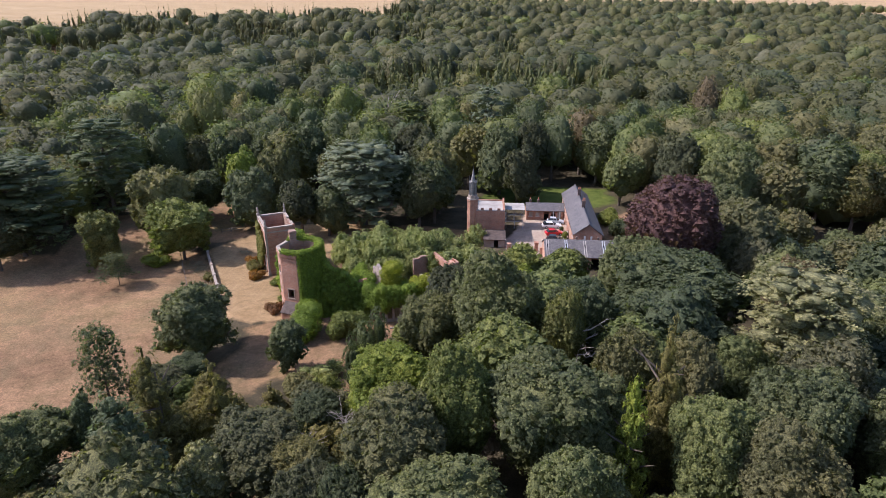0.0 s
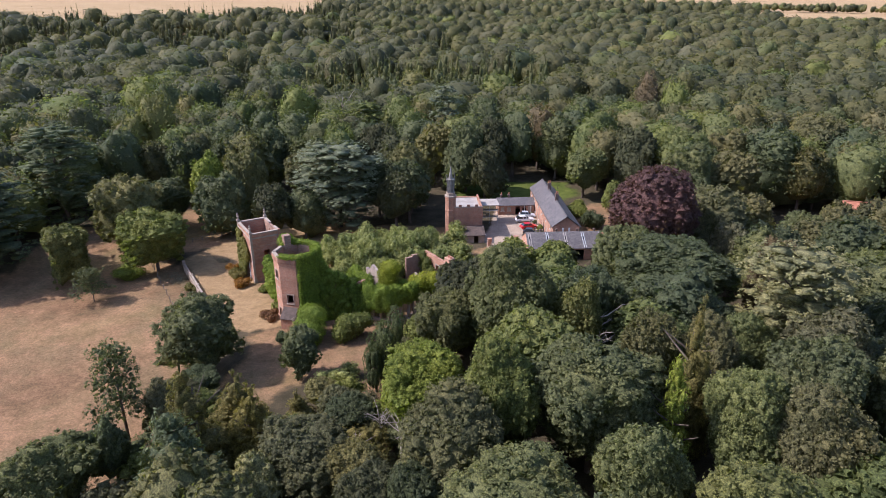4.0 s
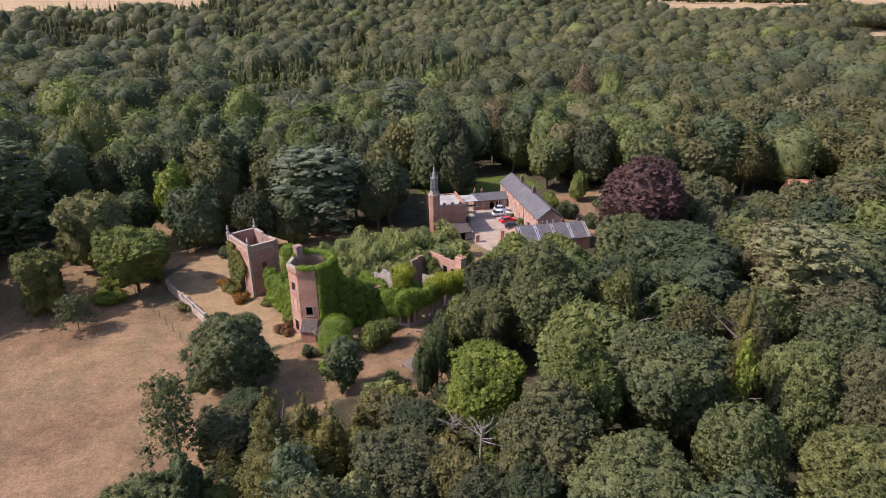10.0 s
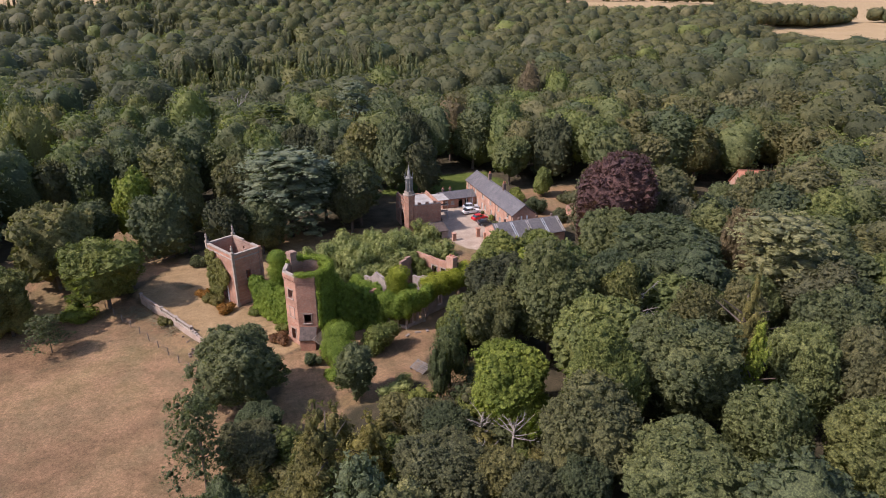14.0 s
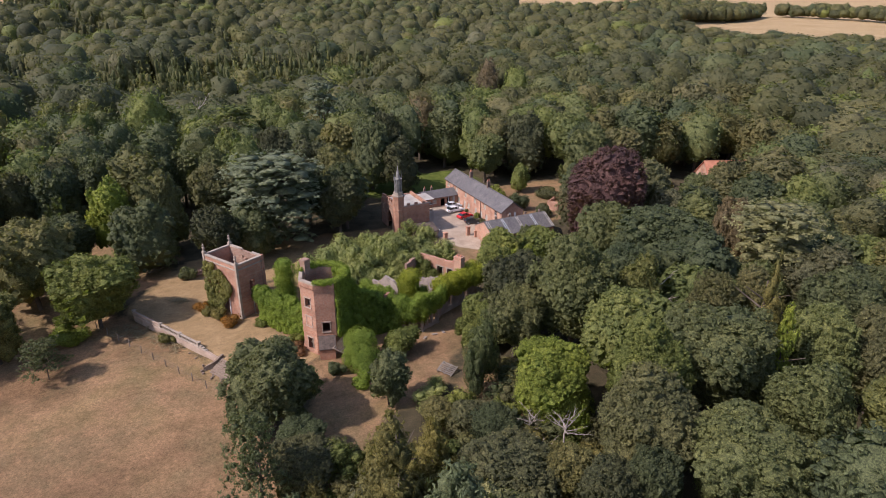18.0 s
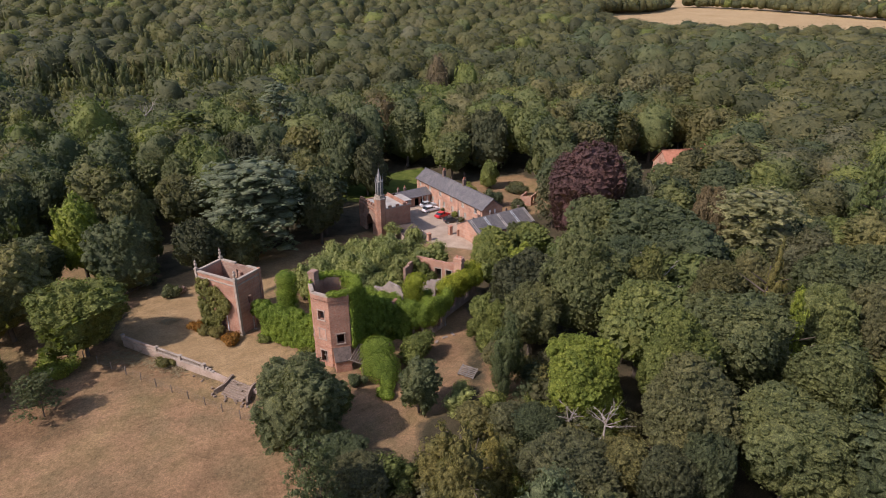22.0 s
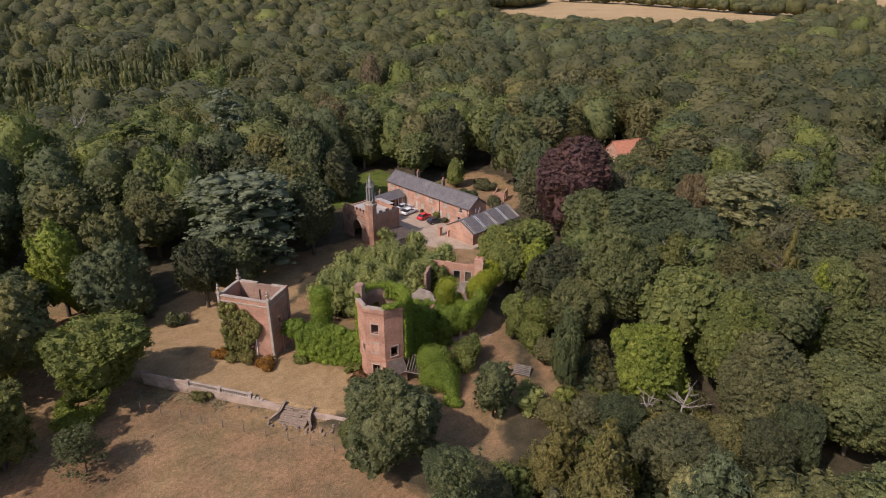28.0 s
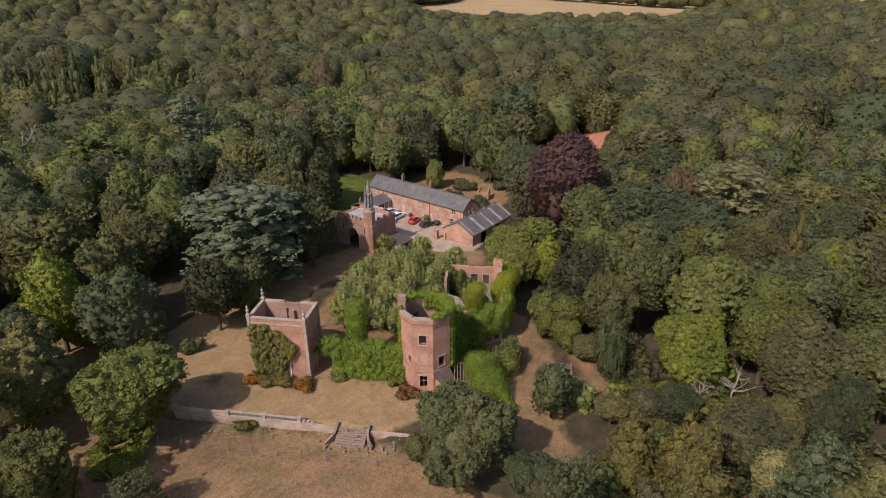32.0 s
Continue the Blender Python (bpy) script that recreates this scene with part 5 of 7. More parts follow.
def make_bay():
    ob = thing("bay_window", CASTLE, "ivy-smothered stone bay with mullioned openings at its foot", "ruin")
    corners = [(22.6, 13.2), (25.6, 12.8), (28.2, 14.6), (28.6, 18.4), (27.6, 20.8)]
    for (ax, ay), (bx, by) in zip(corners, corners[1:]):
        L = math.hypot(bx - ax, by - ay)
        n = 3 if L > 3.3 else 2
        w = L / n
        bm = bmesh.new()
        wall(bm, L, 5.6, 0.45, [(k * w + 0.2, (k + 1) * w - 0.12, 0.5, 2.9) for k in range(n)], pose(ax, ay, 0, 0, 0, math.degrees(math.atan2(by - ay, bx - ax))))
        part("wall", bm, PINK_STONE, ob)
    for x, y in corners[1:4]:
        part("column", boxes((x - 0.16, x + 0.16, y - 0.16, y + 0.16, 0, 2.95), (x - 0.24, x + 0.24, y - 0.24, y + 0.24, 0, 0.3)), STONE, ob, "pale stone mullion")


make_bay()


# ---- ivy and shrubs of the ruin ----
def ivy(name, lobes, leaf="ivy", size=0.22, per=13.0, label="", m=CASTLE, seed=0, kind="stuff", category="ivy", flat=0.0, core=0.82):
    v, f = foliage(np.random.default_rng(seed + 40), lobes, per * 3.6, size * 0.72, core, flat, True, 0.34, -0.05)
    ob = new(name, tri_mesh(name, v, f, [LEAF[leaf]]))
    ob.matrix_world = m
    return tagged(ob, label, category, kind=kind)


rng = np.random.default_rng(21)


def curtain(rng, a, b, top, low=0.0, depth=0.5, step=0.85, out=0.0, lean=0.0):
    """A close curtain of small lobes over a wall from a to b, from low up to top(t); lean: how far its foot spreads outwards."""
    L = math.hypot(b[0] - a[0], b[1] - a[1])
    nx, ny = (b[1] - a[1]) / L, -(b[0] - a[0]) / L
    lobes = []
    for i in range(int(L / step) + 1):
        t = min(1.0, i * step / L)
        high = top(t) if callable(top) else top
        z = low + 0.25
        while z < high + 0.01:
            r = depth * rng.uniform(0.85, 1.5)
            o = out + lean * (1 - z / max(high, 1)) + rng.normal(0, 0.1)
            lobes.append((a[0] + (b[0] - a[0]) * t + nx * o + rng.normal(0, 0.15), a[1] + (b[1] - a[1]) * t + ny * o + rng.normal(0, 0.15), min(z, high), r * 1.15, r * 1.15, r * 1.25))
            z += step * rng.uniform(0.8, 1.1)
    return lobes


ivy("ivy", curtain(rng, (2.5, 2.4), (3.7, 2.4), 5.9, 3.1, 0.40, 0.5, 0.45) + curtain(rng, (3.7, 2.4), (14.2, 2.4), lambda t: 5.3 + 0.25 * math.sin(7 * t) + 0.12 * math.sin(23 * t) + 0.7 * (1 - t) ** 4, 0, 0.40, 0.5, 0.55, 0.7) + curtain(rng, (2.6, 2.9), (14.0, 2.9), lambda t: 5.4 + 0.2 * math.sin(9 * t + 2), 4.6, 0.5, 0.6), label="thick bright ivy curtain over the front wall", seed=1)
tower_ivy = []
for i in range(25):
    a = radians(-14 + 212 * i / 24)
    z = 0.4 if i > 1 else 3.6
    while z < 12.4:
        r = rng.uniform(0.42, 0.55)
        k = 3.72 + 0.3 * (1 - z / 12.5)
        tower_ivy.append((17.7 + k * math.cos(a), 3.0 + k * math.sin(a), z, r, r, r * 1.7))
        z += rng.uniform(0.6, 0.85)
for i in range(38):
    a = radians(-62 + 232 * i / 37)
    tower_ivy.append((17.7 + 3.55 * math.cos(a), 3.0 + 3.55 * math.sin(a), 12.42 + 0.06 * math.sin(i * 1.7), 0.62, 0.62, 0.44))
for i in range(20):
    a = radians(-5 + 105 * (i % 10) / 9)
    tower_ivy.append((17.7 + 2.95 * math.cos(a), 3.0 + 2.95 * math.sin(a), 11.8 - 0.9 * (i // 10), 0.4, 0.4, 0.7))
ivy("ivy", tower_ivy, label="ivy clothing the back of the tower and its rim", seed=3)
ivy("ivy", curtain(rng, (20.6, 6.2), (22.6, 13.3), lambda t: 10.4 - 5.2 * t ** 0.7, 0, 0.42, 0.6, 0.1, 0.9) + curtain(rng, (19.6, 6.6), (21.6, 13.4), lambda t: 9.2 - 4.2 * t ** 0.8, 3.0, 0.7, 1.1), label="dark ivy falling from the tower to the side wall", seed=4)
ivy("ivy", curtain(rng, (15.8, 13.4), (22.4, 13.6), 5.7, 4.2, 0.6) + curtain(rng, (15.8, 14.2), (22.4, 14.4), 5.6, 4.4, 0.6), label="ivy along a broken inner wall head", seed=5)
bay = []
for a, b, t0, t1 in (((22.4, 13.2), (25.6, 12.4), 5.7, 6.0), ((25.6, 12.4), (28.7, 14.6), 6.0, 6.3), ((28.7, 14.6), (29.0, 18.6), 6.3, 6.1), ((29.0, 18.6), (27.9, 20.9), 6.1, 5.8)):
    bay += curtain(rng, a, b, lambda t: t0 + (t1 - t0) * t + 0.25 * math.sin(9 * t), 2.6 if a[0] < 28 else 3.7, 0.6, 0.7, 0.15, -0.2)
bay += [(25.2 + rng.uniform(-2.4, 2.8), 17 + rng.uniform(-3.0, 3.0), 4.4 + rng.uniform(-0.3, 0.5), 1.1, 1.1, 0.75) for _ in range(16)]
ivy("ivy", bay, label="mound of bright ivy over the bay window", seed=6)
ivy("ivy", curtain(rng, (22.3, 12.9), (25.6, 12.2), 4.0, 0.0, 0.7, 0.9, 0.2, 0.3), label="ivy hanging to the ground beside the bay", seed=12)
ivy("ivy", curtain(rng, (27.7, 20.8), (28.9, 31.4), lambda t: 6.0 + 0.6 * math.sin(6 * t), 4.0, 0.75, 0.8, 0.3) + curtain(rng, (26.9, 20.8), (28.1, 31.4), lambda t: 6.2 + 0.5 * math.sin(5 * t + 1), 4.6, 0.8, 1.0), "gold", label="yellow-green ivy mane along the side wall", seed=7)
ivy("ivy_column", [(23.3 + rng.normal(0, 0.25), 17.6 + rng.normal(0, 0.25), 2.6 + 0.68 * k, 1.75, 1.75, 1.1) for k in range(9)], "gold", label="chimney stump grown into a round ivy column", seed=8, kind="")
ivy("ivy_column", [(6.3 + rng.normal(0, 0.15), 4.9 + rng.normal(0, 0.15), 0.8 + 1.0 * k, 1.65, 1.65, 1.1) for k in range(10)] + [(6.3, 4.9, 10.4, 1.35, 1.35, 0.9)], label="tall rounded ivy column behind the front wall", seed=9, kind="")
ivy("climber", curtain(rng, (17.8, 27.6), (21.4, 27.8), lambda t: 6.6 - 2.0 * t, 0, 0.6, 0.9, 0.2), "bright", 0.25, 8.0, "green climber on the rear wall", seed=15, category="climber")
face = []
for i in range(190):
    x = -8.7 + 6.9 * rng.uniform(0, 1) ** 1.1
    top = 9.5 - max(0, x + 6.2) * 0.85
    z = top * rng.uniform(0.04, 1.0) if x < -4.2 else rng.uniform(1.2 + 1.5 * (x + 4.2), top)
    s = rng.uniform(0.28, 0.55)
    face.append((x, -0.2 - 0.4 * (1 - z / 10) - rng.uniform(0, 0.25), z, s, s * 0.85, s * 1.25))
ivy("climber", face, "climber", 0.26, 7.0, "loose green climber spread over the gatehouse front", seed=10, category="climber")
ivy("climber", [(0.7 + 0.3 * k, 2.35 + 0.1 * math.sin(3 * k), 3.5 + 0.16 * k + 1.2 * (k % 2), 0.5, 0.5, 0.75) for k in range(7)] + [(2.4, 2.2, 5.6, 0.6, 0.6, 0.7)], label="ivy hanging over the doorway beside the gatehouse", seed=11, category="climber")


def shrub(name, x, y, r, h, leaf, label, m=None, seed=0, size=0.24, per=11.0, group=""):
    g = np.random.default_rng(seed + 300)
    lobes = [(g.normal(0, 0.4) * r, g.normal(0, 0.4) * r, h * g.uniform(0.3, 0.68), r * g.uniform(0.42, 0.62), r * g.uniform(0.42, 0.62), h * g.uniform(0.28, 0.36)) for _ in range(9)]
    lobes.append((0, 0, h * 0.4, r * 0.7, r * 0.7, h * 0.42))
    v, f = foliage(g, lobes, per * 2, size, 0.85, 0.25, True, 0.5, 0.0)
    ob = new(name, tri_mesh(name, v, f, [LEAF[leaf]]))
    px, py = (castle_to_world(x, y) if m is None else (x, y))
    ob.matrix_world = pose(px, py, float(land(px, py)), 0, 0, seed * 50)
    return tagged(ob, label, "shrub", group)


mound = [(25.2, 2.1, 2.0, 1.9, 1.9, 2.4), (25.4, 2.1, 4.0, 2.0, 2.0, 1.5), (24.8, 1.4, 3.4, 1.4, 1.4, 1.8), (26.4, 2.5, 3.8, 1.7, 1.7, 1.5), (26.8, 1.5, 2.2, 2.3, 2.3, 2.3), (26.2, 0.6, 2.3, 1.9, 1.9, 1.9), (28.1, 0.8, 1.8, 2.0, 2.0, 2.0), (27.3, -0.1, 1.5, 1.8, 1.8, 1.7), (28.9, -0.4, 1.2, 1.6, 1.6, 1.4), (29.7, -1.5, 0.7, 1.1, 1.1, 0.9), (25.6, 0.1, 1.3, 1.4, 1.4, 1.6)]
ivy("ivy_mound", mound, label="tall dense ivy mound beside the tower", seed=16, kind="", category="shrub")
shrub("garden_bush", 24.9, -2.7, 1.1, 1.7, "oak", "low dark green bush below the ivy mound", seed=2)
shrub("laurel_bush", 29.1, 6.7, 2.7, 4.7, "bright", "rounded ivy-grown bush before the side wall", seed=3, size=0.26, per=9)
for k, (x, y, r, h, leaf) in enumerate(((-50.1, 121.9, 1.2, 1.5, "orange"), (-49.2, 119.9, 1.4, 1.6, "brown"), (-47.9, 118.2, 1.2, 1.7, "brown"), (-46.5, 114.8, 1.5, 1.5, "orange"))):
    shrub("berberis_shrub", x, y, r, h, leaf, "rounded orange-brown shrub at the gatehouse foot", m=1, seed=10 + k, group="shrubs along the ruin")
for k, (x, y, r, h) in enumerate(((-40.1, 101.2, 1.35, 1.4), (-38.9, 99.7, 0.9, 1.0))):
    shrub("cut_shrub", x, y, r, h, "rust", "clipped brown shrub at the tower foot", m=1, seed=20 + k, group="shrubs along the ruin")
shrub("ground_ivy", 4.5, 0.4, 1.3, 1.0, "bright", "low green growth at the front wall foot", seed=30)
shrub("ground_ivy", 13.0, 0.2, 1.1, 1.5, "bright", "low green growth beside the tower", seed=31)
shrub("clipped_bush", -33.7, 87.2, 1.3, 1.2, "ivy", "small clipped bush at the foot of the ivy mound", m=1, seed=37)
shrub("box_bush", -5.6, -10.9, 1.2, 1.5, "brown", "yellow-green bush growing from the terrace wall", seed=33)
shrub("gorse_bush", -70.9, 123.2, 3.0, 2.6, "lime", "low bright yellow-green bush at the field edge", m=1, seed=34, size=0.25, per=8)
shrub("thorn_bush", -50.6, 137.2, 1.7, 2.6, "oak", "grey-green thorn bush on the dry bank", m=1, seed=35, size=0.26, per=7)
shrub("bramble", -48.8, 138.6, 1.8, 1.1, "dead", "low tangle of grey dead bramble", m=1, seed=36, size=0.26, per=5)

# the laurel thicket that fills the ruin
rng = np.random.default_rng(8)
THICKET = [(-1, 13), (-2, 25), (2, 35), (9, 42), (18, 38), (17, 29), (16.5, 20), (13, 14.5), (6, 12)]
n = 0
for gx in np.arange(-2, 20, 3.1):
    for gy in np.arange(9, 42, 3.1):
        x, y = gx + rng.uniform(-0.9, 0.9), gy + rng.uniform(-0.9, 0.9)
        if signed_distance(THICKET, x, y) > 0.6:
            wx, wy = castle_to_world(x, y)
            tree("laurel_tree", wx, wy, rng.uniform(6.6, 9.4) - (1.5 if gx > 13 else 0), rng.uniform(2.6, 3.6), "laurel", "shoots", n % 4, 1, "upright light green laurel growing inside the ruin", "tree", 0.0, "laurel thicket", n * 71 % 360)
            n += 1


# ---- terrace ----
def make_terrace_wall():
    ob = thing("terrace_wall", CASTLE @ pose(0, -10.0, 0), "pinkish retaining wall with a stone balustrade on top", "balustrade")
    part("wall", boxes((-16.5, 4.0, -0.42, -0.03, -1.6, 0.12)), PINK_STONE, ob)
    part("plinth", boxes((-16.6, 4.05, -0.5, 0.03, 0.12, 0.26)), STONE, ob, "stone plinth course")
    part("rail", boxes((-8.2, 1.9, -0.40, -0.06, 0.80, 0.94)), STONE, ob, "stone handrail")
    part("parapet", boxes((-16.1, -8.7, -0.36, -0.1, 0.26, 0.82)), PINK_STONE, ob, "plain parapet with flaking pink render")
    for x in (-16.4, -8.4, -3.0, 2.1):
        part("pier", boxes((x - 0.24, x + 0.24, -0.48, 0.02, 0.0, 0.98), (x - 0.29, x + 0.29, -0.53, 0.07, 0.98, 1.06)), STONE, ob, "square stone pier")
    me = bpy.data.meshes.new("baluster")
    bm = bmesh.new()
    lathe(bm, [(0.09, 0), (0.09, 0.06), (0.05, 0.1), (0.105, 0.22), (0.05, 0.38), (0.09, 0.46), (0.09, 0.52)], 7)
    bm.to_mesh(me)
    bm.free()
    me.materials.append(STONE)
    x = -7.9
    while x < 1.8:
        if abs(x + 3.0) > 0.45:
            part_mesh("baluster", me, ob, "", pose(x, -0.23, 0.26))
        x += 0.36
    part("broken_end", boxes((2.5, 2.9, -0.45, -0.05, 0.26, 0.6), (3.0, 3.5, -0.4, 0.0, 0.26, 0.45)), STONE, ob, "broken stones of the lost balustrade")
    # bank wall that runs down to the steps
    bm = bmesh.new()
    for k in range(9):
        t = k / 9
        box(bm, 4.0 + 3.4 * t, 4.0 + 3.4 * (k + 1) / 9, -0.4, -0.02, -1.6, 0.1 - 0.25 * t)
    part("low_wall", bm, PINK_STONE, ob, "low crumbling wall beside the steps")
    part("east_wall", boxes((12.0, 20.0, -0.4, -0.02, -1.6, -0.15)), PINK_STONE, ob, "low crumbling wall beside the steps")


make_terrace_wall()


STEP_STONE = rough_material("worn_brown_step_stone", (0.14, 0.10, 0.072), (0.31, 0.235, 0.175), 1.6)
DIRT = rough_material("dry_earth", (0.13, 0.09, 0.06), (0.22, 0.16, 0.11), 1.0)


def make_steps():
    ob = thing("steps", CASTLE @ pose(7.5, -10.0, 0), "broken stone garden steps between curved side walls", "steps")
    for k in range(8):
        rg = random.Random(k)
        x = 0.05
        while x < 4.15:
            w = min(rg.uniform(0.5, 1.1), 4.2 - x)
            if rg.random() > 0.08:
                part("step_stone", boxes((0, w - 0.02, -0.33, 0.03, -0.10, 0)), STEP_STONE, ob, "", pose(x, -0.31 * k, -0.165 * (k + 1) + 0.165 + rg.uniform(-0.05, 0.02), rg.uniform(-2, 3), rg.uniform(-2, 2), rg.uniform(-3, 3)))
            x += w
    bm = bmesh.new()
    v = [bm.verts.new(p) for p in ((0.1, 0.05, -0.2), (4.15, 0.05, -0.2), (4.15, -2.45, -1.53), (0.1, -2.45, -1.53), (0.1, 0.05, -1.6), (4.15, 0.05, -1.6), (4.15, -2.45, -1.6), (0.1, -2.45, -1.6))]
    for f in ((0, 1, 2, 3), (7, 6, 5, 4), (0, 4, 5, 1), (1, 5, 6, 2), (2, 6, 7, 3), (3, 7, 4, 0)):
        bm.faces.new([v[i] for i in f])
    part("rubble_core", bm, DIRT, ob, "earth and rubble under the steps")
    for side, x0 in ((-1, 0.0), (1, 4.25)):
        bm = bmesh.new()
        rows = []
        for k in range(15):
            t = k / 14
            a = t * t * 1.35
            x = x0 + side * (0.1 + 2.1 * max(0, t - 0.35) ** 1.7)
            y = 0.4 - 3.2 * t + 0.5 * max(0, t - 0.6)
            z = 0.45 - 1.25 * t ** 1.4 + 0.05 * math.sin(9 * t)
            nx, ny = math.cos(a) * side, math.sin(a)
            rows.append([bm.verts.new((x + nx * o, y + ny * o, h)) for o, h in ((-0.12, -1.7), (-0.12, z - 0.12), (-0.17, z - 0.12), (-0.17, z), (0.17, z), (0.17, z - 0.12), (0.12, z - 0.12), (0.12, -1.7))])
        for p, q in zip(rows, rows[1:]):
            for e in range(8):
                bm.faces.new((p[e], p[(e + 1) % 8], q[(e + 1) % 8], q[e]))
        bm.faces.new(rows[0])
        bm.faces.new(rows[-1])
        part("side_wall", bm, STEP_STONE, ob, "curved stone side wall")


make_steps()
rs = random.Random(12)
for k in range(46):
    u, v, s = rs.choice(((rs.uniform(-14, 22), rs.uniform(-11.6, -10.7)), (rs.uniform(5, 16), rs.uniform(-13.6, -11.2)), (rs.uniform(6, 15), rs.uniform(-13.2, -12.3)))) + (rs.uniform(0.1, 0.33),)
    wx, wy = castle_to_world(u, v)
    bm = bmesh.new()
    prism(bm, [(x * s * rs.uniform(0.7, 1.2), y * s * rs.uniform(0.6, 1.1)) for x, y in ring(0, 0, 1, 6, rs.uniform(0, 1))], -0.05, s * rs.uniform(0.7, 1.2), rs.uniform(0.6, 0.9))
    ob = new("fallen_stone", None)
    bpy.data.objects.remove(ob)
    me = bpy.data.meshes.new("fallen_stone")
    bmesh.ops.recalc_face_normals(bm, faces=bm.faces)
    bm.to_mesh(me)
    bm.free()
    me.materials.append(STEP_STONE)
    ob = new("fallen_stone", me)
    ob.matrix_world = pose(wx, wy, float(land(wx, wy)), rs.uniform(-8, 8), rs.uniform(-8, 8), rs.uniform(0, 360))
    tagged(ob, "weathered stone block fallen from the terrace wall", "stone", "fallen stones")


def fence(name, pts, spacing, height, rails, label, mat, wire):
    (ax, ay), (bx, by) = pts
    L = math.hypot(bx - ax, by - ay)
    turn = math.degrees(math.atan2(by - ay, bx - ax))
    z0 = float(land(ax, ay))
    ob = thing(name, pose(ax, ay, z0, 0, 0, turn), label, "fence")
    rf = random.Random(len(name))
    heights = []
    for k in range(int(L / spacing) + 1):
        px, py = ax + (bx - ax) * k * spacing / L, ay + (by - ay) * k * spacing / L
        z = float(land(px, py)) - z0
        heights.append((k * spacing, z))
        bm = bmesh.new()
        lathe(bm, [(0.07, -0.3), (0.07, height - 0.08), (0.04, height)], 6)
        part("post", bm, mat, ob, "", pose(k * spacing, 0, z, rf.uniform(-3, 3), rf.uniform(-3, 3), 0))
    for h in rails:
        bm = bmesh.new()
        for (xa, za), (xb, zb) in zip(heights, heights[1:]):
            rafter(bm, (xa, 0, za + h), (xb, 0, zb + h), wire)
        part("wire" if wire < 0.04 else "rail", bm, mat, ob)


fence("field_fence", (castle_to_world(-26, -15.7), castle_to_world(24, -15.2)), 3.35, 1.45, (0.5, 0.9, 1.3), "line of dark timber posts with wire across the field", TIMBER, 0.012)
fence("paddock_fence", ((-63, 139.5), (-50.5, 146.2)), 2.2, 1.2, (0.5, 1.0), "weathered post and rail fence beside the lane", TIMBER, 0.08)

BENCH = rough_material("bleached_timber", (0.12, 0.10, 0.085), (0.26, 0.225, 0.19), 2.0)
# a slatted frame lying in the path's edge
fr = thing("fallen_bench", pose(-20.7, 85.0, 0.05, 16, 5, -60), "broken pale slatted bench lying beside the path", "bench")
for k in range(6):
    part("slat", boxes((-1.3, 1.3, -0.95 + 0.34 * k, -0.78 + 0.34 * k, 0.5, 0.58)), BENCH, fr)
for x in (-1.25, 0.0, 1.1):
    part("rail", boxes((x, x + 0.15, -1.05, 1.1, 0.38, 0.5)), BENCH, fr)
for x, y in ((-1.2, -0.95), (1.1, -0.95), (-1.2, 0.85), (1.1, 0.85)):
    part("leg", boxes((x, x + 0.14, y, y + 0.14, -0.1, 0.4)), BENCH, fr)
for k, (u, v) in enumerate(((30.5, 14.9), (29.9, 13.1), (31.2, 16.4))):
    wx, wy = castle_to_world(u, v)
    deb = new("stone_slab", mesh_of("stone_slab", *((lambda b: ([v.co[:] for v in b.verts], [[v.index for v in f.verts] for f in b.faces]))((lambda b: (b.verts.index_update(), b)[1])(boxes((-0.5, 0.5, -0.2, 0.2, 0, 0.15))))), PLASTER))
    deb.matrix_world = pose(wx, wy, 0.01, 0, 6, 40 * k)
    tagged(deb, "pale fallen slab on the bare ground", "stone", "fallen stones")


def brush(x0, y0, x1, y1, count, seed, label, spread=0.6):
    """A low heap of cut branches between two places."""
    g = np.random.default_rng(seed)
    vs, fs, n = [], [], 0
    for _ in range(count):
        t = g.uniform(0, 1)
        p = np.array([x0 + (x1 - x0) * t + g.normal(0, spread), y0 + (y1 - y0) * t + g.normal(0, spread), 0.0])
        p[2] = float(land(p[0], p[1])) + g.uniform(0.02, 0.35)
        d = g.normal(size=3)
        d[2] *= 0.15
        q = p + d / np.linalg.norm(d) * g.uniform(0.5, 1.6)
        q[2] = max(q[2], float(land(q[0], q[1])) + 0.02)
        v, f = bar_tris(p, q, g.uniform(0.03, 0.07), 0.015, 5)
        vs.append(v)
        fs.append(f + n)
        n += len(v)
    tagged(new("brushwood", tri_mesh("brushwood", np.concatenate(vs), np.concatenate(fs), [DRY_WOOD])), label, "brushwood", kind="stuff")


DRY_WOOD = bark_material("dry_cut_wood", (0.14, 0.11, 0.06), (0.36, 0.29, 0.16))
brush(*castle_to_world(-14.5, -11.9), *castle_to_world(-1.5, -11.5), 260, 5, "dry cut branches heaped along the terrace wall")
brush(*castle_to_world(-16.5, -13.0), *castle_to_world(-10.0, -12.2), 90, 6, "dry cut branches scattered on the field edge", 0.9)
brush(-54.6, 128.6, -52.2, 127.2, 70, 7, "grey branches lying on the dry grass", 0.5)


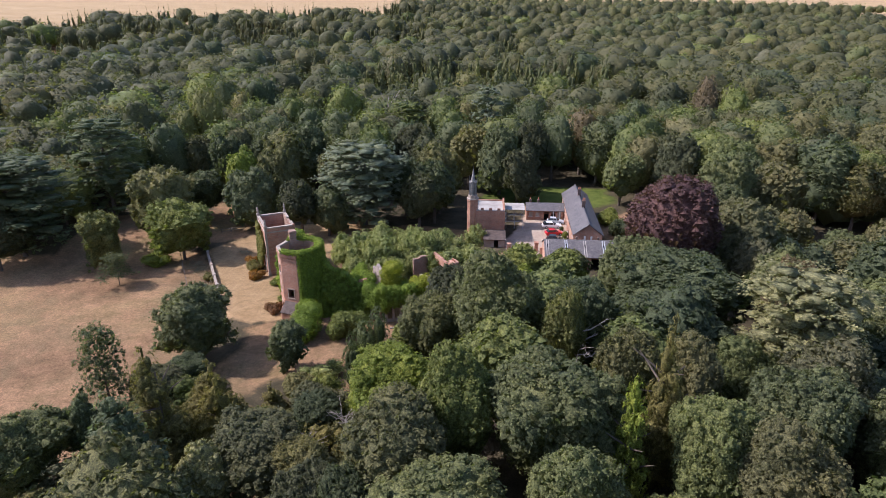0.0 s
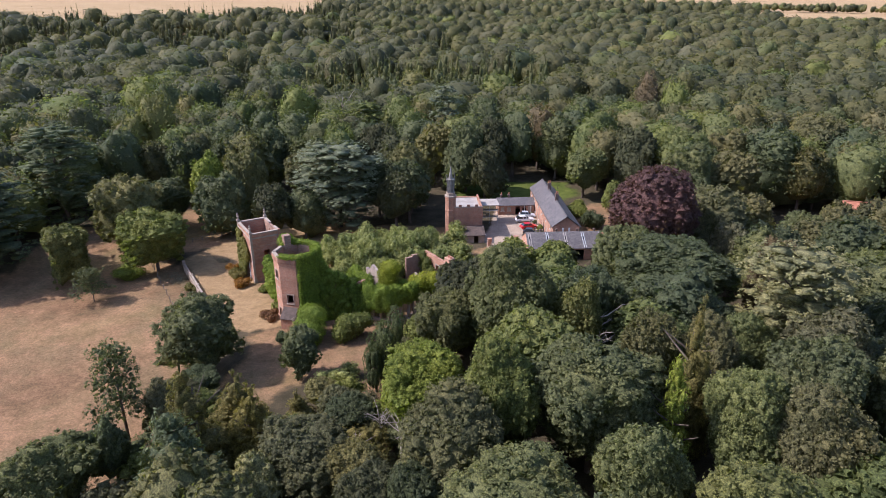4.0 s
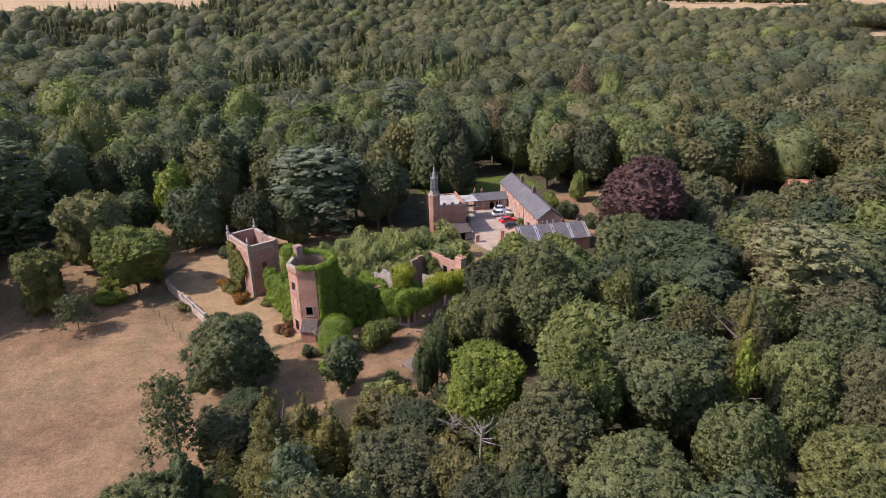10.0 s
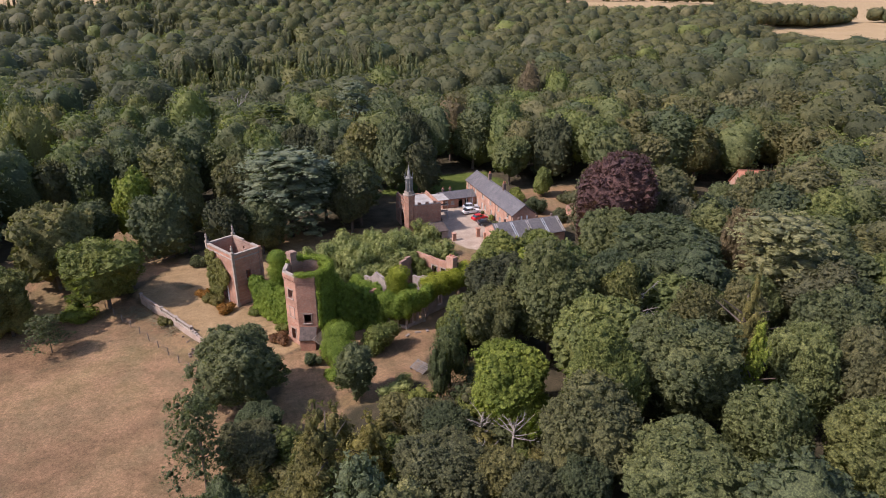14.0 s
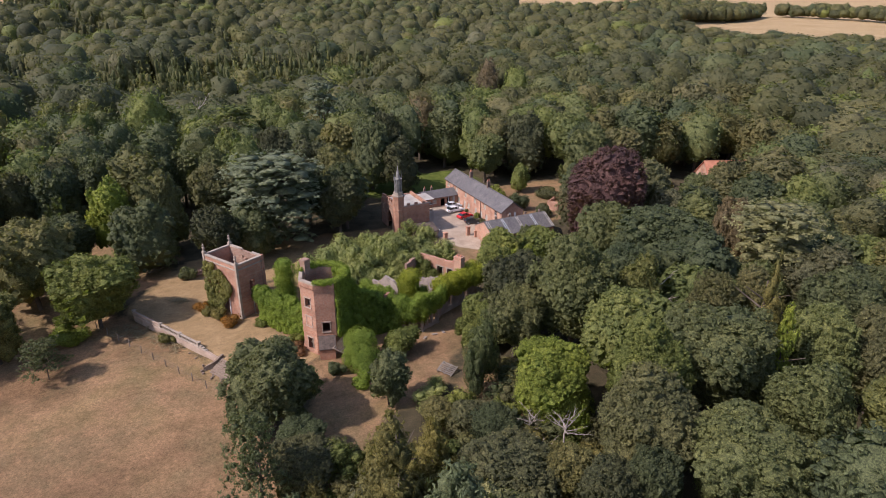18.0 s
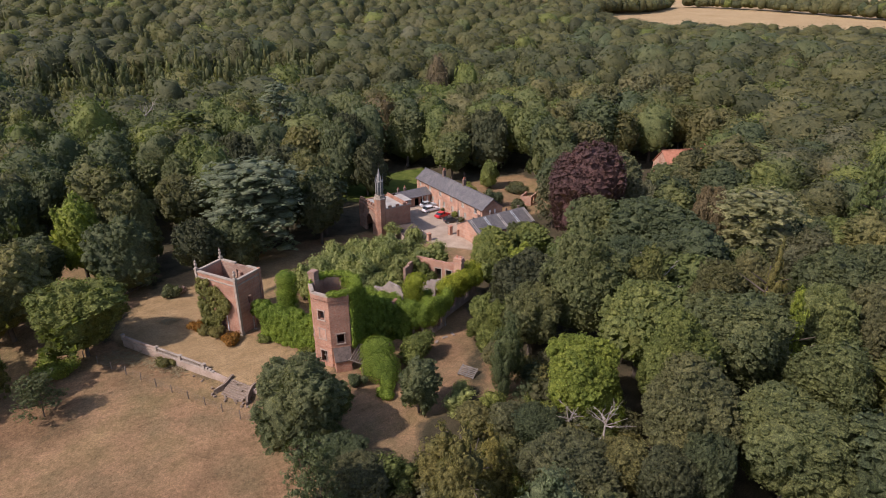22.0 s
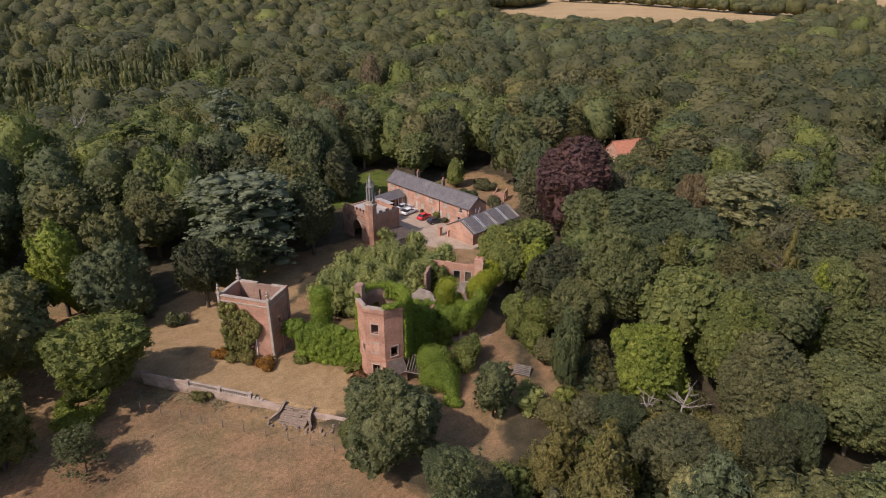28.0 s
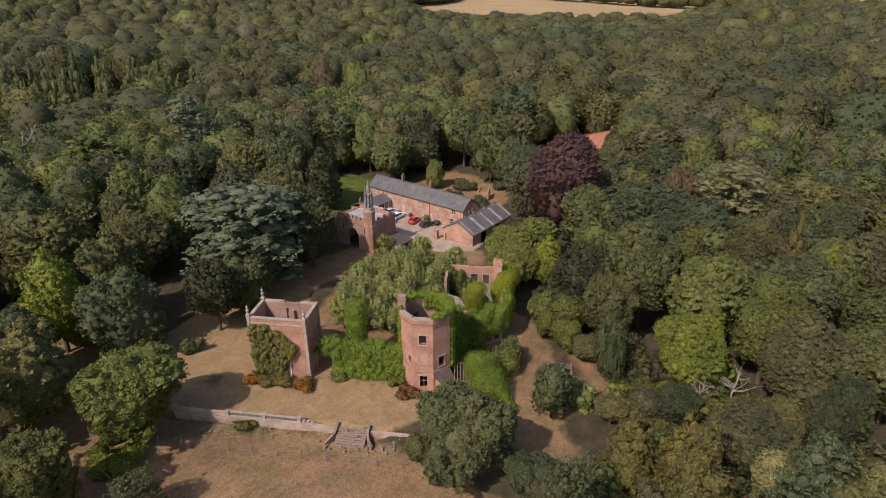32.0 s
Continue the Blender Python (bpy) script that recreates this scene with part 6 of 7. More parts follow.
# ---- bare trees ----
def dead_tree(x, y, h, seed, label, limbs=12):
    """A bare trunk; limbs spring from it and forked twigs from the limbs."""
    g = np.random.default_rng(seed)
    ob = thing("dead_tree", pose(x, y, float(land(x, y))), label, "tree")

    def joined(bars):
        vs, fs, n = [], [], 0
        for p, q, r0, r1 in bars:
            v, f = bar_tris(p, q, r0, r1, 5)
            vs.append(v)
            fs.append(f + n)
            n += len(v)
        return np.concatenate(vs), np.concatenate(fs)

    knee = np.array([g.normal(0, 0.03) * h, g.normal(0, 0.03) * h, 0.45 * h])
    tip = knee + np.array([g.normal(0, 0.05) * h, g.normal(0, 0.05) * h, 0.42 * h])
    r = 0.02 * h
    v, f = joined([((0, 0, -0.4), knee, r, r * 0.75), (knee, tip, r * 0.75, r * 0.2)])
    part_mesh("trunk", tri_mesh("trunk", v, f, [PALE_BARK]), ob)
    for k in range(limbs):
        u = g.uniform(0.0, 0.8)
        s = knee + (tip - knee) * u
        a = 2.4 * k + g.uniform(-0.4, 0.4)
        mid = s + np.array([math.cos(a), math.sin(a), g.uniform(0.3, 0.8)]) * h * g.uniform(0.12, 0.2) * (1.1 - 0.6 * u)
        end = mid + np.array([math.cos(a) + g.normal(0, 0.4), math.sin(a) + g.normal(0, 0.4), g.uniform(0.2, 1.2)]) * h * g.uniform(0.08, 0.14)
        bars = [(s, mid, r * 0.4, r * 0.25), (mid, end, r * 0.25, r * 0.06)]
        for _ in range(7):
            w = g.uniform(0.1, 1.0)
            p = mid + (end - mid) * w if g.random() > 0.35 else s + (mid - s) * (0.4 + 0.6 * w)
            d = (end - s) / np.linalg.norm(end - s) + g.normal(0, 0.55, 3)
            bars.append((p, p + d / np.linalg.norm(d) * h * g.uniform(0.04, 0.1), r * 0.12, r * 0.03))
        v, f = joined(bars)
        part_mesh("limb", tri_mesh("limb", v, f, [PALE_BARK]), ob)


dead_tree(-17.5, 61.5, 8.5, 1, "bleached dead tree standing in the scrub")
dead_tree(-20.0, 65.5, 7.0, 2, "fallen-in dead tree with pale bare limbs")
dead_tree(-23.5, 59.5, 8.0, 3, "half-dead tree with pale branches")
dead_tree(-34.5, 226.0, 23.0, 4, "large leafless dead tree in the wood", 18)
dead_tree(9.6, 75.3, 15.2, 5, "bare dying oak top among the crowns")


# ---- the stable court ----
def slab_roof(bm, pts, thick=0.14):
    """A roof plane with thickness from four corners in order."""
    a = [bm.verts.new(p) for p in pts]
    b = [bm.verts.new((x, y, z - thick)) for x, y, z in pts]
    n = len(pts)
    bm.faces.new(a)
    bm.faces.new(b[::-1])
    for i in range(n):
        bm.faces.new((a[i], b[i], b[(i + 1) % n], a[(i + 1) % n]))


def gable_wall(bm, w, eave, ridge, thick, m):
    """A gabled end wall over x from -w to w."""
    prof = [(-w, 0), (w, 0), (w, eave), (0, ridge), (-w, eave)]
    lo, hi = [bm.verts.new(m @ Vector((x, 0, z))) for x, z in prof], [bm.verts.new(m @ Vector((x, thick, z))) for x, z in prof]
    bm.faces.new(lo)
    bm.faces.new(hi[::-1])
    for i in range(5):
        bm.faces.new((lo[i], lo[(i + 1) % 5], hi[(i + 1) % 5], hi[i]))


def sash(parent, m, w, h, door=False):
    """A window or door in a wall whose face is at y = 0 of m."""
    win = part("door" if door else "window", boxes((0, w, 0.14, 0.18, 0, h)), CREAM if door else PALE_PANE if round(m.translation.y * 7) % 4 else GLASS, parent, "faded cream door" if door else "", m)
    bars = [(0, 0.09, 0.08, 0.14, 0, h), (w - 0.09, w, 0.08, 0.14, 0, h), (0.09, w - 0.09, 0.08, 0.14, h - 0.09, h), (0.09, w - 0.09, 0.08, 0.14, 0, 0.09)]
    if not door:
        bars += [(w / 2 - 0.03, w / 2 + 0.03, 0.08, 0.13, 0.09, h - 0.09), (0.09, w - 0.09, 0.085, 0.125, h / 2 - 0.03, h / 2 + 0.03)]
    part("frame", boxes(*bars), CREAM, win, "faded cream frame")
    part("sill", boxes((-0.1, w + 0.1, -0.1, 0.14, -0.1, 0)), CREAM if not door else STONE, win, "pale sill")


def chimney(parent, x, y, z0, z1, w=0.75, d=0.55, pots=2):
    ch = part("chimney", boxes((x - w / 2, x + w / 2, y - d / 2, y + d / 2, z0, z1), (x - w / 2 - 0.08, x + w / 2 + 0.08, y - d / 2 - 0.08, y + d / 2 + 0.08, z1 - 0.3, z1 - 0.12)), SOOT_BRICK, parent, "brick chimney stack")
    for k in range(pots):
        bm = bmesh.new()
        lathe(bm, [(0.15, 0), (0.13, 0.1), (0.11, 0.45), (0.14, 0.5)], 8, pose(x + (k - (pots - 1) / 2) * 0.36, y, z1))
        part("chimney_pot", bm, TILE, ch, "clay chimney pot")


def make_cottages():
    ob = thing("cottage_range", pose(21.8, 144.6, 0, 0, 0, -3.5), "long two-storey brick cottage range with a slate roof", "house")
    h, W, E, R = 15.4, 2.95, 5.0, 7.3
    holes, ms = [], []
    up = [1.4, 6.4, 11.6, 16.8, 22.0, 27.4]
    for x in up:
        holes.append((x, x + 1.1, 3.35, 4.5))
    low = [(1.2, False), (4.4, True), (7.8, False), (11.2, True), (13.4, False), (17.4, False), (20.4, True), (23.0, False), (26.8, False), (29.2, True)]
    for x, d in low:
        holes.append((x, x + 1.0, 0.0, 2.1) if d else (x, x + 1.15, 0.8, 2.1))
    face = pose(-W, h, 0, 0, 0, -90)
    bm = bmesh.new()
    wall(bm, 2 * h, E, 0.35, holes, face)
    front = part("front_wall", bm, ORANGE_BRICK, ob)
    for o in holes:
        sash(front, face @ pose(o[0], 0, o[2]), o[1] - o[0], o[3] - o[2], o[2] == 0.0)
    bm = bmesh.new()
    wall(bm, 2 * h, E, 0.35, [(4, 5, 1, 2.2), (12, 13, 1, 2.2), (20, 21, 1, 2.2)], pose(W, -h, 0, 0, 0, 90))
    part("rear_wall", bm, ORANGE_BRICK, ob)
    for y, turn in ((-h + 0.01, 0), (h - 0.01, 180)):
        bm = bmesh.new()
        gable_wall(bm, W - 0.36, E, R - 0.25, 0.34, pose(0, y, 0, 0, 0, turn))
        end = part("gable_wall", bm, ORANGE_BRICK, ob)
        if turn == 0:
            for x in (-0.9, 0.5):
                part("slit_window", boxes((x, x + 0.4, y - 0.03, y + 0.02, 3.6, 4.6)), WHITE, end, "narrow pale shuttered opening")
    for s in (-1, 1):
        bm = bmesh.new()
        slab_roof(bm, [(s * (W + 0.3), -h - 0.25, E - 0.1), (s * (W + 0.3), h + 0.25, E - 0.1), (0, h + 0.25, R), (0, -h - 0.25, R)])
        part("roof", bm, SLATE, ob, "grey slate roof slope")
        part("gutter", boxes((s * (W + 0.3) - 0.06, s * (W + 0.3) + 0.06, -h - 0.2, h + 0.2, E - 0.26, E - 0.14)), IRON, ob, "dark iron gutter")
    part("ridge_tiles", boxes((-0.14, 0.14, -h - 0.25, h + 0.25, R - 0.03, R + 0.1)), SLATE, ob, "ridge tiles")
    for y in (6.2, -3.2):
        chimney(ob, 0.1, y, 6.3, 8.9)
    for y in (10.4, -5.2, -14.9):
        part("downpipe", boxes((-W - 0.12, -W - 0.02, y, y + 0.1, 0, E - 0.2)), IRON, ob, "dark iron downpipe")
    bm = bmesh.new()
    rafter(bm, (0.1, -3.2, 8.9), (0.1, -3.2, 10.6), 0.05)
    for k in range(4):
        rafter(bm, (-0.5 + 0.1 * k, -3.2, 10.0 + 0.18 * k), (0.6 - 0.1 * k, -3.2, 10.0 + 0.18 * k), 0.03)
    part("aerial", bm, IRON, ob, "television aerial")


make_cottages()


def make_link():
    ob = thing("coach_house", pose(14.6, 155.2, 0, 0, 0, -2), "single-storey brick coach house with a slate roof and open doors", "outbuilding")
    bm = bmesh.new()
    cut = [(0.6, 1.5, 1.0, 2.0), (2.3, 3.2, 1.0, 2.0), (4.4, 5.6, 0, 2.2), (6.2, 7.2, 0, 2.2), (7.7, 8.6, 0.3, 2.2)]
    wall(bm, 9.2, 2.7, 0.3, cut, pose(-4.6, -2.4, 0))
    front = part("front_wall", bm, BRICK, ob)
    for o in cut:
        if o[2] > 0:
            sash(front, pose(-4.6 + o[0], -2.4, o[2]), o[1] - o[0], o[3] - o[2])
    part("post", boxes((2.0, 2.18, -2.55, -2.41, 0, 2.65)), WHITE, ob, "white-painted post")
    part("post", boxes((3.6, 3.78, -2.55, -2.41, 0, 2.65)), WHITE, ob, "white-painted post")
    bm = bmesh.new()
    wall(bm, 9.2, 2.7, 0.3, [], pose(-4.6, 2.4, 0))
    box(bm, -4.6, -4.3, -2.1, 2.4, 0, 2.7)
    box(bm, 4.3, 4.6, -2.1, 2.4, 0, 2.7)
    part("rear_wall", bm, BRICK, ob)
    part("floor", boxes((-4.3, 4.3, -2.1, 2.4, 0.01, 0.06)), DARK, ob, "near-black floor for an unlit room")
    for s, y in ((-1, -2.75), (1, 3.0)):
        bm = bmesh.new()
        slab_roof(bm, [(-4.8, y, 2.6), (4.8, y, 2.6), (4.8, 0.1, 3.9), (-4.8, 0.1, 3.9)])
        part("roof", bm, SLATE, ob, "grey slate roof slope")
    chimney(ob, -3.6, 0.3, 3.4, 4.7, 0.5, 0.5, 1)
    chimney(ob, -1.6, 0.3, 3.4, 4.7, 0.5, 0.5, 1)


make_link()


def make_gate_block():
    """The crenellated stable gate with its flat roof."""
    ob = thing("stable_gatehouse", pose(-4.3, 138.4, 0, 0, 0, -2), "crenellated brick stable gatehouse with a pale flat roof", "gatehouse")
    W, D, H = 7.8, 10.5, 7.0
    bm = bmesh.new()
    wall(bm, W, H, 0.4, [], pose(0, 0, 0))
    part("south_wall", bm, BRICK, ob)
    bm = bmesh.new()
    arch = [(3.2 + 0.001, 6.4, 0, 3.6), (3.6, 6.0, 3.6, 4.2), (4.1, 5.5, 4.2, 4.6), (8.2, 9.2, 3.8, 5.2), (1.2, 2.0, 3.8, 5.2)]
    wall(bm, D - 0.4, H, 0.4, arch, pose(0, D - 0.0, 0, 0, 0, -90))
    # darker brick here paints the shade that trees cast on this wall
    part("west_wall", bm, SHADE_BRICK, ob)
    bm = bmesh.new()
    wall(bm, D - 0.4, H, 0.4, [(3.6, 6.6, 0, 3.6), (8, 9, 1, 2.4)], pose(W, 0.4, 0, 0, 0, 90))
    part("east_wall", bm, BRICK, ob)
    bm = bmesh.new()
    wall(bm, W, H - 0.6, 0.4, [], pose(0, D, 0))
    part("north_wall", bm, BRICK, ob)
    part("flat_roof", boxes((0.4, W - 0.4, 0.4, D, 5.9, 6.2)), FELT, ob, "pale felted flat roof")
    me = bpy.data.meshes.new("merlon")
    b2 = boxes((-0.34, 0.34, -0.2, 0.2, 0, 0.6))
    b2.to_mesh(me)
    b2.free()
    me.materials.append(BRICK)
    for k in range(8):
        part_mesh("merlon", me, ob, "", pose(0.2, 1.2 + 1.22 * k, H, 0, 0, 90))
    for k in range(3):
        part_mesh("merlon", me, ob, "", pose(2.6 + 1.9 * k, 0.2, H))
    part("coping", boxes((1.2, W, -0.06, 0.46, H, H + 0.001 + 0.1)), STONE, ob, "stone coping")
    part("band", boxes((-0.08, 0, 0.2, D, 6.1, 6.4)), BRICK, ob, "projecting brick band")
    for k in range(9):
        part("corbel", boxes((-0.12, 0, 0.8 + 1.1 * k, 1.1 + 1.1 * k, 5.8, 6.1)), BRICK, ob, "brick corbel")
    # scaffold at the court side
    sc = thing("scaffold", pose(4.2, 146.0, 0, 0, 0, -2), "light scaffold with boards and a white sheet roof", "scaffold")
    for x in (0.2, 2.2, 4.2):
        for y in (0.0, 4.8):
            bm = bmesh.new()
            lathe(bm, [(0.04, 0), (0.04, 4.9)], 6, pose(x, y, 0))
            part("pole", bm, LEAD, sc, "galvanised pole")
    for z in (1.9, 3.6):
        for y in (0.0, 4.8):
            bm = bmesh.new()
            rafter(bm, (0.0, y, z), (4.5, y, z), 0.06)
            part("ledger", bm, LEAD, sc, "galvanised ledger")
        part("board", boxes((0.1, 4.3, 0.05, 0.9, z + 0.04, z + 0.1)), TIMBER, sc)
    part("sheet_roof", boxes((-0.1, 4.6, -0.2, 5.2, 4.9, 4.98)), FELT, sc, "pale sheet roof")


make_gate_block()


def make_spire():
    ob = thing("bell_tower", pose(-3.9, 139.2, 0, 0, 0, -2), "slim octagonal brick turret with a grey spired lantern", "tower")
    bm = bmesh.new()
    prism(bm, ring(0, 0, 1.28, 8, math.pi / 8), 0, 9.6)
    part("shaft", bm, BRICK, ob)
    for r, a, b in ((1.4, 0, 0.8), (1.36, 6.2, 6.45), (1.42, 9.25, 9.5)):
        bm = bmesh.new()
        prism(bm, ring(0, 0, r, 8, math.pi / 8), a, b)
        part("band", bm, BRICK, ob, "projecting brick band")
    bm = bmesh.new()
    prism(bm, ring(0, 0, 1.45, 8, math.pi / 8), 9.6, 9.85)
    prism(bm, ring(0, 0, 1.1, 8, math.pi / 8), 9.85, 10.5)
    part("cornice", bm, STONE, ob, "pale stone cornice")
    core = bmesh.new()
    prism(core, ring(0, 0, 0.6, 8, math.pi / 8), 10.5, 13.6)
    part("lantern_core", core, LICHEN_STONE, ob, "weathered grey lantern")
    for k in range(8):
        a = radians(45 * k)
        x, y = 0.78 * math.cos(a), 0.78 * math.sin(a)
        bm = bmesh.new()
        box(bm, x - 0.1, x + 0.1, y - 0.1, y + 0.1, 10.5, 13.5)
        part("lantern_post", bm, LICHEN_STONE, ob, "grey lantern post")
        if k % 2 == 0:
            bm = bmesh.new()
            prism(bm, ring(x * 1.1, y * 1.1, 0.17, 4, math.pi / 4), 13.3, 15.2, 0.1)
            part("pinnacle", bm, LICHEN_STONE, ob, "small grey pinnacle")
    bm = bmesh.new()
    prism(bm, ring(0, 0, 0.95, 8, math.pi / 8), 13.5, 13.7)
    prism(bm, ring(0, 0, 0.52, 8, math.pi / 8), 13.7, 16.6, 0.06)
    part("spire", bm, LICHEN_STONE, ob, "pointed grey stone spire")
    bm = bmesh.new()
    lathe(bm, [(0.03, 0), (0.03, 0.5), (0.09, 0.58), (0.02, 0.7), (0.01, 1.1)], 6, pose(0, 0, 16.5))
    part("finial", bm, IRON, ob, "iron finial")


make_spire()


def make_south_shed():
    ob = thing("lean_to", pose(0.4, 134.4, 0, 0, 0, -2), "pale-walled lean-to with a brown tiled roof below the turret", "outbuilding")
    bm = bmesh.new()
    wall(bm, 4.6, 1.9, 0.25, [(2.2, 3.2, 0.0, 1.8)], pose(-1.6, -0.8, 0))
    box(bm, -1.6, -1.35, -0.55, 3.2, 0, 1.9)
    box(bm, 2.75, 3.0, -0.55, 3.2, 0, 1.9)
    part("wall", bm, PINK_STONE, ob)
    bm = bmesh.new()
    slab_roof(bm, [(-1.8, -1.1, 1.9), (3.2, -1.1, 1.9), (3.2, 3.4, 2.7), (-1.8, 3.4, 2.7)])
    part("roof", bm, OLD_TILE, ob, "old dark tiled slope")
    part("verge", boxes((3.2, 3.3, -1.1, -0.9, 1.7, 2.0)), WHITE, ob, "white verge board")


make_south_shed()


def make_barn():
    ob = thing("barn", pose(19.3, 126.0, 0, 0, 0, -2), "orange brick barn with a slate roof and pale rooflight strips", "barn")
    L, W, E, R = 8.1, 4.1, 2.8, 5.0
    for x, turn in ((-L, -90), (L, 90)):
        bm = bmesh.new()
        gable_wall(bm, W, E, R - 0.1, 0.35, pose(x, 0, 0, 0, 0, turn))
        part("gable_wall", bm, ORANGE_BRICK, ob)
    for y, turn, cut in ((-W, 0, [(3, 5.5, 0, 2.3), (9, 11.5, 0, 2.3)]), (W - 0.35, 0, [(5, 6, 0.9, 2)])):
        bm = bmesh.new()
        wall(bm, 2 * L - 0.72, E, 0.35, cut, pose(-L + 0.36, y, 0))
        part("side_wall", bm, ORANGE_BRICK, ob)
    # black sheet paints the barn's unlit inside
    part("floor", boxes((-L + 0.4, L - 0.4, -W + 0.4, W - 0.4, 0.01, 0.05)), DARK, ob, "dark floor")
    for s in (-1, 1):
        bm = bmesh.new()
        slab_roof(bm, [(-L - 0.15, s * (W + 0.25), E - 0.1), (L + 0.15, s * (W + 0.25), E - 0.1), (L + 0.15, 0, R), (-L - 0.15, 0, R)])
        roof = part("roof", bm, SLATE, ob, "patched slate roof slope")
        if s == -1:
            for k in range(5):
                x = -L + 0.25 + k * (2 * L - 0.8) / 4
                for dx in (0, 0.42):
                    bm = bmesh.new()
                    slab_roof(bm, [(x + dx, -W - 0.1, E + 0.04), (x + dx + 0.16, -W - 0.1, E + 0.04), (x + dx + 0.16, -0.3, R - 0.1), (x + dx, -0.3, R - 0.1)], 0.06)
                    part("rooflight_strip", bm, LEAD if k % 2 else FELT, roof, "pale strip along a rooflight")
                bm = bmesh.new()
                slab_roof(bm, [(x + 0.16, -W * 0.8, E + 0.42), (x + 0.42, -W * 0.8, E + 0.42), (x + 0.42, -W * 0.3, R - 0.62), (x + 0.16, -W * 0.3, R - 0.62)], 0.04)
                part("rooflight", bm, GLASS, roof)
    for x in (-5.0, -1.5, 3.0, 6.8):
        chimney(ob, x, 0.2, R - 0.3, R + 0.55, 0.35, 0.35, 0)
    # low court wall and gate pier
    cw = thing("court_wall", pose(10.2, 131.6, 0), "low pinkish brick wall closing the court beside the barn", "wall")
    part("wall", boxes((0.6, 2.6, -2.0, -1.7, 0, 1.5), (0.55, 2.65, -2.05, -1.65, 1.5, 1.6)), ORANGE_BRICK, cw)
    part("pier", boxes((-0.4, 0.4, -0.4, 0.4, 0, 2.0), (-0.5, 0.5, -0.5, 0.5, 2.0, 2.2)), ORANGE_BRICK, cw, "square brick gate pier")
    part("pier", boxes((-6.4, -5.6, -0.4, 0.4, 0, 1.6), (-6.5, -5.5, -0.5, 0.5, 1.6, 1.75)), ORANGE_BRICK, cw, "square brick gate pier")


make_barn()


# ---- cars ----
CAR_GLASS = paint("car_glass", (0.03, 0.035, 0.04), 0.08)
CHROME = paint("wheel_metal", (0.5, 0.5, 0.52), 0.3)
LAMP_WHITE = paint("lamp_glass", (0.75, 0.76, 0.78), 0.15)
LAMP_RED = paint("tail_lamp", (0.45, 0.02, 0.02), 0.2)


def car(x, y, turn, colour, label, L=4.1, W=1.72, H=1.46, van=False):
    ob = thing("car", pose(x, y, 0.02, 0, 0, turn), label, "car", "cars in the stable court")
    h = L / 2
    low = [(-h, 0.35), (-h, 0.75), (-h * 0.93, 0.92), (-h * (0.9 if van else 0.8), 0.98), (h * 0.42, 0.94), (h * 0.86, 0.76), (h, 0.6), (h, 0.3)]
    cab = [(-h * (0.92 if van else 0.86), 0.95), (-h * (0.82 if van else 0.62), H - 0.06), (-h * 0.3, H), (h * 0.08, H - 0.02), (h * 0.46, 0.93)]

    def hull(profile, w0, w1, mid):
        bm = bmesh.new()
        rows = []
        for s in (-1, 1):
            rows.append([bm.verts.new((px, s * (w0 if pz < mid else w1), pz)) for px, pz in profile])
        bm.faces.new(rows[0])
        bm.faces.new(rows[1][::-1])
        n = len(profile)
        for i in range(n):
            bm.faces.new((rows[0][i], rows[1][i], rows[1][(i + 1) % n], rows[0][(i + 1) % n]))
        bmesh.ops.bevel(bm, geom=bm.edges[:], offset=0.06, segments=2, affect="EDGES")
        return bm

    body = part("body", hull(low, W / 2, W / 2 - 0.04, 0.9), colour, ob)
    part("cabin", hull(cab, W / 2 - 0.06, W / 2 - 0.2, 1.0), CAR_GLASS, ob, "dark tinted glasshouse")
    part("roof", boxes((-h * 0.62, h * 0.06, -W / 2 + 0.24, W / 2 - 0.24, H - 0.02, H + 0.025)), colour, ob)
    for s in (-1, 1):
        for px in (-h * 0.24, h * 0.12):
            bm = bmesh.new()
            rafter(bm, (px, s * (W / 2 - 0.05), 0.95), (px - 0.05, s * (W / 2 - 0.2), H - 0.02), 0.07)
            part("pillar", bm, colour, ob)
        for px in (-h * 0.6, h * 0.62):
            bm = bmesh.new()
            lathe(bm, [(0.3, -0.1), (0.32, -0.06), (0.32, 0.06), (0.3, 0.1)], 14, pose(px, s * (W / 2 - 0.08), 0.32, 90, 0, 0))
            wh = part("wheel", bm, RUBBER, ob, "black tyre")
            bm = bmesh.new()
            lathe(bm, [(0.2, -0.115), (0.2, 0.115)], 10, pose(px, s * (W / 2 - 0.08), 0.32, 90, 0, 0))
            part("rim", bm, CHROME, wh, "grey alloy rim")
        part("headlight", boxes((h - 0.12, h + 0.01, s * 0.58 - 0.16, s * 0.58 + 0.16, 0.58, 0.72)), LAMP_WHITE, body)
        part("tail_light", boxes((-h - 0.01, -h + 0.1, s * 0.66 - 0.12, s * 0.66 + 0.12, 0.7, 0.9)), LAMP_RED, body)
        part("mirror", boxes((h * 0.3, h * 0.38, s * (W / 2 + 0.08) - 0.08, s * (W / 2 + 0.08) + 0.08, 0.95, 1.08)), colour, body)


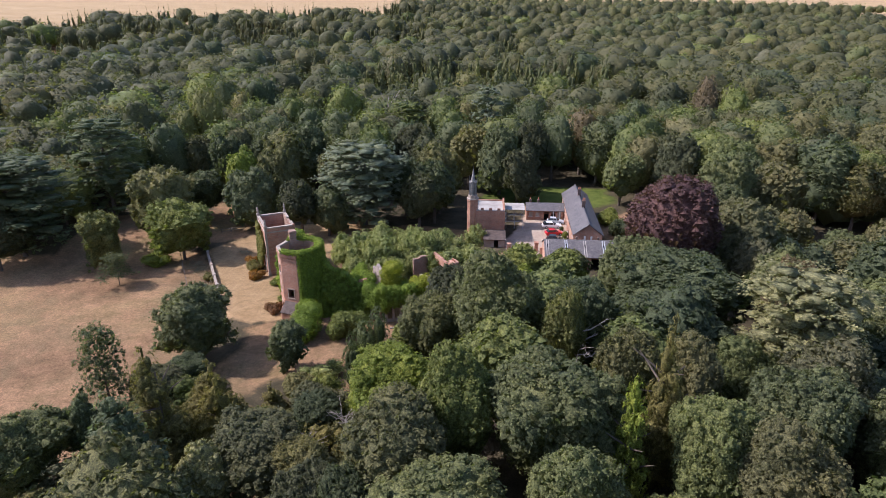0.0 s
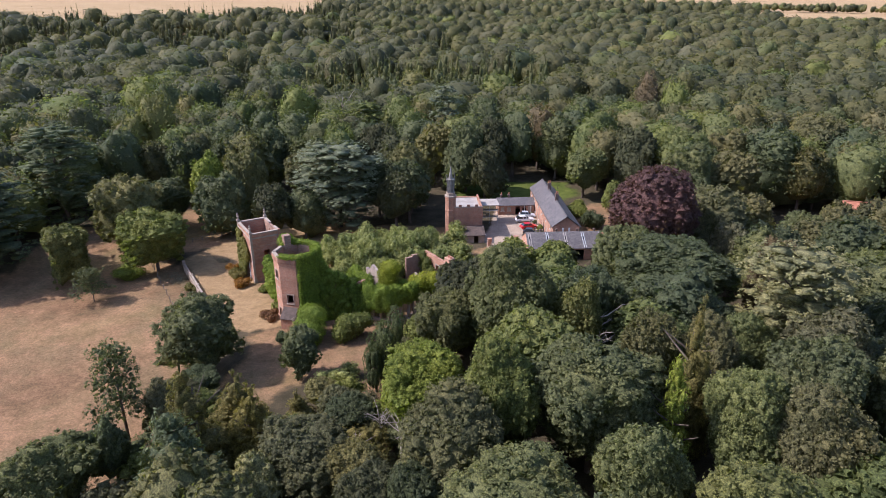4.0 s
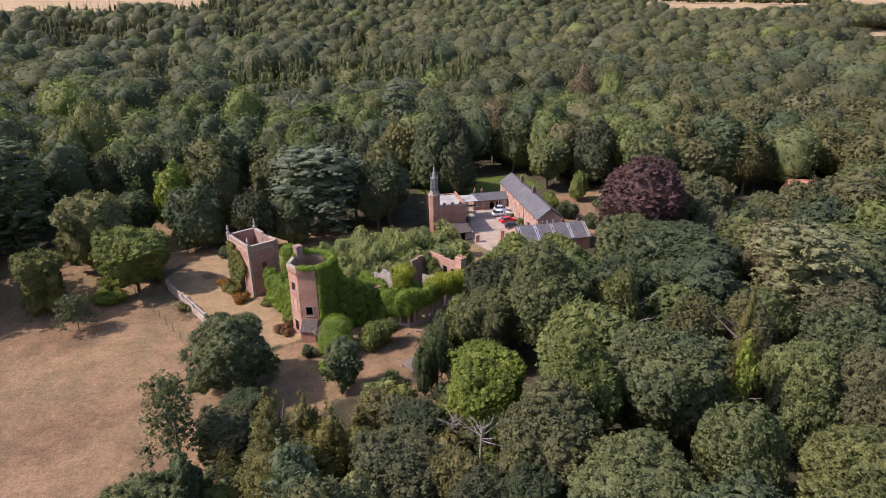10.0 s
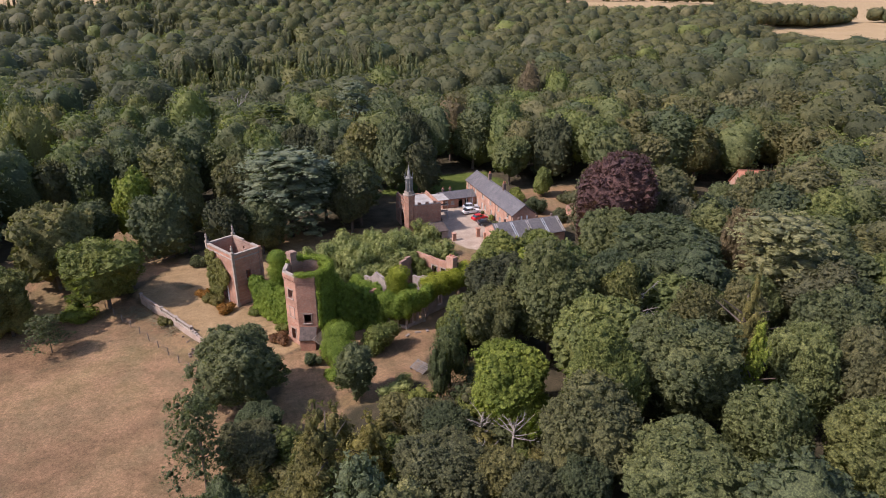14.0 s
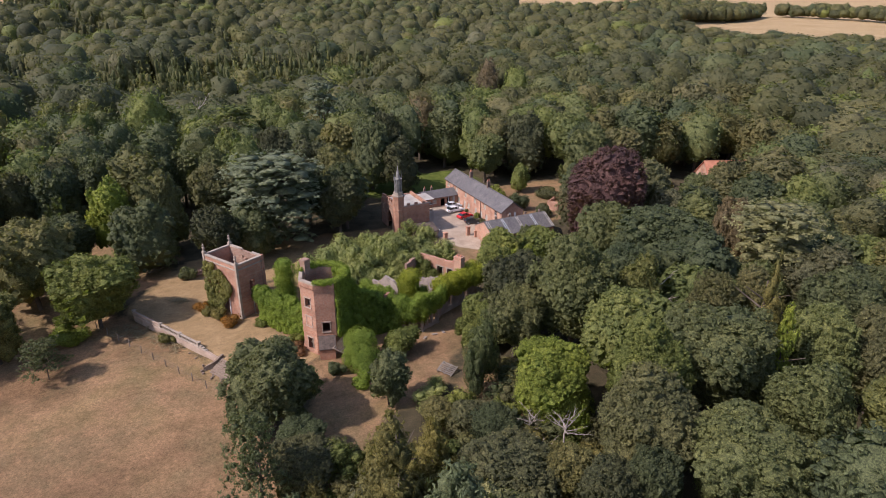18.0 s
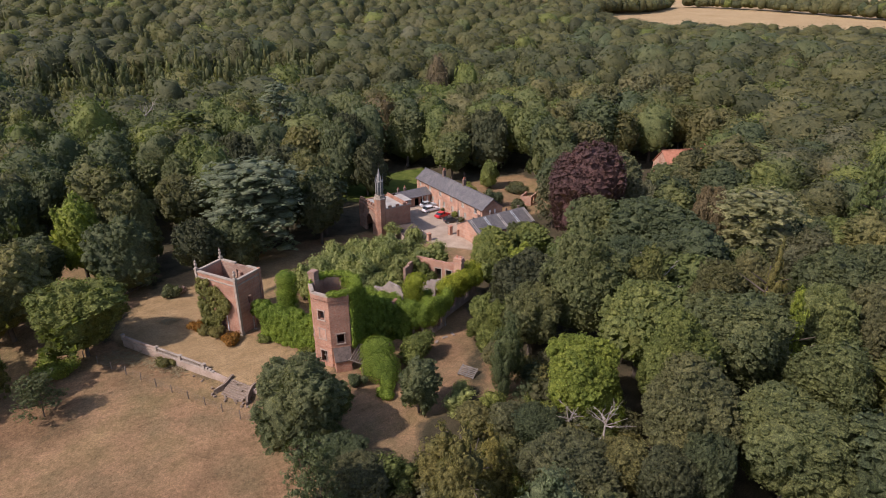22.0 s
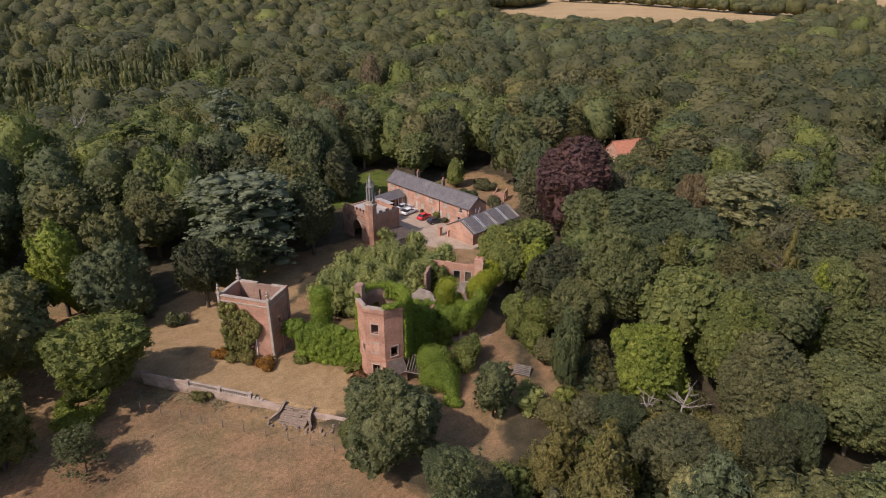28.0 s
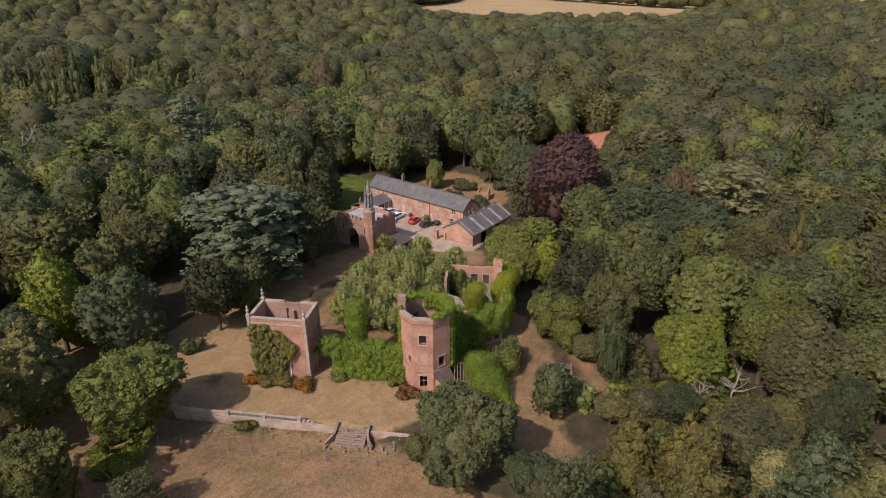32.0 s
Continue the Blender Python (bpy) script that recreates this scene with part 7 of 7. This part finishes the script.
car(15.6, 147.3, 2, paint("white_car_paint", (0.78, 0.78, 0.76)), "white estate car parked in the court", 4.7, 1.8, 1.5, True)
car(16.9, 150.6, -8, paint("silver_car_paint", (0.55, 0.57, 0.58)), "silver car parked behind the white one", 4.2)
car(15.5, 142.1, 11, paint("red_car_paint", (0.62, 0.015, 0.02)), "bright red hatchback parked in the court", 4.2)
car(15.2, 138.0, -14, paint("black_car_paint", (0.02, 0.022, 0.025)), "small black car parked beside the red one", 3.9)
for k, (x, y, r, h, leaf) in enumerate(((17.6, 140.0, 0.8, 1.6, "bright"), (17.8, 145.0, 0.6, 1.2, "oak"), (17.2, 136.6, 0.8, 1.4, "olive"), (17.9, 151.2, 0.5, 1.0, "bright"))):
    shrub("potted_bush", x, y, r, h, leaf, "small green bush against the cottage wall", m=1, seed=60 + k)
for k, (x, y, r, h, leaf) in enumerate(((33.5, 134.5, 2.2, 3.2, "olive"), (30, 150, 2.6, 4.0, "bright"), (43, 145, 2.4, 2.6, "olive"), (50, 138, 2.4, 2.2, "willow"), (31, 141, 2.3, 4.6, "oak"), (47, 150, 2, 1.8, "olive"))):
    shrub("garden_bush", x, y, r, h, leaf, "rounded green bush in the dry garden", m=1, seed=70 + k, size=0.3, per=6)
gs = thing("garden_store", pose(40.2, 137.4, 0, 0, 0, 25), "small ruined brick garden store without a roof", "outbuilding")
bm = bmesh.new()
wall(bm, 4.0, 2.4, 0.3, [(1.4, 2.3, 0, 1.9)], pose(-2, -1.5, 0), broken(2.4, 3, 0.5))
wall(bm, 2.4, 2.2, 0.3, [], pose(-1.7, -1.2, 0, 0, 0, 90), broken(2.3, 5, 0.6))
wall(bm, 4.0, 2.4, 0.3, [], pose(-2, 1.2, 0), broken(2.2, 8, 0.6))
part("wall", bm, ORANGE_BRICK, gs)


# ---- farm beyond the wood ----
def red_roof_house(x, y, turn, L, W, E, R, label):
    ob = thing("farm_building", pose(x, y, float(land(x, y)), 0, 0, turn), label, "house")
    for s in (-1, 1):
        bm = bmesh.new()
        wall(bm, 2 * L, E, 0.35, [(1.5, 2.6, 0.9, 2.2), (2 * L - 3, 2 * L - 2, 0.9, 2.2)], pose(-L, -W if s < 0 else W - 0.35, 0))
        part("side_wall", bm, ORANGE_BRICK, ob)
        bm = bmesh.new()
        gable_wall(bm, W - 0.36, E, R - 0.2, 0.35, pose(s * L, 0, 0, 0, 0, 90 * s))
        part("gable_wall", bm, ORANGE_BRICK, ob)
        bm = bmesh.new()
        slab_roof(bm, [(-L - 0.3, s * (W + 0.4), E - 0.15), (L + 0.3, s * (W + 0.4), E - 0.15), (L + 0.3, 0, R), (-L - 0.3, 0, R)])
        part("roof", bm, TILE, ob, "orange clay tile slope")
    part("ridge_tiles", boxes((-L - 0.3, L + 0.3, -0.15, 0.15, R - 0.02, R + 0.12)), TILE, ob)
    chimney(ob, L - 0.8, 0, R - 0.6, R + 1.0)


red_roof_house(92, 127, -25, 7.0, 4.6, 4.6, 8.9, "long low building with an orange clay tile roof among trees")
